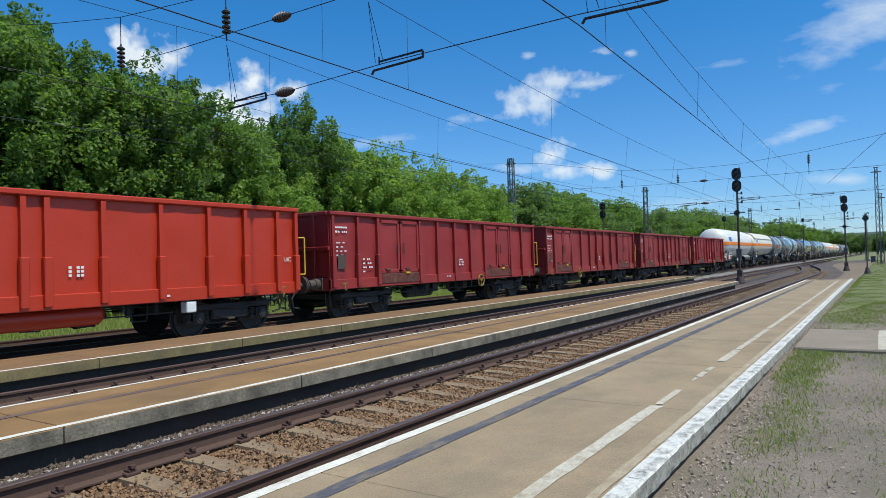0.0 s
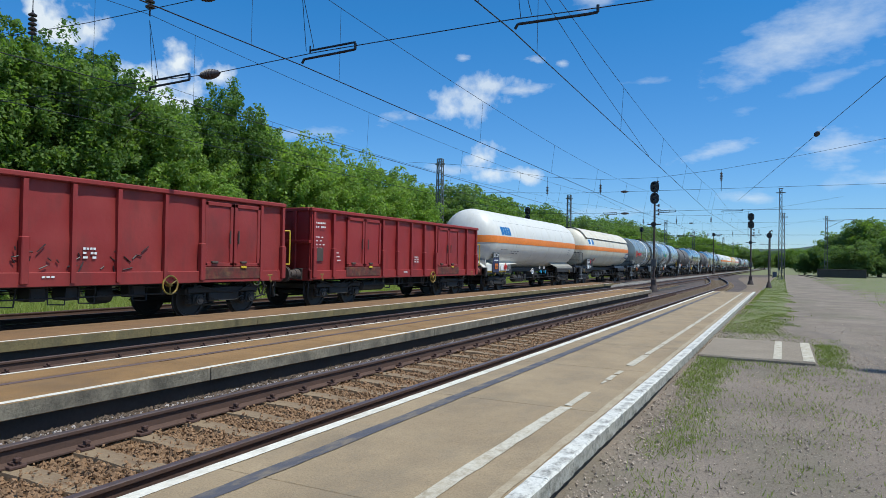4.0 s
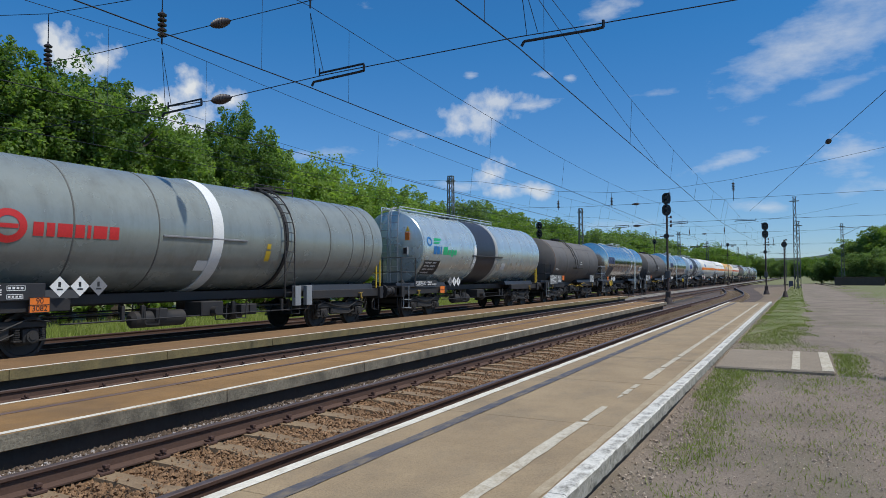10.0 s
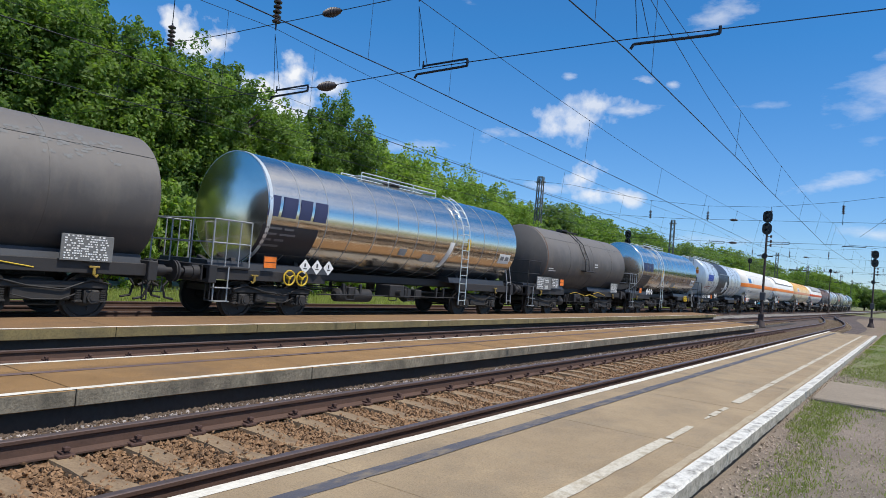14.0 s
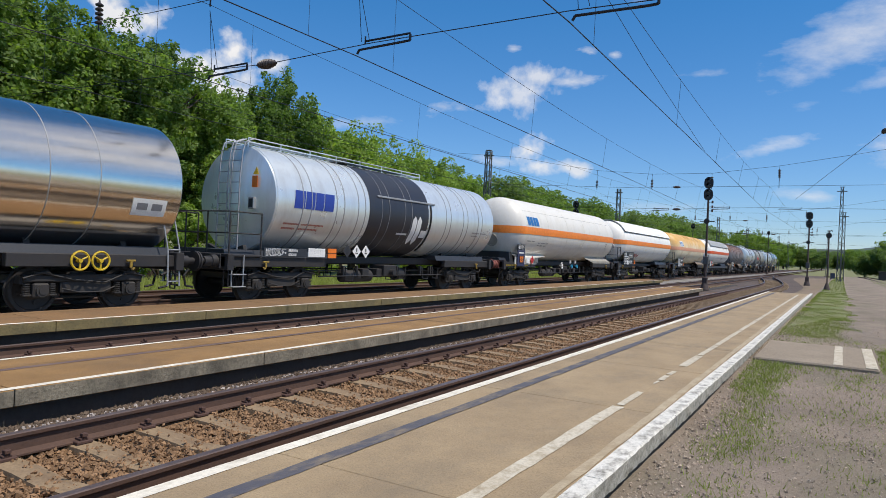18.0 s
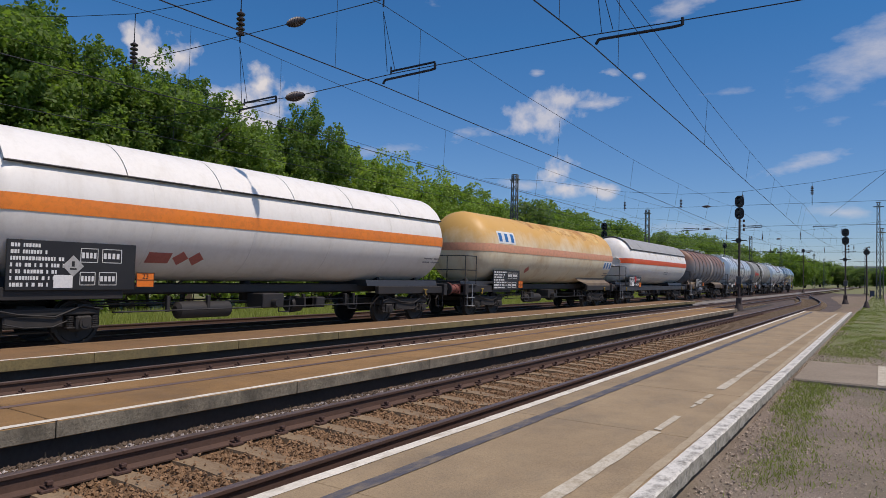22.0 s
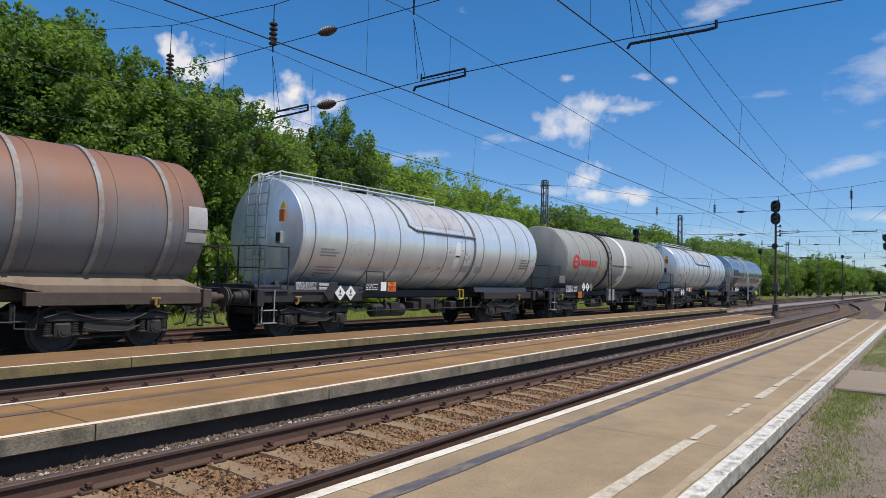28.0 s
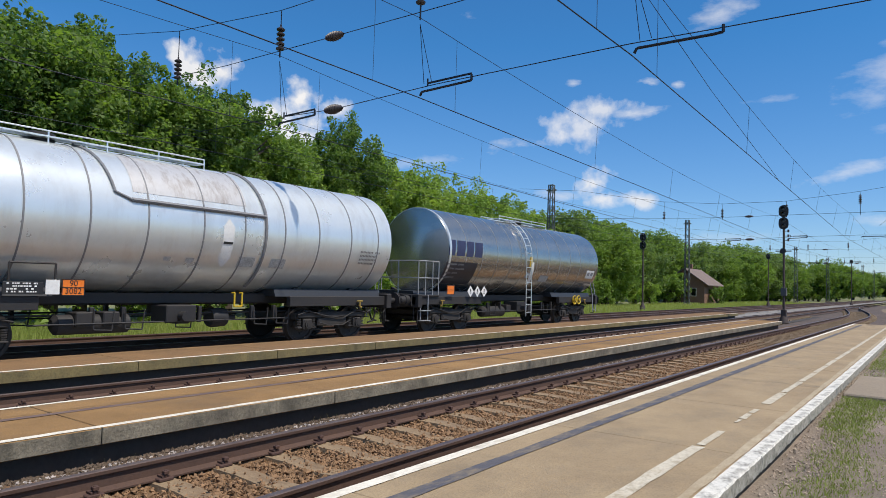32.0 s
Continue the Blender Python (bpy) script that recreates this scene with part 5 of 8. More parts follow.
def tank_wagon(name, label, L, R, zc, mat, y0, y1, dome, seed, dished=False, stripe=None, shield=None, rings=(), bands=(), skirt=None, sole="steel_dark", sole_z=(0.86, 1.12), frame_full=False, platform_end=True, buf="steel_dark", front_skirt=True, rails="steel_dark"):
    """Bogie tank wagon. y0, y1: the ends of the straight shell from the front coupling; dome: depth of its ends."""
    r = random.Random(seed)
    w = thing(name, pose(TRAIN_X, 0, 0), label, "tank wagon", "wagons of the goods train")
    a, b = -L / 2 + y0, -L / 2 + y1
    prof = []
    n = 9
    for i in range(n):
        t = i / (n - 1) * math.pi / 2
        if dished:
            prof.append((a - dome * (1 - (i / (n - 1)) ** 2) ** 0.9, R * i / (n - 1) * 0.985))
        else:
            prof.append((a - dome * math.cos(t), R * math.sin(t)))
    if dished:
        prof[-1] = (a - 0.01, R * 0.985)
        prof.append((a + 0.02, R))
    k = max(6, int((b - a) / 0.9))
    body = prof + [(a + (b - a) * i / k, R) for i in range(1, k)] + [(a + b - s, rr) for s, rr in prof[::-1]]
    tank = part("tank", Geo().lathe(body, 64, 0, zc), M[mat], w, angle=50 if not dished else 28)
    if stripe:
        sm, s0, s1 = stripe

        def outline(z):
            """Once round the tank at one height."""
            dz = z - zc
            X = math.sqrt(R * R - dz * dz)
            pts = []
            for i in range(25):
                x = X * math.sin(math.pi * (i / 24 - 0.5))
                h = max(0.0, 1 - (x * x + dz * dz) / (R * R))
                pts.append((x, -dome * math.sqrt(h)))
            front = [(x * 1.008, a + y - 0.01) for x, y in pts]
            rear = [(x * 1.008, b - y + 0.01) for x, y in pts[::-1]]
            return front + rear

        rows = [outline(s0 + (s1 - s0) * j / 4) for j in range(5)]
        n_ = len(rows[0])
        v = [(x, y, zc + (s0 + (s1 - s0) * j / 4 - zc) * 1.004) for j in range(5) for x, y in rows[j]]
        part("stripe", Geo().add(v, [(j * n_ + i, j * n_ + (i + 1) % n_, (j + 1) * n_ + (i + 1) % n_, (j + 1) * n_ + i) for j in range(4) for i in range(n_)]), M[sm], w, "painted stripe round the tank")
    if shield:
        shm, lift, ang = shield
        e0, e1 = a - dome * 0.25, b + dome * 0.25
        sh = None
        a0 = 90 - ang
        seg = 6
        for i in range(seg):
            u0, u1 = e0 + (e1 - e0) * i / seg + 0.012, e0 + (e1 - e0) * (i + 1) / seg - 0.012
            sh = part("shield_panel", Geo().lathe([(u0, R + lift - 0.02), (u0, R + lift), (u1, R + lift), (u1, R + lift - 0.02)], 24, 0, zc, a0, 180 - a0), M[shm], w, "sheet-metal sunshield panel")
        g = Geo()
        for s in (a0 - 0.6, 180 - a0 + 0.6):
            g.rod(((R + lift) * math.cos(radians(s)), e0, zc + (R + lift) * math.sin(radians(s))), ((R + lift) * math.cos(radians(s)), e1, zc + (R + lift) * math.sin(radians(s))), 0.022, 6)
        part("shield_edge", g, M["steel_dark"], w)
    for y, wd, lf, rm in rings:
        y = -L / 2 + y
        part("ring", Geo().lathe([(y - wd / 2, R - 0.01), (y - wd / 2, R + lf), (y + wd / 2, R + lf), (y + wd / 2, R - 0.01)], 64, 0, zc), M[rm], w)
    for ba, bb, bm_ in bands:
        ba, bb = ba - L / 2, bb - L / 2
        part("band", Geo().lathe([(ba, R - 0.01), (ba, R + 0.012), (bb, R + 0.012), (bb, R - 0.01)], 64, 0, zc), M[bm_], w, "dark cladding band")
    # underframe
    g = Geo()
    for s in (-1, 1):
        if frame_full:
            g.box(*sorted((s * 1.12, s * 1.24)), -L / 2 + 0.62, L / 2 - 0.62, sole_z[0], sole_z[1], 0.012)
        else:
            for e in (-1, 1):
                g.box(*sorted((s * 1.05, s * 1.2)), *sorted((e * (L / 2 - 0.62), e * (L / 2 - 4.3))), sole_z[0] + 0.06, sole_z[1] + 0.05, 0.012)
            g.box(*sorted((s * 0.45, s * 0.6)), -L / 2 + 3.8, L / 2 - 3.8, sole_z[0] + 0.14, sole_z[1] + 0.1, 0.012)
    g.box(-0.3, 0.3, -L / 2 + 0.7, L / 2 - 0.7, 0.96, 1.18, 0.01)
    part("frame", g, M[sole], w)
    for s in (-1, 1):
        part("headstock", Geo().box(-1.3, 1.3, *sorted((s * (L / 2 - 0.62), s * (L / 2 - 0.82))), 0.84, 1.24, 0.015), M[sole], w)
    zt = zc - R
    for e in (-1, 1):
        yb_ = e * (L / 2 - 2.7)
        g = Geo()
        skirted = skirt and (e > 0 or front_skirt)
        if skirted:
            # pale saddle skirts: an upright sheet with a sloping top against the shell
            for s in (-1, 1):
                x = s * 1.16
                xt, zt_ = s * 0.88, zc - math.sqrt(R * R - 0.88 * 0.88) + 0.02
                low = sole_z[0] + 0.16
                ys_ = [e * (L / 2 - q) for q in (0.75, 1.15, 4.1, 5.2)]
                face = [(x, ys_[0], low), (x, ys_[0], 1.24), (x, ys_[1], 1.30), (x, ys_[2], 1.29), (x * 0.93, ys_[3], 1.40), (x, ys_[2] + e * 0.25, low + 0.12), (x, ys_[2] + e * 0.45, low)]
                k0 = len(face)
                cap = [(xt, ys_[0] - e * 0.55, zt_), (xt, ys_[2], zt_), (xt, ys_[3], zt_)]
                fl = [tuple(range(k0)), (2, 3, k0 + 1, k0), (3, 4, k0 + 2, k0 + 1), (1, 2, k0)]
                g.add(face + cap, fl if s * e < 0 else [q[::-1] for q in fl])
            part("saddle_skirt", g, M[skirt], w, "painted saddle skirt over the bogie")
        if not skirted:
            part("cradle", Geo().prism([(-1.0, 1.16), (1.0, 1.16), (0.92, 1.34), (-0.92, 1.34)], yb_ - 1.9, yb_ + 1.9), M["cradle"], w, "long dark cradle under the shell")
        for y in (yb_ - 1.0, yb_ + 1.0):
            for s in (-1, 1):
                part("saddle", Geo().prism([(s * 0.80, 1.1), (s * 0.25, 1.1), (s * 0.25, zt + 0.06), (s * 0.66, zc - R * 0.86)], y - 0.06, y + 0.06), M[sole], w)
    add_bogies(w, -L / 2 + 2.7, L / 2 - 2.7)
    underframe_gear(w, -L / 2 + 2.7, L / 2 - 2.7, seed, tank_cyl=not frame_full or seed % 2 == 0)
    add_ends(w, L, buf)
    if platform_end:
        end_platform(w, -L / 2 + 0.72, -L / 2 + max(1.2, y0 - (0.25 if dished else dome)), 1.22, mat=rails)
    # outlet valve box low at the middle
    g = Geo().box(0.5, 1.1, -0.35, 0.35, 0.62, 0.98, 0.02)
    g.rod((1.1, 0, 0.75), (1.28, 0, 0.75), 0.10, 14)
    part("outlet_valve", g, M["steel_dark"], w)
    part("outlet_pipe", Geo().rod((0.0, 0, zt + 0.05), (0.0, 0, 0.7), 0.14, 12), M["steel_dark"], w)
    for e in (-1, 1):
        tow_hook(w, 1.26, e * (L / 2 - 1.9), M["yellow_dirty"], e)
    # thin weld seams
    if not rings:
        for i in range(1, 5):
            y = a + (b - a) * i / 5
            part("seam", Geo().lathe([(y - 0.02, R - 0.01), (y - 0.02, R + 0.004), (y + 0.02, R + 0.004), (y + 0.02, R - 0.01)], 56, 0, zc), M[mat], w)
    return w


def manway(w, a, dome, R, zc, mat, x=0.4, dz=-0.3, r=0.3, thick=0.05):
    """Bolted round cover lying on a tank's domed front end."""
    y = a - dome * math.sqrt(1 - (x * x + dz * dz) / (R * R))
    nrm = Vector((x / R ** 2, (y - a) / dome ** 2, dz / R ** 2)).normalized()
    m = Matrix.Translation((x, y, zc + dz)) @ nrm.to_track_quat("Z", "Y").to_matrix().to_4x4()

    def laid(g):
        g.v = [tuple(m @ Vector(p)) for p in g.v]
        return g

    c = part("manway", laid(Geo().lathe([(-0.12, r), (thick, r), (thick, r - 0.05), (thick * 0.6, r - 0.06), (thick * 0.6, 0.0)], 28, axis="z")), M[mat], w, "bolted round manway cover")
    q = Geo()
    for i in range(16):
        t = 2 * math.pi * i / 16
        q.rod(((r - 0.03) * math.cos(t), (r - 0.03) * math.sin(t), thick), ((r - 0.03) * math.cos(t), (r - 0.03) * math.sin(t), thick + 0.03), 0.016, 6)
    part("bolts", laid(q), M["board_grey"], c)


def slanted_logo(w, R, zc, y, z0, z1, mat, widths, gap=0.05, slant=0.06):
    """A company mark, drawn as plain slanted blocks in its colour."""
    g = Geo()
    for wd in widths:
        curve_patch(g, R, zc, y, y + wd, z0, z1, slant)
        y += wd + gap
    part("company_mark", g, M[mat], w, "company mark shown as plain colour blocks")


# the couplings along the line at the start, front to back
JOINTS = [-1.0, 13.05, 27.07, 41.0, 54.95, 68.4, 85.05, 102.6, 118.72, 134.34, 146.64, 161.68, 173.78, 188.32, 203.62, 220.94, 237.72, 254.94, 271.91, 286.8, 301.77, 318.23, 332.54, 347.1]


def L_of(i):
    return JOINTS[i + 1] - JOINTS[i]


def place(i, w):
    WAGONS.append((w, (JOINTS[i] + JOINTS[i + 1]) / 2))
    return w


R2 = [-6.3, -5.25, -4.33, -2.18, -1.13, -0.04, 1.05, 2.08, 4.18, 5.2, 6.3]
R3 = [-6.32, -5.42, -3.42, -2.14, -0.95, 0.03, 1.05, 2.27, 3.35, 5.42, 6.35]
place(0, eas("open_wagon", "bright orange-red open goods wagon with ribbed steel sides", L_of(0), "eas_orange", [], 3, [-6.35, -5.72, -4.71, -3.69, -2.49, -1.25, -0.2, 0.2, 1.25, 2.49, 3.69, 4.71, 5.72, 6.35]))
place(1, eas("open_wagon", "red-brown open goods wagon with flat door leaves", L_of(1), "eas_red", [(-4.3, -2.2), (2.1, 4.15)], 4, R2))
place(2, eas("open_wagon", "faded red open goods wagon with bulging side doors", L_of(2), "eas_dull", [(-5.38, -3.45), (3.38, 5.4)], 5, R3))
place(3, eas("open_wagon", "faded red open goods wagon with scrawled strokes along its side", L_of(3), "eas_dull", [(-5.38, -3.45), (3.38, 5.4)], 7, R3, True))
place(4, eas("open_wagon", "dull red-brown open goods wagon with flat door leaves", L_of(4), "eas_red", [(-4.3, -2.2), (2.1, 4.15)], 8, [q * 0.95 for q in R2]))


def mark(w, R, zc, name, mat, rects, label="", lift=0.008, slant=0.0):
    """Painted fields on the near side of the shell: (y0, y1, z0, z1) each."""
    for y0, y1, z0, z1 in rects:
        ob = part(name, curve_patch(Geo(), R, zc, y0, y1, z0, z1, slant, lift, max(4, int((z1 - z0) * 22))), M[mat], w, label)
    return ob


def ring_mark(w, R, zc, y, z, r0, r1, mat, bar=True):
    """A round mark on the shell: a ring with a bar across."""
    g = Geo()
    v = []
    for k in range(40):
        t = 2 * math.pi * k / 40
        for q in (r0, r1):
            zz = z + q * 0.92 * math.sin(t) - zc
            v.append((math.sqrt((R + 0.008) ** 2 - zz * zz), y + q * math.cos(t), zc + zz))
    g.add(v, [(2 * k, 2 * ((k + 1) % 40), 2 * ((k + 1) % 40) + 1, 2 * k + 1)[::-1] for k in range(40)])
    if bar:
        curve_patch(g, R, zc, y - r0 * 0.9, y + r0 * 0.9, z - 0.04, z + 0.04)
    return part("company_mark", g, M[mat], w, "round company mark shown as a plain ring")


def hexagon(w, R, zc, y, z0, z1, half, mat, label):
    """A tall six-sided field with pointed ends."""
    g = Geo()
    h = z1 - z0
    rows = [(z0, 0.01), (z0 + 0.15 * h, half), (z0 + 0.4 * h, half), (z0 + 0.6 * h, half), (z1 - 0.15 * h, half), (z1, 0.01)]
    v = []
    for z, b in rows:
        x = math.sqrt((R + 0.008) ** 2 - (z - zc) ** 2)
        v += [(x, y - b, z), (x, y + b, z)]
    g.add(v, [(2 * i, 2 * i + 1, 2 * i + 3, 2 * i + 2) for i in range(len(rows) - 1)])
    return part("white_panel", g, M[mat], w, label)


def end_signs(w, R, zc, a, dome=0.18, x=0.78):
    """Yellow warning triangle, orange sign and a small dark window on the front end; a: where the shell begins."""
    def face(dz):
        u = min(1.0, (x * x + dz * dz) / (R * R))
        return a - dome * (1 - u) ** 0.9 - 0.02

    y = face(0.6)
    part("warning_sign", Geo().convex([(x - 0.1, y, zc + 0.62), (x + 0.1, y, zc + 0.62), (x, y + 0.02, zc + 0.82), (x - 0.1, y - 0.01, zc + 0.62), (x + 0.1, y - 0.01, zc + 0.62), (x, y + 0.01, zc + 0.82)], [(0, 1, 2), (3, 4, 5), (0, 1, 4, 3), (1, 2, 5, 4), (2, 0, 3, 5)]), M["yellow"], w, "yellow warning triangle")
    y = face(0.28)
    part("warning_sign", Geo().box(x - 0.1, x + 0.1, y - 0.012, y, zc + 0.28, zc + 0.58, 0.004), M["plate_orange"], w, "orange warning sign")
    y = face(0.05)
    p = part("document_box", Geo().box(x - 0.16, x + 0.04, y - 0.06, y + 0.03, zc - 0.28, zc + 0.02, 0.01), M["alu_dull"], w, "small grey document box")
    part("window", Geo().box(x - 0.13, x + 0.01, y - 0.064, y - 0.058, zc - 0.24, zc - 0.02), M["black"], p)


def end_ladder(w, R, zc, yend, xs=(-0.1, 0.35)):
    """Bent ladder rails up a tank's front end."""
    g = Geo()
    for xl in xs:
        for d in (-0.17, 0.17):
            g.path([(xl + d, yend - 0.12, 1.2), (xl + d, yend - 0.12, zc + 0.5), (xl + d, yend - 0.06, zc + R * 0.82), (xl + d, yend + 0.02, zc + R + 0.02), (xl + d, yend + 0.35, zc + R + 0.16)], 0.02, 6)
        for k in range(10):
            g.rod((xl - 0.17, yend - 0.12, 1.4 + 0.28 * k), (xl + 0.17, yend - 0.12, 1.4 + 0.28 * k), 0.013, 5)
    part("end_ladder", g, M["alu_dull"], w, "pale bent ladder on the front end")


def bar_board(w, x, y0, y1, z0, z1, seed, mat="black"):
    """Long data panel: big lettering rows at its front, framed small fields behind."""
    r = random.Random(seed)
    b = part("data_board", Geo().box(x - 0.03, x, y0, y1, z0, z1, 0.006), M[mat], w, "dark data panel with rows of small white marks")
    g = Geo()
    h, split = z1 - z0, y0 + (y1 - y0) * 0.5
    for k in range(7):
        z = z1 - h * (0.07 + 0.13 * k)
        y = y0 + 0.06
        for _ in range(r.randint(8, 18)):
            ln = r.uniform(0.025, 0.05)
            if y + ln < split:
                g.box(x, x + 0.005, y, y + ln, z - h * 0.075, z)
            y += ln + r.choice((0.014, 0.016, 0.06))
    tagged(part("small_lettering", g, M["white"], b, "small lettering shown as plain bars"), kind="stuff")
    g = Geo()
    for yy, zz, a, c in ((split + 0.08, z1 - 0.42 * h, 0.34, 0.3), (split + 0.5, z1 - 0.42 * h, 0.4, 0.3), (split + 0.08, z0 + 0.1 * h, 0.3, 0.28), (split + 0.45, z0 + 0.1 * h, 0.36, 0.28)):
        if yy + a > y1 - 0.03:
            continue
        for dz in (0.0, c * h - 0.012):
            g.box(x, x + 0.005, yy, yy + a, zz + dz, zz + dz + 0.012)
        for dy in (0.0, a - 0.012):
            g.box(x, x + 0.005, yy + dy, yy + dy + 0.012, zz, zz + c * h)
        for m in range(4):
            g.box(x, x + 0.005, yy + 0.03 + a * 0.22 * m, yy + 0.03 + a * 0.22 * m + a * 0.14, zz + c * h * 0.3, zz + c * h * 0.7)
    tagged(part("small_lettering", g, M["white"], b, "small framed fields shown as plain bars"), kind="stuff")
    return b


def rear_gate(w, L):
    """Yellow safety hoops at the rear corner of the footplate."""
    for y in (L / 2 - 0.95, L / 2 - 0.72):
        part("safety_hoop", Geo().path([(0.55, y, 1.2), (0.55, y, 2.15), (0.65, y, 2.25), (1.12, y, 2.25), (1.22, y, 2.15), (1.22, y, 1.2)], 0.025, 7).rod((0.55, y, 1.7), (1.22, y, 1.7), 0.02, 6), M["yellow"], w, "yellow safety hoop")


def make_tanks():
    # white gas tank with an orange stripe and a blue mark
    for i, seed, off in ((5, 11, 0.0), (14, 31, 0.5)):
        L = L_of(i)
        F = -L / 2
        y0, dome = (1.65, 0.9) if i == 5 else (2.5, 0.8)
        w = place(i, tank_wagon("gas_tank_wagon", "long white gas tank wagon with an orange stripe and blue mark", L, 1.47, 2.69, "tank_white", y0, L - 1.4, dome, seed, stripe=("orange", 2.47, 2.81), skirt="skirt_cream", platform_end=False, front_skirt=False, buf="buffer_red"))
        a = F + y0
        slanted_logo(w, 1.47, 2.69, F + (2.2 if i == 5 else 2.7), 2.88, 3.28, "blue", (0.32, 0.30, 0.26, 0.30), 0.04, -0.08)
        board(w, 1.30, F + 1.5 + off, F + 2.3 + off, 1.72, 1.98, seed, "black", 2)
        b = part("board_foot", Geo().box(1.27, 1.298, F + 1.5 + off, F + 2.3 + off, 1.0, 1.712, 0.004), M["navy_mark"], w, "dark blue lower board")
        part("small_lettering", Geo().box(1.298, 1.303, F + 1.65 + off, F + 2.15 + off, 1.56, 1.62), M["white"], b, "small lettering shown as plain bars")
        hazard_plate(w, 1.31, F + 1.9 + off, 1.30, "23", "1965")
        part("paper_plate", Geo().box(1.27, 1.28, F + 2.55 + off, F + 2.95 + off, 1.12, 1.38, 0.004), M["white"], w, "white plate")
        diamond(w, 1.28, F + 3.22 + off, 1.28, 0.2, M["red"], "red flammable-gas label")
        part("grey_plate", Geo().box(1.27, 1.28, F + 3.5 + off, F + 3.95 + off, 1.15, 1.4, 0.004), M["board_grey"], w, "dark grey plate")
        part("side_panel", Geo().box(1.18, 1.225, F + (0.85 if i == 5 else 1.9), F + 3.9 + off, 1.06, 1.40, 0.012), M["tank_white"], w, "cream side panel under the front of the tank")
        # bracket plates under the front dome
        for s in (-1, 1):
            part("end_bracket", Geo().prism([(s * 0.55, 1.12), (s * 1.16, 1.12), (s * 1.10, 1.62), (s * 0.62, 1.60)], F + 0.98 + off, F + 1.04 + off), M["tank_white" if i == 5 else "cradle"], w, "bracket plate under the dome")
        g = Geo()
        y = F + off
        low = [(1.2, y + 0.66, 1.03), (1.2, y + 1.62, 1.05)]
        top = [(1.2, y + 0.66, 1.2), (1.2, y + 1.62, 1.42), (0.74, y + 1.62, 1.60), (0.42, y + 1.05, 1.72)]
        back = [(1.2, y + 3.9, 1.40), (1.1, y + 5.3, 1.44), (0.86, y + 5.5, 1.50), (0.88, y + 3.9, 1.51), (0.88, y + 1.62, 1.51)]
        for dx in (0.0, -0.025):
            v = [(x + dx, q, z) for x, q, z in low + top + back]
            f = [(0, 1, 3, 2), (2, 3, 4, 5)] * (i == 5) + [(3, 6, 9, 10), (6, 7, 8, 9)]
            g.add(v, f if dx == 0.0 else [q[::-1] for q in f])
        part("front_skirt", g, M["tank_white"], w, "white sloping skirt between the front dome and the frame")
        part("end_sill", Geo().prism([(-1.12, 1.14), (1.12, 1.14), (0.95, 1.62), (-0.95, 1.62)], F + 1.08 + off, F + 1.5 + off), M["black"], w)
        tank_bars(w, 1.47, 2.69, F + 2.3 + off, 2.18, [[0.5, 0.3]], M["grey_mark"], seed, h=0.05)
        tank_bars(w, 1.47, 2.69, F + 3.7 + off, 2.12, [[0.25, 0.5, 0.3], [0.2, 0.4, 0.3]], M["grey_mark"], seed + 2, h=0.05)
        tank_bars(w, 1.47, 2.69, L / 2 - 2.75, 2.36, [[0.35], [0.25], [0.3]], M["grey_mark"], seed + 1, h=0.05)
        part("side_rail", Geo().rod((1.47 * math.cos(0.62), a, 2.69 + 1.47 * math.sin(0.62)), (1.47 * math.cos(0.62), L / 2 - 1.4, 2.69 + 1.47 * math.sin(0.62)), 0.005, 5), M["grey_mark"], w)
        g = Geo()
        for k in range(22):
            g.box(1.225, 1.232, F + 1.0 + 0.11 * k, F + 1.055 + 0.11 * k, 1.0, 1.05)
        part("hazard_strip", g, M["yellow"], w, "yellow and black striped edge")
        handwheel(w, 1.25, -0.9, 1.02, 0.15, M["white"], "white brake handwheel")
        for k in range(2):
            handwheel(w, 1.25, 0.65 + 0.8 * k, 0.98, 0.09, M["blue_bright"], "small bright blue valve wheel")
            part("plate", Geo().box(1.22, 1.235, 0.3 + 0.8 * k, 0.55 + 0.8 * k, 1.14, 1.3, 0.004), M["board_pale"], w, "small pale plate")
        manway(w, a, dome, 1.47, 2.69, "skirt_cream", 0.06, -0.55, 0.3, 0.03)
    # gas tanks with a sunshield
    for i, seed, body, sh, st, lab in ((6, 12, "tank_cream", "tank_cream", "orange", "cream weathered gas tank wagon with a sunshield and orange stripe"), (15, 32, "tank_white_fresh", "tank_white_fresh", "orange", "white gas tank wagon with a sunshield and orange stripe"), (17, 34, "tank_white_fresh", "shield_grey", "orange_red", "white gas tank wagon with a grey sunshield and red stripe")):
        L = L_of(i)
        F = -L / 2
        y0 = {6: 2.35, 15: 2.15, 17: 2.7}[i]
        w = place(i, tank_wagon("gas_tank_wagon", lab, L, 1.42, 2.68, body, y0, L - 1.35, 0.8, seed, stripe=(st, 2.50, 2.80), shield=(sh, 0.06, 62), sole="frame_grey" if i == 17 else "steel_dark", frame_full=i == 17, sole_z=(0.86, 1.1)))
        a = F + y0
        if i == 6:
            bar_board(w, 1.26, F + 2.6, F + 4.25, 1.1, 1.85, seed)
            diamond(w, 1.265, F + 3.65, 1.66, 0.17, M["red"], "red flammable-gas label")
            part("paper_plate", Geo().box(1.261, 1.268, F + 2.95, F + 3.25, 1.14, 1.36, 0.003), M["white"], w, "white plate")
            mark(w, 1.42, 2.68, "red_mark", "red_faded", [(F + 4.85, F + 5.3, 1.70, 1.9)], "faded red mark")
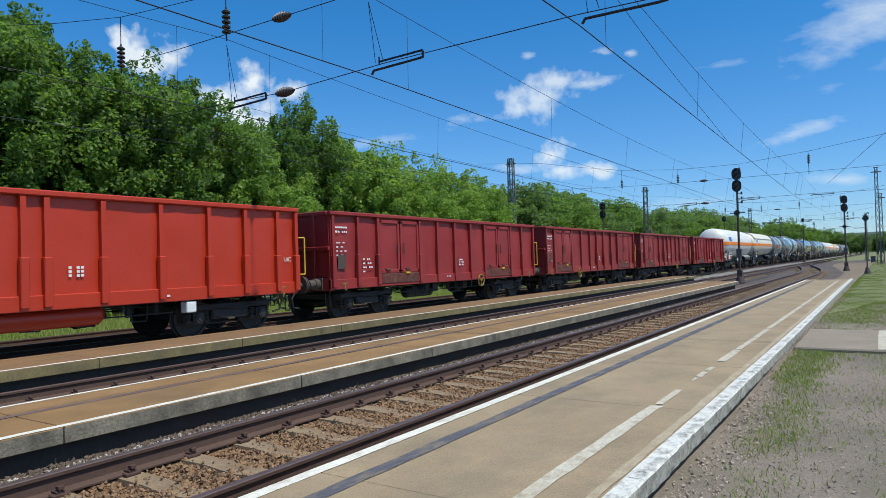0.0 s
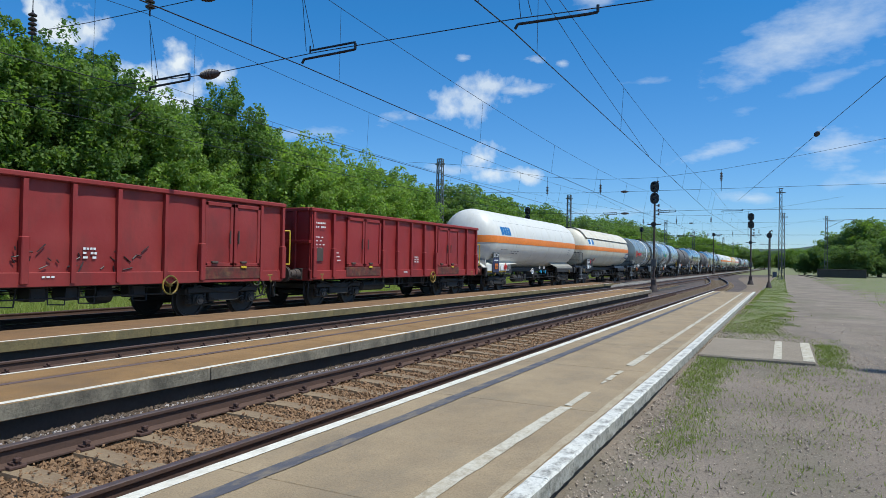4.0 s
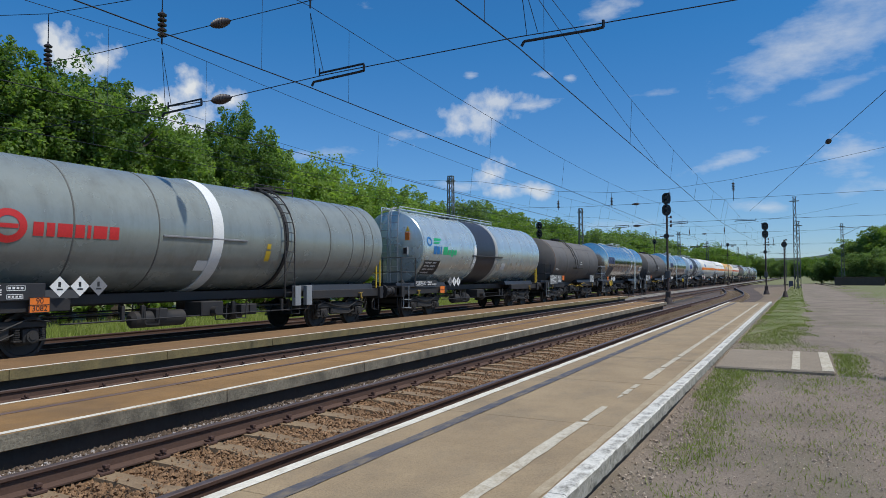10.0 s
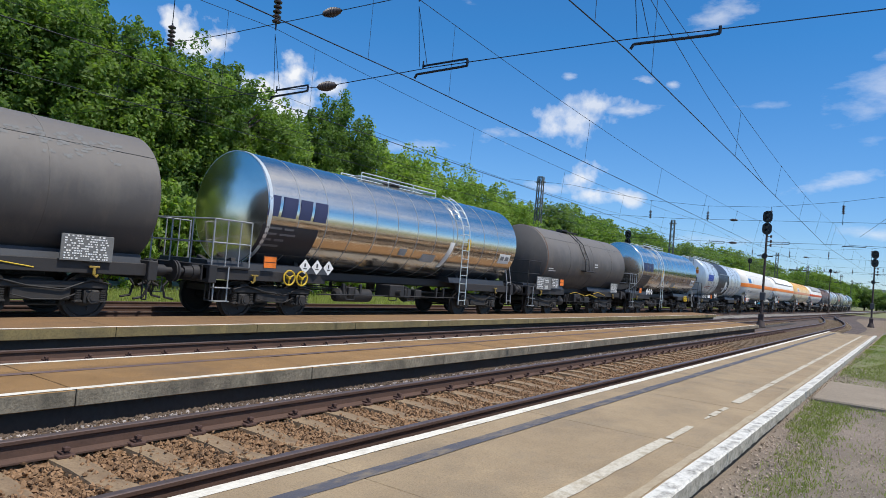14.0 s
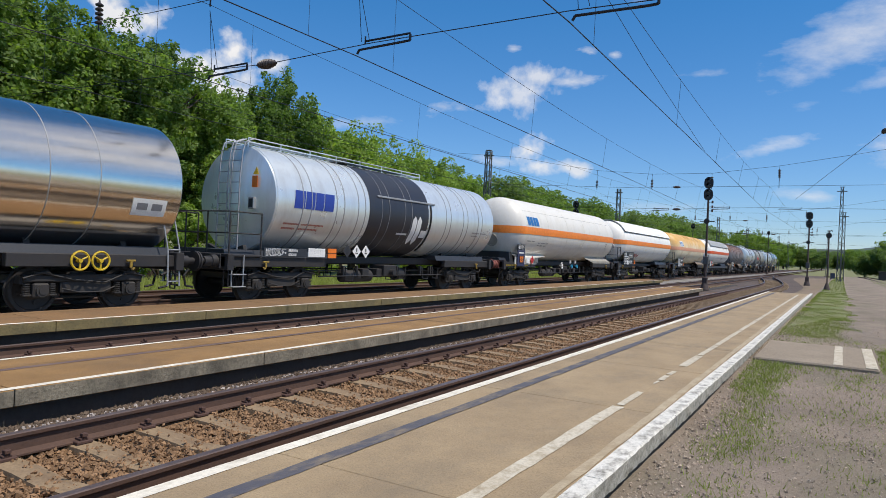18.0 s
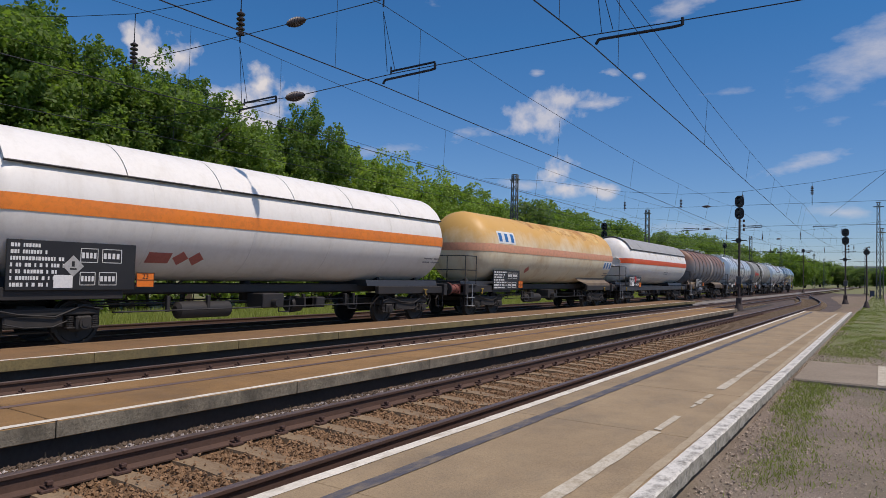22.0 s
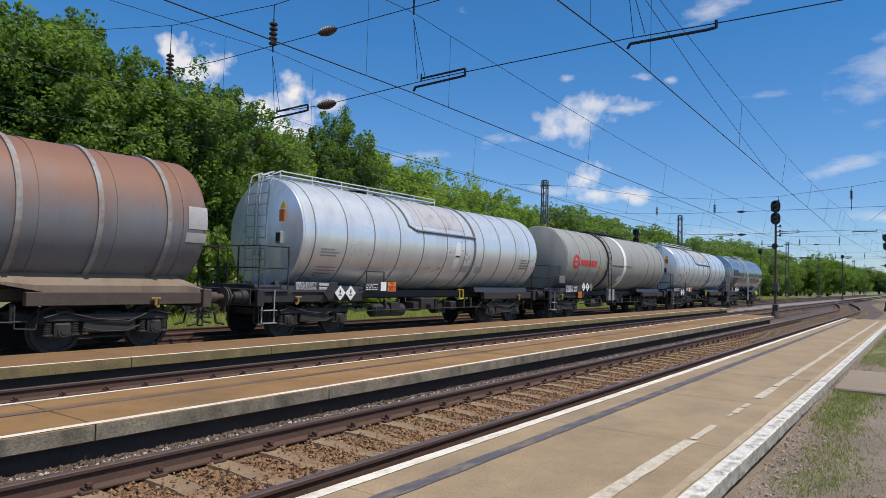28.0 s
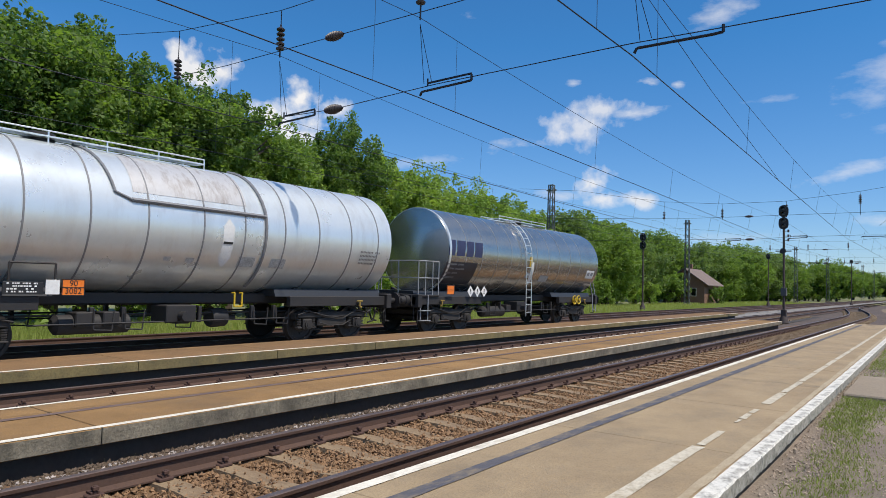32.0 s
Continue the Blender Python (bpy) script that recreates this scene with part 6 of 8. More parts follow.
            mark(w, 1.42, 2.68, "company_plate", "white", [(a + 0.15, a + 1.75, 2.88, 3.3)])
            mark(w, 1.42, 2.68, "company_mark", "blue", [(a + 0.2, a + 0.75, 2.92, 3.25), (a + 1.15, a + 1.7, 2.92, 3.25)], "company mark shown as plain colour blocks", 0.014)
            mark(w, 1.42, 2.68, "company_plate", "navy_mark", [(F + 15.3, F + 16.5, 1.97, 2.42)], "dark framed company plate")
            mark(w, 1.42, 2.68, "company_mark", "white", [(F + 15.4, F + 15.62, 2.02, 2.37), (F + 15.78, F + 16.0, 2.05, 2.34), (F + 16.15, F + 16.4, 2.05, 2.34)], "company mark shown as plain colour blocks", 0.014)
            tank_bars(w, 1.42, 2.68, F + 14.2, 1.98, [[0.5, 0.3], [0.4]], M["grey_mark"], seed, h=0.05)
        else:
            z0, z1 = (1.10, 2.0) if i == 15 else (1.09, 1.72)
            bar_board(w, 1.26, F + 2.1 + 0.3 * (i == 17), F + 4.5 + 0.3 * (i == 17), z0, z1, seed)
            hazard_plate(w, 1.266, F + 4.5 if i == 17 else F + 4.72, 1.22 if i == 17 else 1.3, "23", "")
            diamond(w, 1.262, F + 3.25 if i == 15 else F + 3.6, 1.55, 0.2, M["board_pale"] if i == 15 else M["red"], "faded danger label" if i == 15 else "red flammable-gas label")
            part("paper_plate", Geo().box(1.261, 1.268, F + 2.9, F + 3.25, 1.14, 1.38, 0.003), M["white"], w, "white plate")
        if i == 15:
            mark(w, 1.42, 2.68, "red_mark", "red_faded", [(F + 4.85, F + 5.4, 1.66, 1.88)], "faded red mark")
            for k in range(2):
                g = Geo()
                v = [(1.42 * math.cos(math.asin((zz - 2.68) / 1.42)) + 0.01, F + yy, zz) for yy, zz in ((5.45 + 0.4 * k, 1.77), (5.65 + 0.4 * k, 1.62), (5.85 + 0.4 * k, 1.77), (5.65 + 0.4 * k, 1.92))]
                part("danger_label", g.add(v, [(0, 1, 2, 3)]), M["red_faded"], w, "faded red diamond")
        tank_bars(w, 1.42, 2.68, F + (14.7 if i != 17 else 10.0), 2.1, [[0.5, 0.3], [0.4, 0.5]], M["grey_mark"], seed, h=0.05)
        if i == 17:
            g = Geo()
            r = random.Random(4)
            for _ in range(26):
                y = r.uniform(a + 3, L / 2 - 2)
                curve_patch(g, 1.42, 2.68, y, y + r.uniform(0.02, 0.06), 3.25 - r.uniform(0.05, 0.3), 3.35, 0, 0.004)
            tagged(part("rust_streaks", g, M["streak"], w, "yellowish rust streaks under the sunshield"), kind="stuff")
        manway(w, a, 0.8, 1.42, 2.68, body, 0.55 if i == 17 else 0.4, -0.12 if i == 17 else -0.42, 0.28 if i == 17 else 0.34, 0.08 if i == 17 else 0.06)
    # yellowed gas tank with rust
    i = 16
    L = L_of(i)
    F = -L / 2
    w = place(i, tank_wagon("gas_tank_wagon", "yellowed gas tank wagon with rust along its top", L, 1.42, 2.66, "tank_yellow", 2.35, L - 1.25, 0.85, 33, stripe=("stripe_faded", 2.50, 2.80), skirt="skirt_stained", buf="buffer_red", front_skirt=False))
    for ya, yb, za, zb in ((2.83, 4.3, 2.84, 3.32), (14.81, 16.0, 2.03, 2.46)):
        mark(w, 1.42, 2.66, "company_plate", "white", [(F + ya, F + yb, za, zb)], "white framed plate")
        d, h = yb - ya, zb - za
        mark(w, 1.42, 2.66, "company_mark", "blue", [(F + ya + d * q, F + ya + d * (q + 0.17), za + h * 0.15, zb - h * 0.15) for q in (0.06, 0.4, 0.74)], "company mark shown as plain colour blocks", 0.014)
    g = Geo()
    ys, v = np.linspace(F + 5.4, L / 2 - 1.5, 90), []
    for k, y in enumerate(ys):
        u = k / 89
        low = 48 - 16 * u + 9 * noise.noise((y * 1.7, 3.0, 1.0)) + 7 * noise.noise((y * 7.0, 1.0, 2.0))
        low = 83 - (83 - low) * min(1.0, 9 * u, 9 * (1 - u))
        for q in range(7):
            a_ = radians(low + (84 - low) * q / 6)
            v.append((1.424 * math.cos(a_), y, 2.66 + 1.424 * math.sin(a_)))
    g.add(v, [(k * 7 + q, (k + 1) * 7 + q, (k + 1) * 7 + q + 1, k * 7 + q + 1) for k in range(89) for q in range(6)])
    part("rust_patch", g, M["rust_patch"], w, "long rust patch along the top")
    tank_bars(w, 1.42, 2.66, F + 15.3, 1.86, [[0.6], [0.7, 0.3]], M["grey_mark"], 33)
    bar_board(w, 1.26, F + 2.75, F + 5.0, 1.01, 1.79, 33)
    hazard_plate(w, 1.266, F + 5.06, 1.22, "23", "1965")
    g = Geo()
    for k, (ya, c) in enumerate(((5.82, 0),)):
        v = [(1.42 * math.cos(math.asin((zz - 2.66) / 1.42)) + 0.01, F + yy, zz) for yy, zz in ((ya - 0.2, 1.84), (ya, 1.68), (ya + 0.2, 1.84), (ya, 2.0))]
        g.add(v, [(0, 1, 2, 3)])
    part("danger_label", g, M["red_faded"], w, "faded red diamond")
    # grey chemical tanks with a red mark and a pale ring
    for i, seed, white, lad in ((7, 13, 7.9, 10.4), (20, 37, 8.8, 6.55)):
        L = L_of(i)
        F = -L / 2
        seams = (3.3, 4.45, 5.6, 12.38, 13.54, 14.71) if i == 20 else (4.2, 6.2, 12.4, 13.55, 14.2, 14.7)
        w = place(i, tank_wagon("tank_wagon", "pale grey riveted tank wagon with a white ring and red mark" if i == 20 else "bluish grey tank wagon with a white ring and red mark", L, 1.42, 2.64, "tank_grey" if i == 20 else "tank_grey_blue", 2.0, L - (1.2 if i == 20 else 0.85), 0.27, seed, dished=True, rings=[(q, 0.03, 0.008, "seam_dark") for q in (2.04, *seams)] + [(white, 0.34, 0.03, "white"), (lad, 0.10, 0.05, "steel_dark"), (lad + 0.35, 0.05, 0.02, "tank_grey")]))
        if i == 7:
            rear_gate(w, L)
        ring_mark(w, 1.42, 2.64, F + 2.95, 2.52, 0.2, 0.34, "red")
        part("bar", Geo().box(1.39, 1.445, F + white - 1.6, F + white + 1.0, 2.48, 2.53, 0.01), M["grey_mark"], w, "long handrail on the shell")
        g = Geo()
        for k, wd in enumerate((0.2, 0.16, 0.3, 0.2, 0.08, 0.3, 0.22)):
            y = F + 3.4 + sum((0.2, 0.16, 0.3, 0.2, 0.08, 0.3, 0.22)[:k]) + 0.055 * k
            curve_patch(g, 1.42, 2.64, y, y + wd, 2.36, 2.62)
        part("company_mark", g, M["red"], w, "red company mark shown as plain blocks")
        top_walkway(w, 1.42, 2.64, F + lad - 0.2, F + lad + 5.0 if i == 20 else F + lad + 1.4, True, "steel_dark")
        ladder(w, 1.42, 2.64, F + lad, M["steel_dark"])
        mark(w, 1.42, 2.64, "data_label", "white", [(F + white - 0.5, F + white + 0.05, 1.74, 1.98)], "pale label")
        mark(w, 1.42, 2.64, "warning_sign", "yellow", [(F + lad - 0.75, F + lad - 0.6, 2.32, 2.46), (F + lad - 0.76, F + lad - 0.58, 2.0, 2.28)], "yellow warning sign")
        bar_board(w, 1.28, F + 2.14, F + 3.74, 1.15, 1.47, seed, "board_dark")
        part("document_box", Geo().box(1.0, 1.28, F + 1.55, F + 2.1, 1.55, 1.85, 0.015), M["board_grey"], w, "grey box beside the front end")
        hazard_plate(w, 1.29, F + 3.62, 1.06, "90", "3082")
        for yy, mt in ((4.0, "white"), (4.42, "white"), (4.82, "grey_mark")):
            diamond(w, 1.3, F + yy, 1.4, 0.2, M[mt], "white danger label" if mt == "white" else "faded grey danger label")
        tank_bars(w, 1.42, 2.64, F + 13.6, 1.9, [[0.4, 0.3], [0.3]], M["grey_mark"], seed, h=0.05)
        for k in range(2):
            part("support", Geo().box(1.1, 1.24, F + lad + 0.6 + 0.5 * k, F + lad + 0.85 + 0.5 * k, 0.75, 1.32, 0.01), M["alu_dull"], w, "grey upright support")
    # aluminium clad tank with a dark band, green and blue marks
    i = 8
    L = L_of(i)
    F = -L / 2
    w = place(i, tank_wagon("tank_wagon", "bluish aluminium tank wagon with a dark band and green mark", L, 1.44, 2.69, "alu_blue", 2.0, L - 0.85, 0.18, 14, dished=True, rings=[(2.06, 0.05, 0.012, "alu_blue"), (10.6, 0.02, 0.006, "alu_dull"), (12.2, 0.02, 0.006, "alu_dull"), (13.8, 0.02, 0.006, "alu_dull"), (6.55, 0.3, 0.016, "alu_blue"), (8.9, 0.3, 0.016, "shield_grey")], bands=[(6.75, 8.75, "navy")], platform_end=True))
    rear_gate(w, L)
    mark(w, 1.44, 2.69, "company_mark", "blue", [(F + 2.75, F + 2.98, 2.45, 2.76), (F + 3.02, F + 3.26, 2.45, 2.76), (F + 3.32, F + 3.42, 2.45, 2.76)], "blue company mark shown as plain blocks", slant=0.04)
    mark(w, 1.44, 2.69, "company_mark", "green", [(F + 3.56, F + 3.92, 2.45, 2.76), (F + 3.98, F + 4.18, 2.45, 2.66), (F + 4.24, F + 4.44, 2.38, 2.66), (F + 4.5, F + 4.72, 2.45, 2.66)], "green company mark shown as plain blocks", slant=0.04)
    mark(w, 1.44, 2.69, "company_mark", "green", [(F + 2.8, F + 3.35, 2.98, 3.08), (F + 2.75, F + 3.2, 2.86, 2.94)], "green swoosh shown as plain strips", slant=0.1)
    ring_mark(w, 1.44, 2.69, F + 2.45, 2.93, 0.13, 0.2, "blue", False)
    mark(w, 1.44, 2.69, "data_field", "black", [(F + 2.18, F + 3.43, 1.67, 2.2)], "dark field of small lettering", 0.006)
    tank_bars(w, 1.445, 2.69, F + 2.28, 2.14, [[0.5, 0.3], [0.4, 0.4], [0.3, 0.5], [0.6]], M["white"], 14, 0.125, 0.06)
    part("bar", Geo().box(1.41, 1.47, F + 6.3, F + 9.6, 2.44, 2.50, 0.01), M["steel_dark"], w, "dark handrail across the band")
    mark(w, 1.44, 2.69, "data_label", "white", [(F + 9.7, F + 10.2, 1.9, 2.2)], "pale label")
    hexagon(w, 1.455, 2.69, F + 6.55, 1.85, 2.95, 0.12, "white", "tall white panel")
    top_walkway(w, 1.44, 2.69, F + 1.9, F + 10.6)
    end_ladder(w, 1.44, 2.69, F + 1.7)
    end_signs(w, 1.44, 2.69, F + 2.0)
    hazard_plate(w, 1.28, F + 3.74, 1.06)
    bar_board(w, 1.27, F + 1.6, F + 3.35, 1.22, 1.42, 14, "board_dark")
    for yy, mt in ((4.4, "grey_mark"), (4.77, "white"), (5.14, "white")):
        diamond(w, 1.3, F + yy, 1.36, 0.2, M[mt], "white danger label" if mt == "white" else "faded grey danger label")
    # short sooty tanks
    for i, seed in ((9, 15), (11, 17)):
        L = L_of(i)
        F = -L / 2
        w = place(i, tank_wagon("tank_wagon", "short sooty dark tank wagon with a ladder at its middle", L, 1.38, 2.46, "tank_black", 2.0, L - 0.75, 0.32, seed, dished=True, rings=[(2.06, 0.07, 0.012, "rusty_rim"), (4.4, 0.03, 0.005, "tank_black"), (7.0, 0.03, 0.005, "tank_black"), (9.4, 0.03, 0.005, "tank_black")], platform_end=True))
        g = Geo()
        for d in (-0.22, 0.22):
            g.path([(1.5, F + 6.05 + d, 2.1), (1.48, F + 5.95 + d, 2.6), (1.15, F + 5.85 + d, 3.35), (0.55, F + 5.8 + d, 3.85)], 0.02, 6)
        for k in range(7):
            q = k / 6
            x, z = np.interp(q, [0, 0.3, 0.75, 1], [1.5, 1.48, 1.15, 0.55]), np.interp(q, [0, 0.3, 0.75, 1], [2.15, 2.6, 3.35, 3.85])
            g.rod((x, F + 5.8 + 0.25 * (1 - q) - 0.22, z), (x, F + 5.8 + 0.25 * (1 - q) + 0.22, z), 0.014, 5)
        g.box(1.36, 1.62, F + 5.65, F + 6.9, 2.06, 2.11, 0.008)
        part("ladder", g, M["steel_dark"], w, "dark ladder with a step below it")
        top_walkway(w, 1.38, 2.46, F + 5.2, F + 7.0, False, "steel_dark")
        bar_board(w, 1.28, F + 1.4, F + 2.75, 1.11, 1.65, seed, "board_grey")
        board(w, 1.28, F + 2.78, F + 3.5, 1.2, 1.62, seed + 1, "board_grey", 3)
        hazard_plate(w, 1.29, F + 3.77, 1.47)
        board(w, 1.28, F + 9.74, F + 10.72, 1.15, 1.64, seed + 2, "board_grey", 5)
        for k, (ya, z) in enumerate(((-1.1, 1.0), (0.6, 0.92), (1.6, 1.05))):
            part("pipe", Geo().path([(1.2, ya, z), (1.22, ya + 0.6, z + 0.08), (1.2, ya + 1.6, z - 0.06)], 0.014, 6), M["yellow"], w, "yellow pipe")
        g, r = Geo(), random.Random(seed)
        for _ in range(70):
            y, z = F + r.uniform(8.6, L - 1.6), r.choice((3.42, 3.36, 3.3, 3.22, 3.05)) + r.uniform(-0.05, 0.05)
            curve_patch(g, 1.38, 2.46, y, y + r.uniform(0.03, 0.16), z, z + r.uniform(0.02, 0.06), r.uniform(-0.04, 0.04), 0.004)
        tagged(part("peeled_paint", g, M["board_grey"], w, "pale patches where the paint has peeled"), kind="stuff")
        part("side_rail", Geo().rod((1.38 * math.cos(0.68), F + 2.1, 2.46 + 1.38 * math.sin(0.68)), (1.38 * math.cos(0.68), L / 2 - 0.8, 2.46 + 1.38 * math.sin(0.68)), 0.008, 5), M["black"], w)
        tank_bars(w, 1.38, 2.46, F + 7.2, 2.48, [[0.35], [0.4]], M["white"], seed, h=0.05)
        mark(w, 1.38, 2.46, "scrawl", "white", [(F + 2.3, F + 2.75, 2.02, 2.06), (F + 2.35, F + 3.0, 1.94, 1.97)], "pale scratched marks", 0.006, 0.06)
    # polished steel tanks
    for i, seed in ((10, 16), (12, 18), (22, 39)):
        L = L_of(i)
        F = -L / 2
        lad = {10: 10.45, 12: 5.45, 22: 7.0}[i]
        skin = "chrome_dull" if i == 22 else "chrome"
        rg = [(2.06, 0.10, 0.012, "alu")] + [(2.0 + 0.98 * k, 0.016, 0.005, "alu_dull") for k in range(1, int((L - 3.0) / 0.98))]
        w = place(i, tank_wagon("tank_wagon", "dull stainless tank wagon with a dark blue mark" if i == 22 else "mirror-bright steel-clad tank wagon with a dark blue mark", L, 1.43, 2.66, skin, 2.0, L - 0.85, 0.15, seed, dished=True, rings=rg, rails="alu_dull"))
        slanted_logo(w, 1.43, 2.66, F + 1.95, 2.5, 3.0, "navy_mark", (0.34, 0.46, 0.4, 0.44), 0.1, 0.08)
        mark(w, 1.43, 2.66, "data_field", "navy", [(F + 1.9, F + 3.7, 1.6, 2.3)], "dark field of small lettering", 0.006)
        tank_bars(w, 1.436, 2.66, F + 2.0, 2.25, [[0.5, 0.3], [0.4, 0.5], [0.3, 0.3], [0.6]], M["grey_mark"], seed, 0.14, 0.06)
        mark(w, 1.43, 2.66, "data_label", "white", [(L / 2 - 2.0, L / 2 - 1.2, 2.0, 2.35)], "pale label")
        mark(w, 1.43, 2.66, "data_label", "grey_mark", [(L / 2 - 1.9, L / 2 - 1.65, 2.12, 2.26), (L / 2 - 1.55, L / 2 - 1.3, 2.12, 2.26)], "", 0.012)
        yp = F + (6.3 if i == 12 else lad - 0.85 if i == 10 else lad + 0.75)
        mark(w, 1.43, 2.66, "white_panel", "white", [(yp - 0.12, yp + 0.12, 1.65, 2.5)], "tall slanting white panel", slant=-0.25 if i != 10 else 0.25)
        mark(w, 1.43, 2.66, "data_label", "board_pale", [(F + 7.2, F + 7.55, 1.9, 2.1), (F + 8.4, F + 9.1, 1.78, 2.02)], "small pale labels")
        mark(w, 1.43, 2.66, "warning_sign", "yellow", [(F + lad + 0.3, F + lad + 0.48, 2.3, 2.7)], "yellow warning sign")
        ladder(w, 1.43, 2.66, F + lad, M["alu"], bottom=0.45)
        w0 = {10: 6.2, 12: 4.9, 22: 6.6}[i]
        top_walkway(w, 1.43, 2.66, F + w0, F + w0 + 3.8)
        part("rear_steps", Geo().path([(1.1, L / 2 - 1.1, 2.1), (1.22, L / 2 - 1.0, 1.3), (1.26, L / 2 - 1.0, 0.5)], 0.02, 6).path([(1.1, L / 2 - 0.8, 2.1), (1.22, L / 2 - 0.7, 1.3), (1.26, L / 2 - 0.7, 0.5)], 0.02, 6).rod((1.22, L / 2 - 1.0, 1.3), (1.22, L / 2 - 0.7, 1.3), 0.015).rod((1.25, L / 2 - 1.0, 0.6), (1.25, L / 2 - 0.7, 0.6), 0.015), M["alu_dull"], w, "bent grab rails at the rear")
        hazard_plate(w, 1.28, F + 2.3, 1.39)
        for yy, mt in ((3.43, "white"), (3.85, "white"), (4.27, "white")):
            diamond(w, 1.3, F + yy, 1.35, 0.19, M[mt], "white danger label")
        for k in range(2):
            handwheel(w, 1.29, F + (2.95 if i == 10 else L - 3.0) + 0.42 * k, 1.04, 0.18, M["yellow"], "yellow handwheel")
    # aluminium tank with a black band
    i = 13
    L = L_of(i)
    F = -L / 2
    rg = [(2.06, 0.05, 0.012, "alu")]
    for q in (3.0, 4.4, 5.4, 10.6, 11.9, 13.1):
        rg += [(q, 0.03, 0.010, "alu_dull"), (q + 0.34, 0.03, 0.010, "alu_dull")]
    w = place(i, tank_wagon("tank_wagon", "silver aluminium tank wagon with a black band and blue mark", L, 1.43, 2.69, "alu", 2.0, L - 0.85, 0.18, 19, dished=True, rings=rg + [(6.6, 0.02, 0.02, "grey_mark"), (7.0, 0.02, 0.02, "grey_mark"), (7.9, 0.02, 0.02, "grey_mark"), (8.3, 0.02, 0.02, "grey_mark")], bands=[(5.95, 9.35, "navy")]))
    slanted_logo(w, 1.43, 2.69, F + 2.65, 2.5, 2.98, "blue_dark", (0.4, 0.36, 0.34, 0.4), 0.03, 0.05)
    for q in (8.5, 8.8):
        hexagon(w, 1.445, 2.69, F + q, 1.7, 2.66, 0.13, "white", "tall white panel on the black band")
    mark(w, 1.445, 2.69, "white_panel", "white", [(F + 7.6, F + 8.2, 2.0, 2.06), (F + 9.0, F + 9.35, 1.95, 2.2)], "white plates on the black band")
    part("drip_rail", Geo().box(1.34, 1.41, F + 6.4, F + 9.8, 3.12, 3.18, 0.01), M["alu_dull"], w, "pale drip rail on the shell")
    part("overflow_pipe", Geo().path([(1.45 * math.cos(radians(q)), F + 9.5, 2.69 + 1.45 * math.sin(radians(q))) for q in range(16, -60, -8)], 0.035, 7), M["black"], w, "dark overflow pipe down the shell")
    top_walkway(w, 1.43, 2.69, F + 1.9, F + 10.2)
    end_ladder(w, 1.43, 2.69, F + 1.7)
    end_signs(w, 1.43, 2.69, F + 2.0)
    hazard_plate(w, 1.29, F + 4.42, 1.32)
    bar_board(w, 1.27, F + 1.8, F + 3.4, 1.2, 1.42, 19, "cradle")
    board(w, 1.28, F + 3.45, F + 4.15, 1.2, 1.44, 20, "white", 2)
    for yy in (5.1, 5.55, 6.0):
        diamond(w, 1.3, F + yy, 1.4, 0.2, M["white" if yy > 5.2 else "board_dark"], "white danger label" if yy > 5.2 else "faded dark danger label")
    tank_bars(w, 1.43, 2.69, F + 2.4, 2.1, [[0.6, 0.9], [0.5, 0.8]], M["red_faded"], 19, h=0.05)
    tank_bars(w, 1.43, 2.69, L / 2 - 2.6, 2.3, [[0.6, 0.5], [0.5]], M["grey_mark"], 19, h=0.05)
    # rust-brown tank with stiffening rings
    i = 18
    L = L_of(i)
    F = -L / 2
    rg = []
    for k in range(9):
        rg += [(1.9 + 1.4 * k, 0.10, 0.045, "strap_grey"), (2.27 + 1.4 * k, 0.09, 0.012, "tank_brown")]
    w = place(i, tank_wagon("tank_wagon", "rust-brown tank wagon with grey stiffening rings", L, 1.42, 2.62, "tank_brown", 1.6, L - 1.0, 0.4, 35, rings=[q for q in rg if q[0] < L - 1.2], skirt="skirt_stained", sole="steel_brown", buf="steel_brown"))
    mark(w, 1.42, 2.62, "pale_panel", "board_pale", [(F + 13.55, F + 14.0, 2.5, 2.97), (F + 13.5, F + 14.0, 2.22, 2.42)], "pale grey panel")
    part("wash_mark", Geo().lathe([(F + 8.05, 1.423), (F + 8.42, 1.423)], 20, 0, 2.62, -60, 62), M["wash"], w, "pale washed streak down from the filling hatch", 60)
    top_walkway(w, 1.42, 2.62, F + 3.0, F + 9.7)
    bar_board(w, 1.26, F + 2.75, F + 5.0, 1.05, 1.7, 35)
    hazard_plate(w, 1.266, F + 5.3, 1.25)
    part("air_tank", Geo().lathe([(F + 4.6, 0.0), (F + 4.65, 0.14), (F + 4.75, 0.19), (F + 6.2, 0.19), (F + 6.3, 0.14), (F + 6.35, 0.0)], 18, 0.85, 0.82), M["tank_brown"], w, "rusty brown air tank")
    # aluminium tanks with many bands
    for i, seed, off in ((19, 36, 0.0), (21, 38, -0.62)):
        L = L_of(i)
        F = -L / 2
        y0 = 2.0 + (off if i == 21 else -0.15)
        rg = [(y0 + 0.06, 0.05, 0.012, "alu")] + [(q + off, 0.03, 0.012, "grey_mark") for q in (2.24, 3.39, 4.49, 5.62, 6.75, 8.0, 9.05, 10.2, 11.3, 12.45, 13.5) if q + off < L - 1.1]
        w = place(i, tank_wagon("tank_wagon", "silver aluminium tank wagon with banded cladding", L, 1.44, 2.66, "alu", y0, L - 0.85, 0.18, seed, dished=True, rings=rg))
        top_walkway(w, 1.44, 2.66, F + 1.9 + off, F + 8.6 + off)
        ya, yb = F + 6.1 + off, F + 9.62 + off

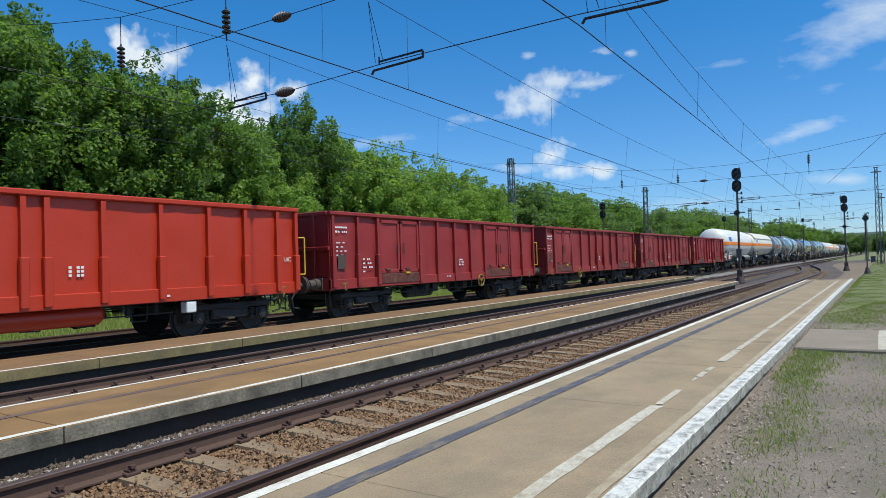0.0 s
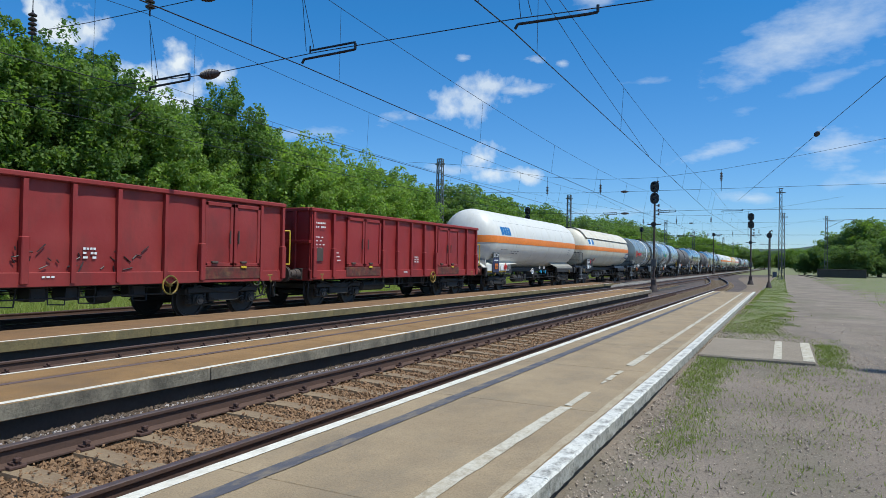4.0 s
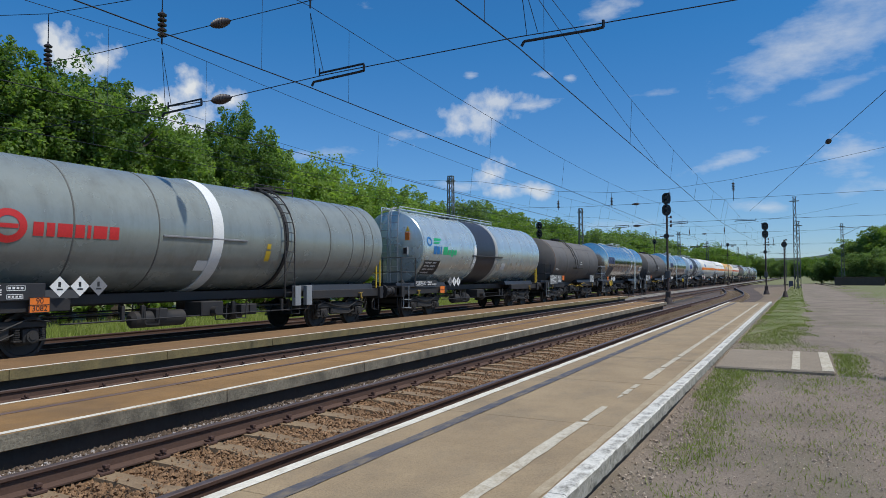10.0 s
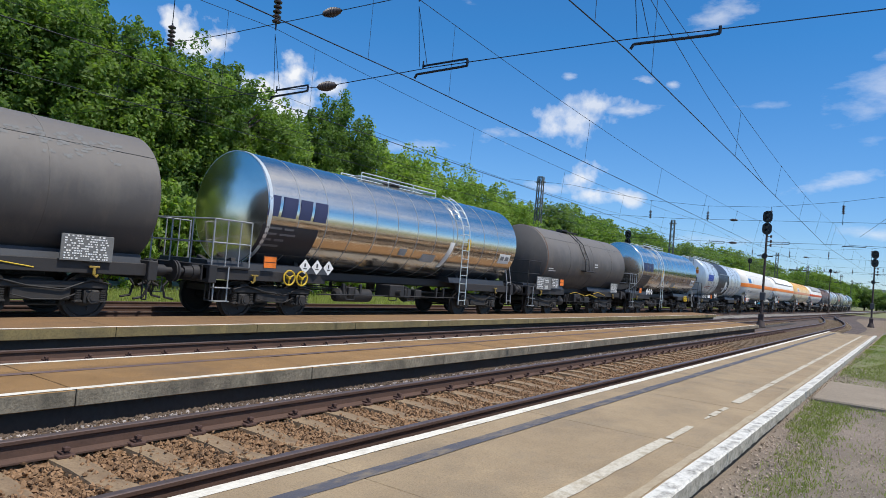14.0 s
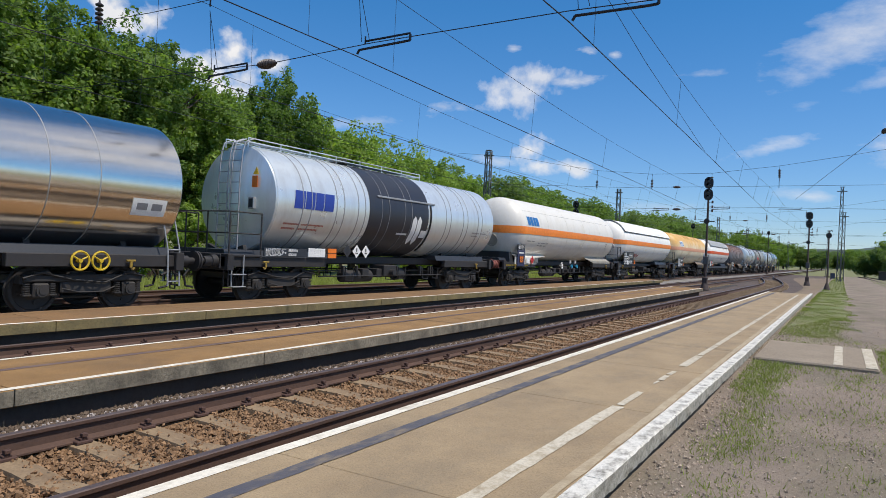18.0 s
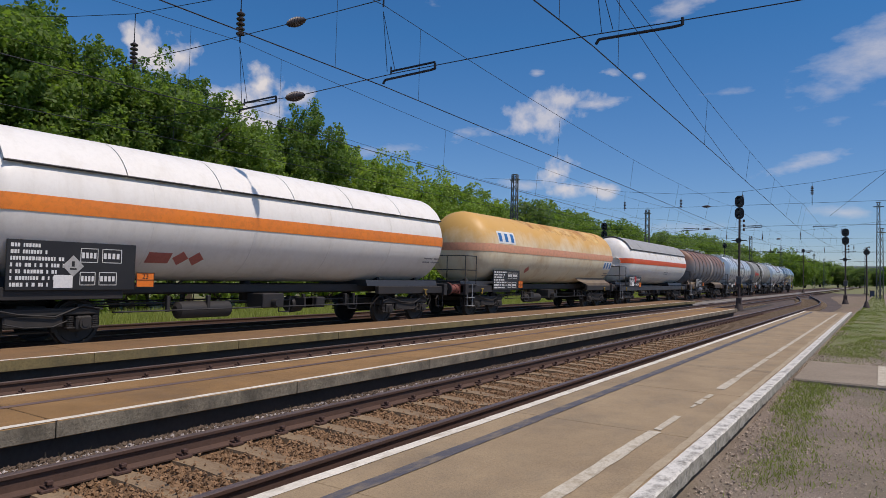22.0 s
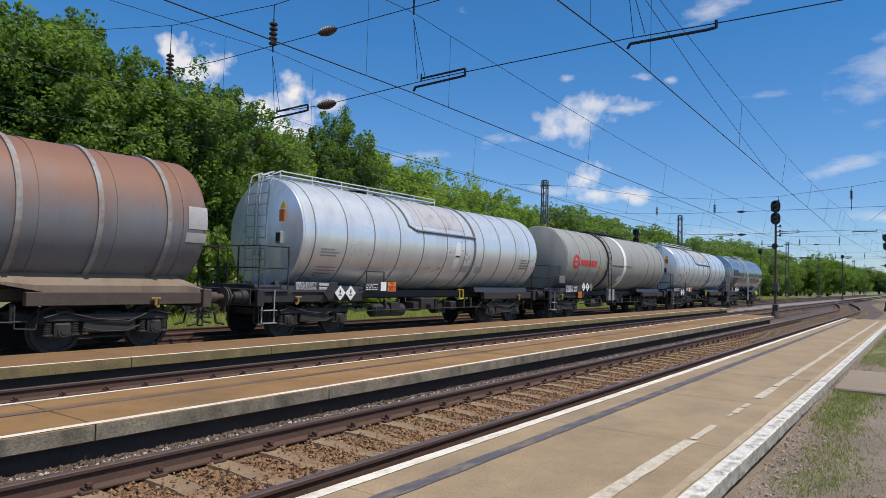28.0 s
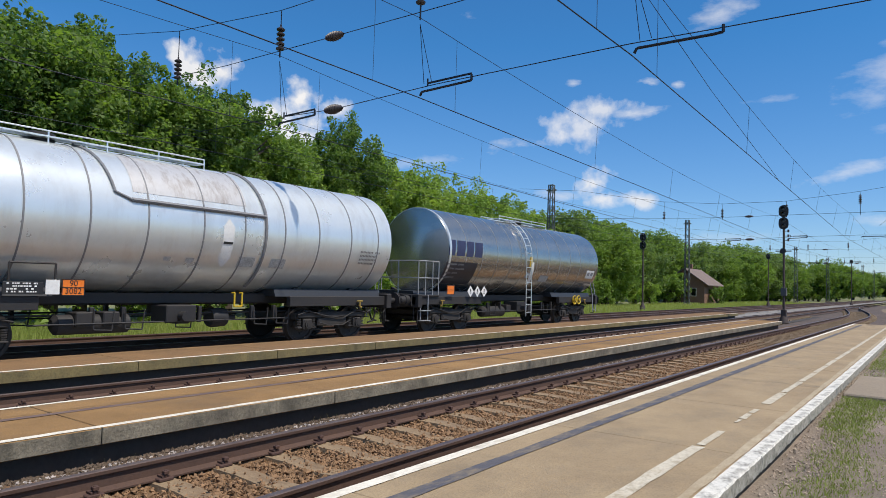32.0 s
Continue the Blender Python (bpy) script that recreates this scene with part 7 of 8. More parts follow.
        def on_shell(y, a_):
            return (1.465 * math.cos(radians(a_)), y, 2.66 + 1.465 * math.sin(radians(a_)))

        g = Geo()
        g.path([on_shell(ya - 0.3 * (a_ - 16) / 70, a_) for a_ in range(84, 15, -8)] + [on_shell(ya + 0.3, 15)], 0.025, 6)
        g.path([on_shell(ya + 0.3, 15), on_shell(yb, 14)], 0.045, 6)
        g.path([on_shell(yb - 0.2 * max(0, a_ - 16) / 70, a_) for a_ in range(84, -64, -8)], 0.035, 6)
        part("drain_channel", g, M["grey_mark"], w, "dark overflow channel across the shell")
        mark(w, 1.44, 2.66, "stain", "streak_grey", [(ya + 0.35, yb - 0.5, 3.2, 3.98)], "greyish drip stains below the filling hatch", 0.006)
        hexagon(w, 1.44, 2.66, F + 8.62 + off, 1.81, 2.86, 0.14, "white", "tall white panel")
        mark(w, 1.44, 2.66, "chevron", "black", [(F + 8.5 + off, F + 8.74 + off, 2.32, 2.37)], "dark chevron", 0.014)
        mark(w, 1.44, 2.66, "data_label", "board_white", [(F + 9.0 + off, F + 9.45 + off, 1.84, 2.06), (F + 9.9 + off, F + 10.35 + off, 1.84, 2.06)], "white data labels")
        mark(w, 1.44, 2.66, "data_label", "board_white", [(F + 7.2 + off, F + 7.36 + off, 1.9, 1.98), (F + 7.7 + off, F + 7.9 + off, 1.88, 1.98)], "small white labels")
        tank_bars(w, 1.44, 2.66, L / 2 - 2.1, 2.4, [[0.5, 0.2], [0.7], [0.7], [0.6]], M["grey_mark"], seed, 0.1, 0.055)
        tank_bars(w, 1.44, 2.66, F + 2.5 + off, 2.3, [[0.5], [0.7], [0.6]], M["grey_mark"], seed + 1, 0.08, 0.04)
        tank_bars(w, 1.44, 2.66, F + 2.55 + off, 1.84, [[0.7], [0.7], [0.6]], M["red_faded"], seed + 3, 0.08, 0.03)
        bar_board(w, 1.27, F + 1.75 + off, F + 3.25 + off, 1.22, 1.43, seed, "cradle")
        board(w, 1.28, F + 4.3 + off, F + 4.95 + off, 1.2, 1.42, seed, "black", 2)
        part("rack", Geo().path([(1.24, F + 4.4 + off, 1.2), (1.24, F + 4.4 + off, 1.75), (1.24, F + 5.15 + off, 1.75), (1.24, F + 5.15 + off, 1.2)], 0.02, 6), M["steel_dark"], w, "dark plate rack")
        part("paper_plate", Geo().box(1.27, 1.282, F + 4.98 + off, F + 5.22 + off, 1.2, 1.46, 0.004), M["white"], w, "white plate")
        hazard_plate(w, 1.28, F + 5.45 + off, 1.33, "90", "3082")
        for yy, mt in ((2.92, "board_dark"), (3.32, "white"), (3.72, "white")):
            diamond(w, 1.3, F + yy + off, 1.15, 0.2, M[mt], "white danger label" if mt == "white" else "faded dark danger label")
        part("yellow_handle", Geo().path([(1.25, F + 8.9 + off, 1.25), (1.34, F + 8.9 + off, 1.25), (1.34, F + 8.9 + off, 0.95), (1.34, F + 9.1 + off, 0.95), (1.34, F + 9.1 + off, 1.25), (1.25, F + 9.1 + off, 1.25)], 0.022, 6), M["yellow"], w)
        end_ladder(w, 1.44, 2.66, F + y0 - 0.3)
        end_signs(w, 1.44, 2.66, F + y0)


make_tanks()

# ---- overhead line ----
SPAN_Y = [-33.0, 11.0, 55.0, 99.0, 143.0, 187.0, 231.0, 275.0]
WIRES = {"near": (-4.17, 5.58), "second": (-8.83, 5.52), "train": (-13.36, 5.40), "far": (-17.9, 5.45)}


def lattice_mast(name, x, y, h, label, w0=0.55, w1=0.28, z0=-0.35):
    """Tapering lattice mast of four angle posts with crossed braces."""
    t = thing(name, pose(x, y, z0), label, "lattice mast", "overhead line masts")
    g, br = Geo(), Geo()
    n = max(6, int(h / 0.8))

    def corner(k, i):
        u = i / n
        half = (w0 + (w1 - w0) * u) / 2
        sx, sy = ((-1, -1), (1, -1), (1, 1), (-1, 1))[k]
        return (sx * half, sy * half * 0.8, h * u)

    for k in range(4):
        p = Geo()
        a, b = corner(k, 0), corner(k, n)
        p.rod(a, b, 0.05 + 0.08 * max(0.0, w0 - 0.55), 4)
        part("post", p, M["mast"], t)
        for i in range(n):
            q = (k + 1) % 4
            br.rod(corner(k, i), corner(q, i + 1), 0.022 + 0.05 * max(0.0, w0 - 0.55), 4)
            if i % 2 == 0:
                br.rod(corner(q, i), corner(k, i + 1), 0.022, 4)
    part("bracing", br, M["mast"], t)
    part("foundation", Geo().box(-0.5, 0.5, -0.5, 0.5, -0.3, 0.25, 0.04), M["concrete"], t)
    part("cap", Geo().box(-0.24, 0.24, -0.2, 0.2, h, h + 0.06, 0.01), M["mast"], t)
    part("crossarm", Geo().box(-0.5, 0.5, -0.05, 0.05, h - 0.5, h - 0.4, 0.01), M["mast"], t)
    return t


def disc_insulator(x, y, z0, z1, n=5):
    g = Geo()
    for k in range(n):
        z = z0 + (z1 - z0) * (k + 0.5) / n
        g.lathe([(z - 0.05, 0.03), (z - 0.045, 0.10), (z - 0.01, 0.11), (z + 0.035, 0.045), (z + 0.05, 0.03)], 12, x, y, axis="z")
    g.rod((x, y, z0 - 0.05), (x, y, z1 + 0.05), 0.022, 6)
    return g


def strain_insulator(p, d, ln=0.62):
    """Ribbed insulator set into a wire at p, along d."""
    g = Geo()
    prof = [(-ln / 2, 0.02), (-ln / 2 + 0.05, 0.05)]
    for k in range(7):
        s = -ln / 2 + 0.08 + (ln - 0.16) * k / 6
        r = 0.075 + 0.045 * math.sin(math.pi * k / 6)
        prof += [(s - 0.02, r * 0.75), (s, r), (s + 0.02, r * 0.75)]
    prof += [(ln / 2 - 0.05, 0.05), (ln / 2, 0.02)]
    g.lathe(prof, 12, 0, 0, axis="z")
    m = Matrix.Translation(p) @ Vector(d).to_track_quat("Z", "Y").to_matrix().to_4x4()
    g.v = [tuple(m @ Vector(q)) for q in g.v]
    return g


def headspan(y):
    """Cross-span over all the tracks with insulators and steady arms."""
    near = abs(y - 11) < 1
    t = thing("headspan", pose(0, 0, 0), "cross-span of wires with brown insulators over the tracks", "overhead line", "cross-spans of the overhead line", "structure")
    r = 0.009 if near else 0.012
    top = [(-31.5, 10.75), (-25.2, 10.15), (-21.5, 9.42), (-17.9, 8.81), (-13.4, 8.42), (-8.9, 8.4), (-4.2, 8.85), (1.0, 9.6), (6.8, 10.6)]
    low = [(-27.6, 5.75), (-13.4, 5.65), (-11.37, 5.6), (-8.4, 5.73), (-4.2, 5.78), (-2.6, 5.75), (6.8, 5.68)]
    high = [(-27.6, 7.8), (-17.9, 7.45), (-15.6, 7.37), (-11.42, 7.36), (6.8, 7.4)]
    part("carrier_wire", Geo().path([(x, y, z) for x, z in top], r, 6), M["wire"], t)
    part("upper_cross_wire", Geo().path([(x, y, z) for x, z in high], r, 6), M["wire"], t)
    part("lower_cross_wire", Geo().path([(x, y, z) for x, z in low], r, 6), M["wire"], t)
    for cx, cz in ((-11.42, 7.36), (-11.37, 5.60)):
        part("strain_insulator", strain_insulator((cx, y, cz), (1, 0, 0)), M["insulator"], t, "ribbed brown strain insulator")
    for key, (x, z) in WIRES.items():
        zt = float(np.interp(x, [q[0] for q in top], [q[1] for q in top]))
        drop = {"far": 0.82, "train": 0.42}.get(key, 0.25)
        part("hanger", Geo().rod((x, y, zt), (x, y, zt - drop), 0.012, 5), M["wire"], t)
        part("insulator", disc_insulator(x, y, zt - drop - 0.62, zt - drop), M["insulator"], t, "ribbed brown disc insulator")
        part("hanger", Geo().rod((x, y, zt - drop - 0.66), (x, y, 7.2), 0.02, 6), M["wire"], t)
        if key == "far":
            continue
        reach = 1.5 if key == "near" else 1.36
        zb = float(np.interp(x + reach, [q[0] for q in low], [q[1] for q in low]))
        g = Geo()
        e = x + reach
        g.path([(x + 0.05, y, z + 0.02), (x + 0.1, y, z + 0.10), (e - 0.15, y, zb - 0.08), (e, y, zb - 0.07), (e, y, zb + 0.05)], 0.026, 8)
        if key != "near":
            g.path([(x + 0.25, y, zb + 0.04), (e, y, zb + 0.07)], 0.022, 7)
            g.rod((x + 0.25, y, zb + 0.14), (x + 0.25, y, zb - 0.02), 0.018, 6)
        part("steady_arm", g, M["wire"], t, "dark tubular steady arm")
        if near:
            part("stay_wire", Geo().rod((x, y, 7.1), (x + 0.15, y, zb + 0.04), 0.007, 5), M["wire"], t)
            part("stay_wire", Geo().rod((x, y, 7.1), (x + 0.35, y, zb + 0.06), 0.007, 5), M["wire"], t)
    return t


for y in SPAN_Y[1:5]:
    headspan(y)
for k, y in enumerate(SPAN_Y[1:]):
    x = (-31.5, -28.2, -26.3, -21.4, -21.0, -17.0, -17.0)[k]
    lattice_mast("lattice_mast", x, 90.3 if k == 2 else y, 11.2 if k < 3 else 10.8, "grey-green steel lattice mast carrying the cross-span", 0.62 if k < 3 else 0.58, 0.44 if k < 3 else 0.42)
lattice_mast("lattice_mast", 6.8, 11, 11.2, "grey-green steel lattice mast carrying the cross-span", 0.7, 0.42)
lattice_mast("lattice_mast", -0.25, 88, 11.0, "tall slim lattice mast beside the yard", 0.42, 0.25)
lattice_mast("lattice_mast", 0.05, 95, 8.6, "slim lattice mast beside the yard", 0.4, 0.25)
lattice_mast("lattice_mast", 6.6, 132, 10.6, "lattice mast with a cantilever arm behind the hedge", 0.5, 0.30)
lattice_mast("lattice_mast", -2.4, 150, 9.0, "lattice mast far along the line", 0.5, 0.30)

arm = thing("cantilever_arm", pose(6.6, 132, -0.35), "slim bracket arm reaching out from the mast", "bracket arm")
part("boom", Geo().rod((0, 0, 9.9), (4.2, 0, 10.05), 0.05, 6), M["mast"], arm)
part("brace", Geo().rod((0, 0, 8.6), (2.6, 0, 9.95), 0.035, 6), M["mast"], arm)
part("wire_insulator", disc_insulator(4.0, 0, 9.3, 9.95, 4), M["insulator"], arm)


def catenary(name, key, y0=-33.0, y1=275.0):
    x, z = WIRES[key]
    t = thing(name, pose(0, 0, 0), "contact wire hung by droppers from a sagging carrier wire", "overhead wire", "overhead wires", "structure")

    def stagger(y):
        """The wire zigzags over the track from span to span."""
        return -0.85 * (1 - abs(((y - 11) / 44) % 2 - 1))

    ys = np.arange(y0, y1 + 1, 5.5)
    part("contact_wire", Geo().path([(x + stagger(y), y, z) for y in ys], 0.0105, 6), M["wire"], t)
    carrier = Geo()
    ym = np.linspace(y0, y1, 141)

    def sag(y):
        u = ((y - 11) / 44) % 1.0
        return 7.24 - 0.5 * 4 * u * (1 - u)

    carrier.path([(x + 0.6 * stagger(y), y, sag(y)) for y in ym], 0.0068, 5)
    part("carrier_wire", carrier, M["wire"], t)
    for y in [span + 1.4 + 8.24 * k for span in (-33, 11, 55, 99) for k in range(6)]:
        part("dropper", Geo().rod((x + stagger(y), y, z), (x + 0.6 * stagger(y), y, sag(y)), 0.005, 4), M["wire"], t)
    return t


for k in WIRES:
    catenary("overhead_wire", k)
anchor = thing("anchor_wire", pose(0, 0, 0), "slanting anchor wire with a dark insulator", "overhead wire", "overhead wires", "structure")
part("wire", Geo().path([(6.8, 4.4, 8.2), (2.74, 28, 7.85), (-1.05, 50, 7.5), (-3.6, 65, 7.3)], 0.012, 5), M["wire"], anchor)
part("strain_insulator", strain_insulator((1.43, 35.6, 7.73), (-0.17, 1, -0.016), 0.7), M["insulator"], anchor)
cross = thing("cross_wire", pose(0, 0, 0), "thin wires slanting down to the contact wire", "overhead wire", "overhead wires", "structure")
part("wire", Geo().path([(-4.25, 11, 7.12), (-4.4, 17, 6.5), (-4.45, 26, 5.6)], 0.007, 5), M["wire"], cross)
part("wire", Geo().path([(-17.9, 11, 6.0), (-18.4, 60, 5.8), (-19, 120, 5.9)], 0.008, 5), M["wire"], cross)
part("wire", Geo().path([(-25.5, -5, 7.6), (-24.0, 60, 7.2), (-22, 140, 7.4)], 0.010, 5), M["wire"], cross)

# ---- signals ----


def signal(name, x, y, h, label, double=True, box=True, disc=True, z0=-0.2):
    """Colour-light signal: round-ended black backboards on a slim mast."""
    t = thing(name, pose(x, y, z0), label, "railway signal", "railway signals")
    H = h - z0
    part("mast", Geo().rod((0, 0, 0.1), (0, 0, H - 0.5), 0.075, 12, 0.06), M["signal_mast"], t)
    part("foot", Geo().lathe([(0.0, 0.0), (0.0, 0.28), (0.25, 0.22), (0.5, 0.12), (0.7, 0.09), (0.7, 0.0)], 14, axis="z"), M["signal_mast"], t)
    heads = (H - 0.35, H - 1.08) if double else (H - 0.4,)
    for hz in heads:
        g = Geo()
        out = []
        for a in range(0, 181, 20):
            out.append((0.27 * math.cos(radians(a)), hz + 0.10 + 0.27 * math.sin(radians(a))))
        for a in range(180, 361, 20):
            out.append((0.27 * math.cos(radians(a)), hz - 0.10 + 0.27 * math.sin(radians(a))))
        g.prism(out, -0.10, -0.06)
        b = part("backboard", g, M["black"], t)
        g = Geo()
        g.box(-0.14, 0.14, -0.06, 0.14, hz - 0.30, hz + 0.30, 0.03)
        part("lamp_case", g, M["black"], b)
        for dz in (-0.15, 0.15):
            g = Geo().lathe([(-0.30, 0.11), (-0.30, 0.12), (-0.10, 0.125)], 16, 0, hz + dz, 0, 180)
            part("hood", g, M["black"], b)
            g = Geo().lathe([(-0.125, 0.0), (-0.12, 0.10), (-0.10, 0.10)], 16, 0, hz + dz)
            part("lens", g, M["lens_dark"], b)
    if disc:
        g = Geo().lathe([(-0.12, 0.0), (-0.12, 0.17), (-0.09, 0.17), (-0.09, 0.0)], 18, -0.03, H - 2.75)
        g.box(-0.45, 0.42, -0.03, 0.03, H - 2.78, H - 2.72, 0.006)
        part("marker_disc", g, M["black"], t)
        g = Geo()
        for dz in (1.55, 1.85, 2.1):
            g.rod((0, 0, H - dz), (0.26, 0, H - dz), 0.022, 6)
            g.box(0.2, 0.3, -0.05, 0.05, H - dz - 0.07, H - dz + 0.09, 0.01)
        part("rungs", g, M["signal_mast"], t)
    if box:
        part("relay_box", Geo().box(-0.15, 0.15, -0.13, 0.18, 1.6, 2.1, 0.02), M["signal_box"], t, "grey relay box on the mast")
        part("base_case", Geo().box(-0.15, 0.15, -0.14, 0.16, 0.0, 0.8, 0.03), M["signal_mast"], t)
    return t


signal("railway_signal", -7.31, 44.6, 6.85, "dark two-headed colour-light signal at the platform end")
signal("railway_signal", -2.65, 69.5, 6.5, "dark two-headed colour-light signal beyond the platform")
signal("railway_signal", -21.05, 59.0, 6.6, "dark colour-light signal beside the grass verge", True, False, False)
signal("railway_signal", -18.2, 99.5, 6.9, "dark signal far along the line", False, False, False)
signal("railway_signal", -12.2, 142.0, 8.0, "dark signal far along the line", False, False, False)
post = thing("marker_post", pose(-0.78, 51.2, -0.1), "slim post with a dark disc beside the kerb line", "post")
part("mast", Geo().rod((0, 0, 0.2), (0, 0, 4.05), 0.042, 10), M["signal_mast"], post)
part("foot", Geo().lathe([(0.0, 0.0), (0.0, 0.24), (0.2, 0.2), (0.6, 0.08), (0.6, 0.0)], 10, axis="z"), M["signal_mast"], post)
part("disc", Geo().lathe([(-0.1, 0.0), (-0.1, 0.18), (-0.05, 0.18), (-0.05, 0.0)], 16, 0, 3.75), M["black"], post)
part("arm", Geo().path([(0, 0, 4.0), (0.15, 0, 4.12), (0.18, 0, 4.02)], 0.03, 6), M["black"], post)

cab = thing("relay_cabinet", pose(-1.1, 116, -0.3), "small dark blue-grey cabinet beside the tracks", "cabinet")
part("body", Geo().box(-0.3, 0.3, -0.22, 0.22, 0.1, 1.0, 0.03), M["cabinet"], cab)
part("roof", Geo().box(-0.34, 0.34, -0.26, 0.26, 1.0, 1.06, 0.02), M["concrete"], cab)
part("plinth", Geo().box(-0.38, 0.38, -0.28, 0.28, -0.2, 0.1, 0.02), M["concrete"], cab)

strip = thing("edging", pose(0, 0, 0), "low concrete edging running on beyond the platform", "edging", "", "structure")
for k in range(12):
    part("edging_stone", Geo().box(-1.25 + 0.02 * k, -1.02 + 0.02 * k, 37.5 + 2 * k, 39.45 + 2 * k, -0.3, 0.06, 0.02), M["concrete"], strip)
ramp = thing("loading_wall", pose(8.0, 128, -0.35), "low dark loading ramp behind the yard", "ramp")
part("wall", Geo().box(-2.8, 4.0, -1.2, 1.2, 0, 1.5, 0.05), M["concrete_dark"], ramp)
part("capping", Geo().box(-2.9, 4.1, -1.3, 1.3, 1.5, 1.62, 0.03), M["concrete_dark"], ramp)
siding = thing("track_siding", pose(0, 0, -0.04), "overgrown siding rail curving across the yard", "railway track", "railway tracks", "structure")
arc = [(4.3 - 0.00042 * max(0.0, y - 100) ** 2, y) for y in np.linspace(20, 158, 40)]
for off in (0.0, 1.5):
    gg = rail_geo([(x + off, y) for x, y in arc])
    part("rail", gg, [M["rail_side"], M["rail_side"]], siding)

# ---- house ----
house = thing("trackside_house", pose(-29.3, 103, -0.3), "small brick trackside house with a tiled gable roof", "house")
part("wall", Geo().box(-2.7, 2.9, -4, 4, 0, 3.0, 0.02).prism([(-2.7, 3.0), (2.9, 3.0), (0.1, 5.0)], -4, 4), M["brick"], house)
for s in (-1, 1):
    g = Geo()
    v = [(0.1, -4.4, 5.15), (0.1 + s * 3.4, -4.4, 2.75), (0.1 + s * 3.4, 4.4, 2.75), (0.1, 4.4, 5.15)]
    g.convex(v + [(p[0], p[1], p[2] - 0.12) for p in v], [(0, 1, 2, 3), (4, 5, 6, 7), (0, 1, 5, 4), (1, 2, 6, 5), (2, 3, 7, 6), (3, 0, 4, 7)])
    part("roof", g, M["roof"], house)
win = part("window", Geo().box(1.0, 1.8, -4.03, -3.97, 1.1, 2.3, 0.01), M["white_line"], house)
part("pane", Geo().box(1.08, 1.72, -4.045, -4.03, 1.18, 2.22), M["lens_dark"], win)
part("door", Geo().box(-1.2, -0.3, -4.04, -3.97, 0.1, 2.1, 0.01), M["bark"], house)
part("chimney", Geo().box(-0.6, -0.1, 0.5, 1.0, 4.2, 5.9, 0.02), M["brick"], house)

# ---- trees and bushes ----


def leaf_mesh(name, sprays, per, size, mat, seed):
    """Many small leaves along upright sprays. sprays: foot, direction, length, half width."""
    r = np.random.default_rng(seed)
    foot, way = np.array([q[0] for q in sprays]), np.array([q[1] for q in sprays])
    length, wide = np.array([q[2] for q in sprays]), np.array([q[3] for q in sprays])
    k = np.repeat(np.arange(len(foot)), per)
    n = len(k)
    u = r.uniform(0, 1, n) ** 0.85
    side = r.normal(size=(n, 3))
    side -= way[k] * np.sum(side * way[k], 1, keepdims=True)
    side /= np.linalg.norm(side, axis=1, keepdims=True)
    spread = wide[k] * r.uniform(0.1, 1.0, n) ** 0.6 * np.sin(math.pi * (0.14 + 0.8 * u)) ** 0.7
    p = foot[k] + way[k] * (length[k] * u)[:, None] + side * spread[:, None]
    nrm = side * 0.45 + way[k] * 0.15 + r.normal(size=(n, 3)) * 0.6 + np.array([0, 0, 0.35])
    nrm /= np.linalg.norm(nrm, axis=1, keepdims=True)
    t = np.cross(nrm, r.normal(size=(n, 3)))
    t /= np.linalg.norm(t, axis=1, keepdims=True)
    b = np.cross(nrm, t)
    s = (size * r.uniform(0.6, 1.35, n))[:, None]
    if per > 88:
        v, m = np.stack([p - t * s, p + b * s * 0.58, p + t * s, p - b * s * 0.58], 1), 4
    else:
        v, m = np.stack([p - t * s + b * s * 0.6, p + t * s + b * s * 0.2, p - b * s], 1), 3
    v = v.reshape(-1, 3)
    f = np.arange(m * n).reshape(-1, m)
    me = bpy.data.meshes.new(name)
    me.from_pydata(v.tolist(), [], f.tolist())
    me.materials.append(mat)
    return me


def crown_sprays(seed, h, w, base, point=0.0, n=85, ln=1.0):
    """Leafy sprays round a handful of rising limbs, so that the crown ends in separate tops with gaps between."""
    r = np.random.default_rng(seed)
    limbs = [(0.0, 0.08 * w, h - 0.2 * ln)]
    m = 11 if w > 2.5 else 6
    for i in range(m):
        reach = w * (0.35 + 0.55 * ((i * 0.618) % 1.0)) * (1 - 0.55 * point)
        top = base + (h - base) * (1.0 - 0.42 * (reach / w) ** 2 - 0.5 * point * reach / w) * r.uniform(0.9, 1.02) - 0.15 * ln
        limbs.append((2 * math.pi * i / m + r.uniform(-0.4, 0.4), reach, top))
    out = []
    for j in range(n):
        a, reach, top = limbs[j % len(limbs)]
        u = r.uniform(0.0, 1.0) ** 0.62
        rad = reach * u ** 0.6
        c = np.array([rad * math.cos(a), rad * math.sin(a), base + (top - base) * u])
        b = r.uniform(0, 2 * math.pi)
        off = np.array([math.cos(b), math.sin(b), 0.0])
        q = (0.2 + 0.36 * w * (1 - u) ** 0.5) * r.uniform(0.3, 1.0)
        d = off * r.uniform(0.2, 0.75) + np.array([0.25 * math.cos(a), 0.25 * math.sin(a), r.uniform(0.35, 1.0)])
        d /= np.linalg.norm(d)
        size = ln * r.uniform(0.6, 1.25)
        out.append((c + off * q, d, size, size * r.uniform(0.34, 0.52)))
    return out


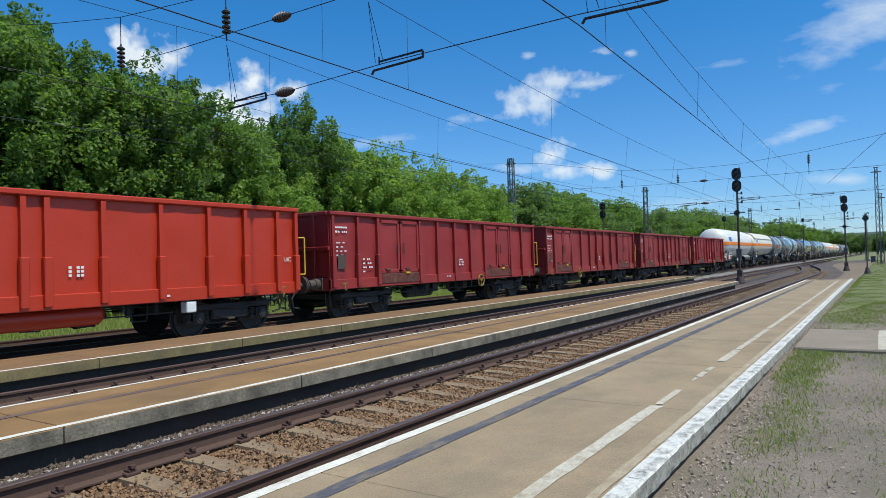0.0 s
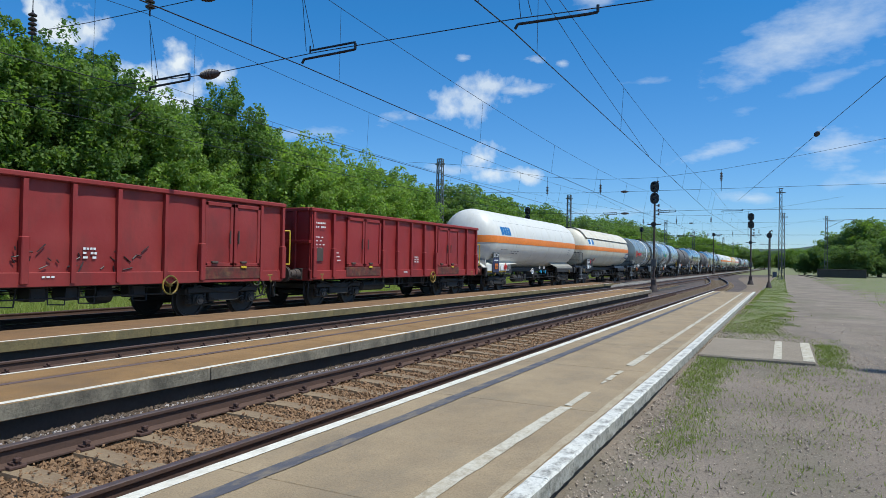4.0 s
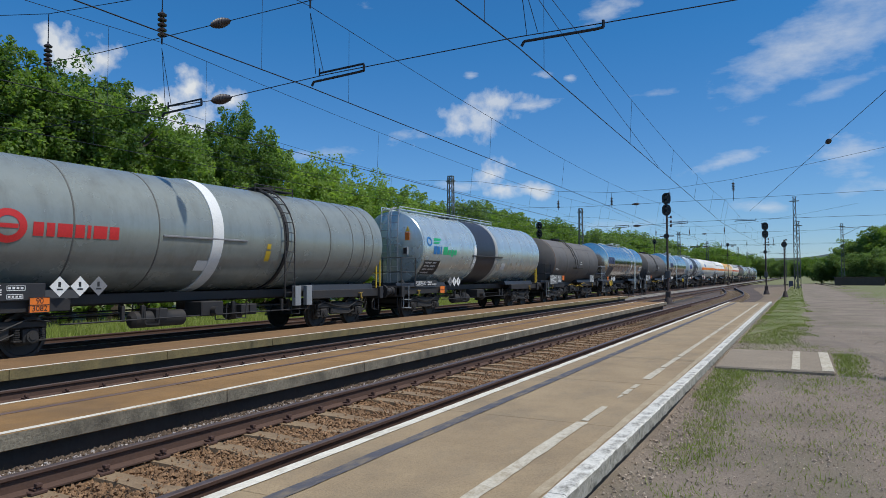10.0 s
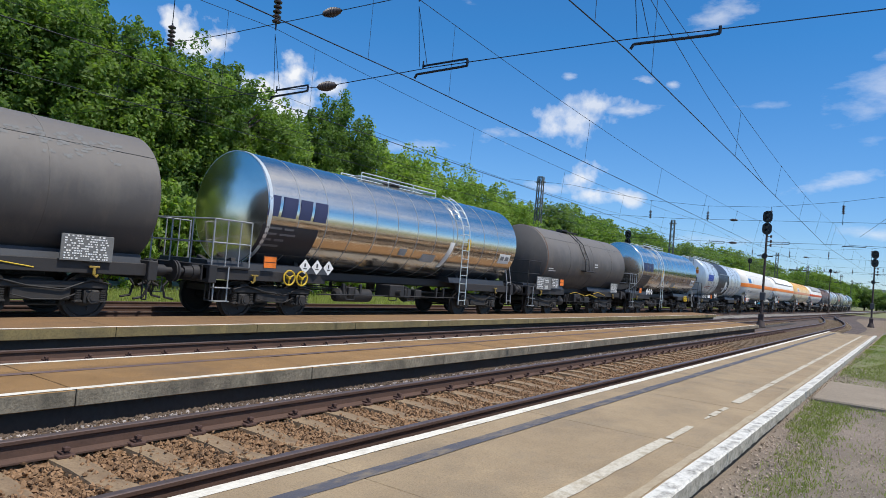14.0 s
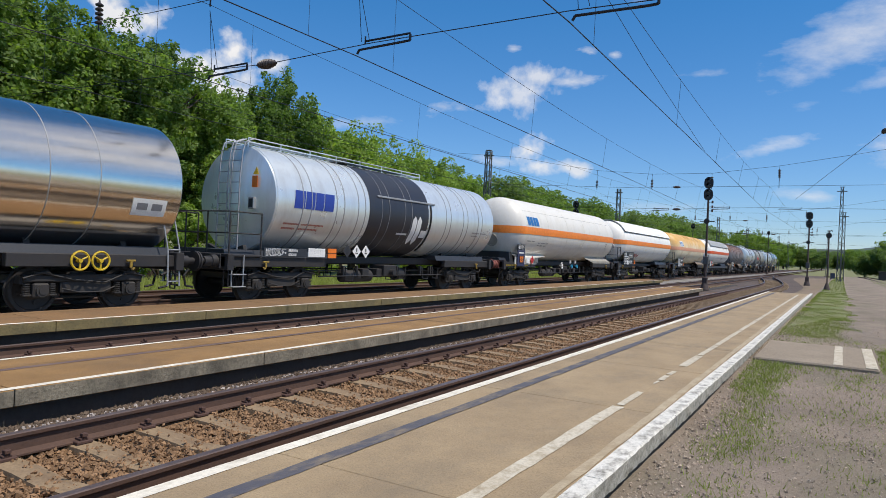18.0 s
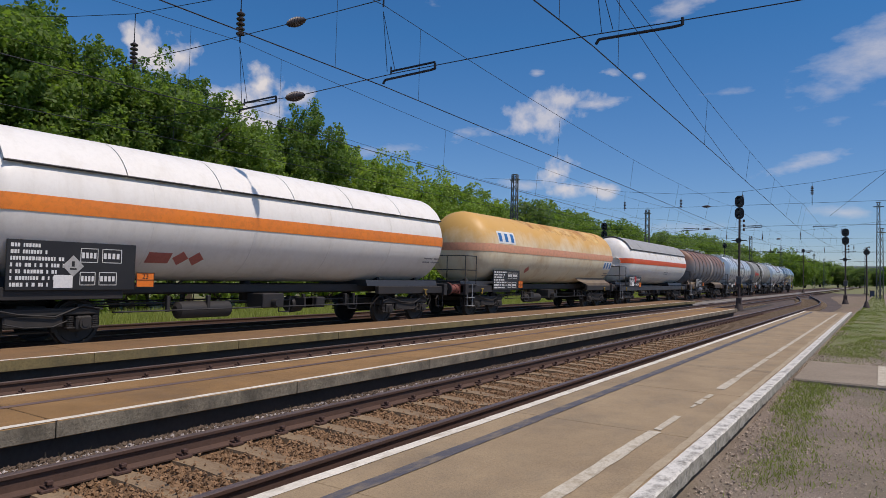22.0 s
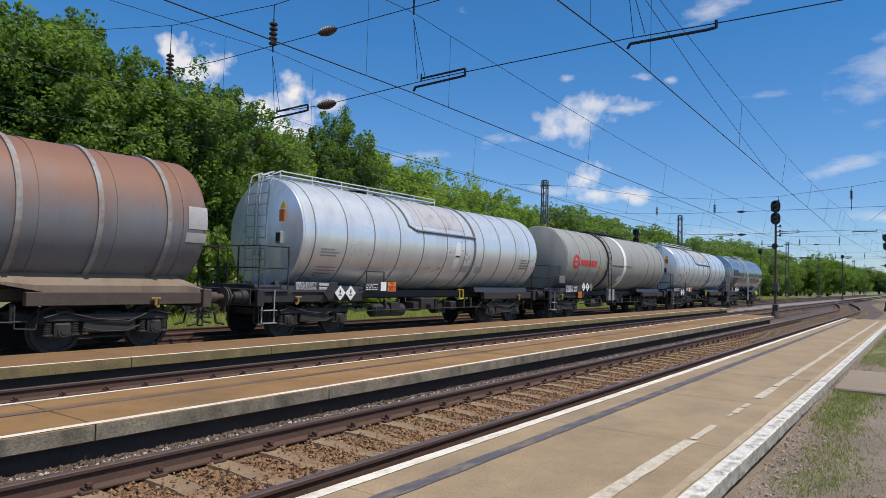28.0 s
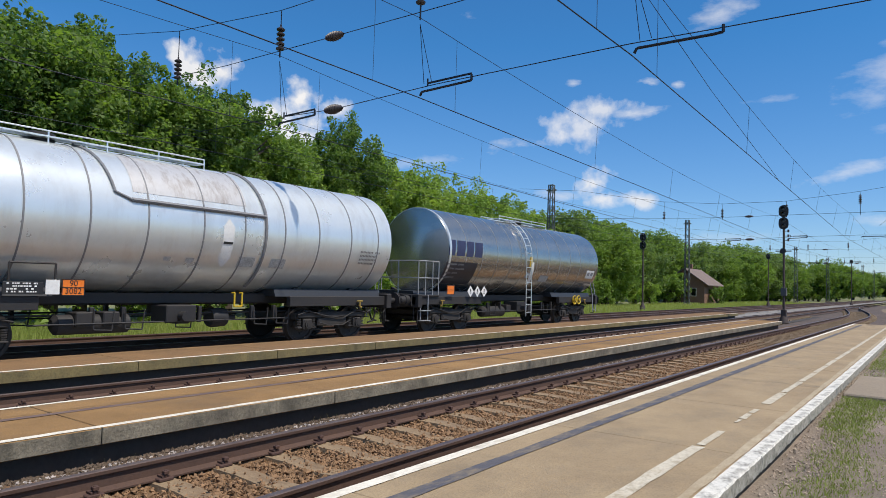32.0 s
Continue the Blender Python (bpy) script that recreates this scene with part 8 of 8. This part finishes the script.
def limb_geo(seed, h, w):
    r = random.Random(seed)
    g = Geo()
    pts = [(0, 0, 0)]
    for k in range(1, 6):
        pts.append((r.uniform(-0.15, 0.15) * k * 0.4, r.uniform(-0.15, 0.15) * k * 0.4, h * 0.8 * k / 5))
    rad = [0.24, 0.2, 0.16, 0.12, 0.08, 0.04]
    for k in range(5):
        g.rod(pts[k], pts[k + 1], rad[k], 8, rad[k + 1])
    for k in range(10):
        s = pts[r.randint(1, 4)]
        a, ln = r.uniform(0, 6.28), r.uniform(0.3, 0.55) * w
        m = (s[0] + ln * 0.5 * math.cos(a), s[1] + ln * 0.5 * math.sin(a), s[2] + ln * 0.5)
        e = (s[0] + ln * math.cos(a), s[1] + ln * math.sin(a), s[2] + ln * 0.95)
        g.rod(s, m, 0.07, 6, 0.05)
        g.rod(m, e, 0.05, 6, 0.02)
    return g


def tree_kind(seed, h, w, base, point, mat, label, n=120, per=120, size=0.15):
    t = thing("tree", pose(0, 0, -60), label, "tree", "trees behind the tracks")
    part("trunk", limb_geo(seed, h, w), M["bark"], t)
    c = new("crown", leaf_mesh("crown", crown_sprays(seed, h, w, base, point, n, 0.95 if per > 80 else 1.5), per, size, mat, seed))
    c.parent = t
    return t


KINDS = [
    tree_kind(1, 10.6, 3.4, 1.6, 0.10, M["leaf"], "broad dark-green leafy tree behind the tracks", 370, 115, 0.082),
    tree_kind(2, 11.0, 3.1, 1.4, 0.25, M["leaf"], "tall dark-green leafy tree behind the tracks", 370, 115, 0.082),
    tree_kind(3, 10.4, 3.5, 1.2, 0.15, M["leaf_mid"], "broad green leafy tree behind the tracks", 370, 115, 0.082),
    tree_kind(4, 11.2, 2.3, 1.5, 0.60, M["leaf_mid"], "slender pointed green tree behind the tracks", 230, 110, 0.082),
    tree_kind(5, 8.6, 3.0, 0.8, 0.15, M["leaf_light"], "light-green leafy tree behind the tracks", 285, 110, 0.082),
    tree_kind(6, 9.0, 3.4, 0.9, 0.20, M["leaf_light"], "light-green spreading tree behind the tracks", 285, 110, 0.082),
]
FAR_KINDS = [
    tree_kind(7, 10.5, 4.0, 0.2, 0.05, M["leaf_mid"], "green round-topped tree far along the line", 300, 80, 0.125),
    tree_kind(8, 9.0, 4.0, 0.2, 0.1, M["leaf_mid"], "green tree far along the line", 300, 80, 0.125),
    tree_kind(9, 9.0, 4.0, 0.2, 0.1, M["leaf_far"], "green tree far along the line, haze mixed into its leaf colour", 300, 80, 0.125),
]
BUSHES = []
for seed, mat in ((21, "leaf_light"), (22, "leaf_mid"), (23, "leaf_light")):
    b = thing("bush", pose(0, 0, -60), "light-green leafy bush at the foot of the trees" if mat == "leaf_light" else "green leafy bush at the foot of the trees", "bush", "bushes behind the tracks")
    c = new("foliage", leaf_mesh("foliage", crown_sprays(seed, 3.2, 1.7, 0.1, 0.1, 60, 0.7), 85, 0.095, M[mat], seed))
    c.parent = b
    part("stem", limb_geo(seed, 2.4, 1.2), M["bark"], b)
    BUSHES.append(b)

tr = random.Random(5)
# kind, x, y, height
ROW = [(0, -28, 3.0, 11.3), (1, -28.6, 6.6, 11.8), (0, -28.0, 9.6, 12.2), (2, -28.2, 12.3, 12.2), (1, -28.4, 13.6, 12.2), (2, -27.8, 16.6, 11.1), (0, -28.2, 18.3, 11.4), (2, -28.0, 20.4, 10.9), (2, -28.4, 22.2, 10.6),
       (4, -26.8, 23.2, 7.6), (1, -28.2, 26.4, 9.9), (1, -28.0, 28.3, 11.4), (4, -27.6, 31.2, 10.1), (4, -26.2, 25.4, 6.8), (5, -27.6, 34.8, 9.2), (4, -26.8, 38.2, 8.8), (5, -28.0, 42.8, 9.2), (4, -27.2, 48.2, 8.3),
       (0, -33.5, 6.0, 12.4), (1, -33.5, 12.0, 12.2), (0, -34.0, 19.0, 11.2), (2, -34.0, 24.5, 9.6), (0, -35.0, 33.0, 9.9), (2, -34.5, 42.0, 9.6), (0, -35.5, 50.5, 9.2), (2, -35.0, 58.0, 8.8)]
y = 53.0
while y < 200:
    ROW.append((tr.choice((0, 2, 4, 5, 5)), -31.5 + tr.uniform(-1.6, 1.6), y, tr.uniform(7.5, 9.3) + max(0.0, y - 100) * 0.02))
    if tr.random() < 0.6:
        ROW.append((tr.choice((0, 1, 2)), -37.0 + tr.uniform(-2, 2), y + 2, tr.uniform(8.6, 10.4)))
    y += tr.uniform(2.7, 4.2) * (1 + (y - 53) / 160)
# taller clumps that stand out of the far row
ROW += [(0, -37.5, 63.5, 10.6), (2, -38.0, 67.5, 10.2), (0, -38.5, 82.5, 11.4), (0, -37.5, 86.5, 11.8), (2, -38.5, 90.5, 11.2), (2, -38.0, 111.0, 11.5), (0, -38.5, 115.0, 11.0), (2, -38.5, 134.0, 10.8), (0, -38.0, 150.0, 12.0), (2, -38.5, 166.0, 12.8)]
for y in (205, 225, 250, 280, 320):
    ROW.append((tr.choice((0, 2, 5)), -26 + tr.uniform(-3, 3), y, tr.uniform(10, 13)))
# beyond the yard
for x, y, h, k in ((4.6, 182, 4.6, 5), (7.6, 184, 6.2, 2), (10.4, 180, 8.2, 5), (13.4, 182, 10.2, 2), (16.5, 176, 11.6, 5), (19, 176, 12.5, 2), (9.6, 150, 5.4, 5), (13.5, 148, 6.2, 5), (18.5, 150, 7.5, 5), (24, 160, 10, 2), (-9.5, 420, 10, 5), (-2, 430, 10, 5), (6, 420, 12, 2), (-20, 430, 12, 5), (-28, 420, 14, 2), (-15, 440, 11, 5)):
    ROW.append((k, x, y, h))
for k, x, y, h in ROW:
    if 84 < y < 112 and x > -36.5:
        continue  # the house stands here
    src = KINDS[k] if y < 62 else FAR_KINDS[(0, 0, 1, 1, 2, 2)[k]]
    t = copy_thing(src, pose(x, y, -0.4, 0, 0, tr.uniform(0, 360)))
    base_h = (10.6, 11.0, 10.4, 11.2, 8.6, 9.0)[k] if y < 62 else (10.5, 10.5, 9.0, 9.0, 9.0, 9.0)[k]
    s = (h + 0.45) / (base_h + 0.2)
    wide = s * (tr.uniform(0.95, 1.12) if y < 52 else 1.2 if y < 120 else 1.5)
    t.scale = (wide, wide, s)
y = 1.0
while y < 230:
    if 82.5 < y < 98:
        y += 2.5
        continue
    src = tr.choice(BUSHES)
    t = copy_thing(src, pose(-24.6 - 4.6 * min(1.0, max(0.0, (y - 44) / 20)) + tr.uniform(-0.9, 0.7), y, -0.4, 0, 0, tr.uniform(0, 360)))
    s = tr.uniform(0.75, 1.35)
    t.scale = (s, s, s * tr.uniform(0.85, 1.2))
    y += tr.uniform(1.7, 2.8) * (1 + y / 120)
for x, y, s in ((-30.4, 96.5, 1.25), (-31.6, 98.0, 1.3), (-25.4, 101.8, 0.8)):
    t = copy_thing(BUSHES[1], pose(x, y, -0.4, 0, 0, 50 * y))
    t.scale = (s, s, s)
for src in KINDS + FAR_KINDS + BUSHES:
    for o in (*src.children_recursive, src):
        bpy.data.objects.remove(o)

# ---- hills and far woods ----


def ridge(name, y, xs, hs, label, mat, deep=260):
    g = Geo()
    n = 90
    v = []
    for i in range(n + 1):
        x = xs[0] + (xs[-1] - xs[0]) * i / n
        h = float(np.interp(x, xs, hs))
        h += 0.06 * h * noise.noise((x * 0.02, y, 0.0)) + 0.03 * h * noise.noise((x * 0.11, y, 4.0))
        v += [(x, y - deep, -3.0), (x, y - deep * 0.45, h * 0.55), (x, y, h), (x, y + deep, -3.0)]
    g.add(v, [(i * 4 + k, (i + 1) * 4 + k, (i + 1) * 4 + k + 1, i * 4 + k + 1) for i in range(n) for k in range(3)])
    return solid(name, g, mat, label, "hill", "", "structure", 60)


ridge("backdrop_hill_far", 1900, (-2200, -900, -400, -140, 0, 60, 160, 400, 900), (20, 32, 42, 45, 46, 52, 66, 80, 60), "wooded hill on the horizon, blue haze in its colour", M["hill"])
ridge("backdrop_hill_near", 900, (12, 25, 45, 70, 120, 300), (2, 9, 20, 30, 38, 40), "wooded hillside rising beyond the yard", M["hill_near"], 200)

# ---- grass ----


def grass_stuff(name, label, pts, h, mat, seed, lean=0.5, wide=0.006):
    r = np.random.default_rng(seed)
    p = np.array(pts)
    n = len(p)
    a = r.uniform(0, 6.28, n)
    hh = h * r.uniform(0.4, 1.25, n)
    w = np.stack([np.cos(a), np.sin(a), 0 * a], 1) * wide
    tip = p + np.stack([np.cos(a * 3.7) * hh * lean * r.uniform(0, 1, n), np.sin(a * 3.7) * hh * lean * r.uniform(0, 1, n), hh], 1)
    v = np.stack([p - w, p + w, tip], 1).reshape(-1, 3)
    me = bpy.data.meshes.new(name)
    me.from_pydata(v.tolist(), [], np.arange(3 * n).reshape(-1, 3).tolist())
    me.materials.append(mat)
    return tagged(new(name, me), label, "grass", "", "stuff")


def yard_z(x, y):
    return 0.085 + 0.03 * noise.noise((x * 0.5, y * 0.5, 3.0)) + yard_rise(y) - 0.004 * max(0, y - 20) ** 0.9


def strip_edge(y):
    """Where the grass strip beside the kerb gives way to the trodden road."""
    return 0.32 + 0.28 * noise.noise((y * 0.3, 2.0, 5.0)) + 0.15 * noise.noise((y * 1.3, 7.0, 1.0)) - 0.5 * max(0.0, 18 - y) / 4


def turf_sheet(name, label, y0, y1, sides):
    """Matted turf with a ragged edge, lying on the gravel. sides: from y to the two edges."""
    g = Geo()
    ys = np.arange(y0, y1, 0.4)
    m = 8
    v = []
    for y in ys:
        x0, x1 = sides(float(y))
        for k in range(m + 1):
            x = x0 + (x1 - x0) * k / m
            v.append((x, y, yard_z(x, y) + 0.02 + 0.008 * noise.noise((x * 5, y * 5, 1.0)) - (0.035 if k in (0, m) or y in (ys[0], ys[-1]) else 0.0)))
    g.add(v, [(j * (m + 1) + k, j * (m + 1) + k + 1, (j + 1) * (m + 1) + k + 1, (j + 1) * (m + 1) + k) for j in range(len(ys) - 1) for k in range(m)])
    return solid(name, g, M["turf"], label, "grass")


turf_sheet("ground_turf_strip", "ragged strip of turf between kerb and road", 17.5, 110, lambda y: (-1.0, -0.98 + (strip_edge(y) + 0.98) * min(1.0, (y - 17.4) / 6)))
turf_sheet("ground_turf_field", "rough grass on the far side of the yard road", 21, 159, lambda y: (3.3 + 0.5 * noise.noise((y * 0.25, 3.0, 8.0)) + 0.2 * noise.noise((y * 1.1, 4.0, 8.0)), 29.5))


def lawn(x, y):
    """How thickly the grass stands on the yard, 0 to 1."""
    rag = noise.noise((x * 1.6, y * 1.1, 9.0)) + 0.5 * noise.noise((x * 5, y * 4, 2.0))
    if 10.95 < y < 13.72 and x < 0.56:
        return 0.0
    if y < 10.95:
        mid, half = -0.66 - 0.012 * y, 0.17 + 0.022 * max(0.0, y - 4)
        core = math.exp(-((x - mid) / half) ** 2) * (0.22 if y < 6 else 0.4 if y < 8.4 else 0.7)
        loose = 0.16 if x < 0.9 and y > 5 else 0.05
        if y > 9.2 and x < 0.5:
            loose = 0.3
        return max(0.0, core * (0.9 + 0.9 * rag) + loose * (0.3 + 1.6 * rag)) * (x > -0.98 or y > 8.5)
    if y < 13.8:
        return max(0.0, 0.9 - abs(x - 0.74) * 3.2 + 0.4 * rag)
    wide_rag = noise.noise((x * 0.9, y * 0.45, 17.0))
    thick = (0.1 if y < 15.4 else 0.45 if y < 20 else 0.7)
    edge = strip_edge(y) + 0.25 * rag
    if x > 3.3 + 0.3 * rag and y > 20:
        return 0.5
    return max(0.0, thick * min(1.0, 2.2 * (edge - x)) * (0.75 + 1.0 * wide_rag + 0.6 * rag) + (0.04 + 0.12 * max(0.0, rag - 0.25) if x < 1.8 else 0.0))


pts = []
gr = random.Random(11)
while len(pts) < 75000:
    x, y = gr.uniform(-1.06, 2.4), -2.0 + 47 * gr.random() ** 1.35
    if gr.random() < lawn(x, y):
        pts.append((x, y, yard_z(x, y) - 0.005))
grass_stuff("yard_grass", "short green grass growing in patches on the gravel", pts, 0.048, M["grass"], 3, 1.2, 0.005)
pts = []
for _ in range(90000):
    y = 2 + 150 * gr.random() ** 1.4
    pts.append((gr.uniform(-24.5 - 5.0 * min(1.0, max(0.0, (y - 44) / 20)), -19.6), y, -0.42))
grass_stuff("verge_grass", "tall green grass on the verge beyond the far track", pts, 0.40, M["grass_tall"], 4, 0.6, 0.018)
pts = [(x, (44 if x < 1 else 21) + 100 * gr.random() ** 1.3, -0.1) for x in (gr.choice((gr.uniform(-1.0, 0.35), gr.uniform(3.2, 14))) for _ in range(30000))]
pts = [(x, y, -0.02 - 0.004 * (y - 20) ** 0.9 + 0.1) for x, y, z in pts if not 0.3 < x < 3.3]
grass_stuff("far_grass", "grass beside the yard road", pts, 0.12, M["grass"], 5, 0.5, 0.02)
pts = []
for k in range(70):
    x, y = -6.0 + gr.uniform(-0.02, 0.04), 1 + 26 * gr.random()
    pts += [(x + gr.gauss(0, 0.03), y + gr.gauss(0, 0.06), -0.2) for _ in range(14)]
grass_stuff("track_weeds", "a few dry weeds along the platform foot", pts, 0.12, M["grass_dry"], 6, 0.9, 0.004)


# ---- what moves ----


def travelled(t):
    return 9.823 * t + 0.00276 * t * t


def motions():
    times = [0, 4, 8, 12, 16, 20, 24, 28, 32]
    for w, y in WAGONS:
        walk(w, [(t, pose(TRAIN_X, y - travelled(t), 0)) for t in times])
    # wheels roll; the wheelsets that sit alike on their bogies turn alike
    steps = [k / 15 for k in range(481)]
    for s, sets in WHEELSETS.items():
        first = sets[0]
        walk(first, [(t, pose(0, 0.9 * s, 0.46, math.degrees(travelled(t) / 0.46))) for t in steps])
        for ws in sets[1:]:
            ws.rotation_mode = "QUATERNION"
            ws.animation_data_create()
            ws.animation_data.action = first.animation_data.action
            ws.animation_data.action_slot = first.animation_data.action_slot


motions()
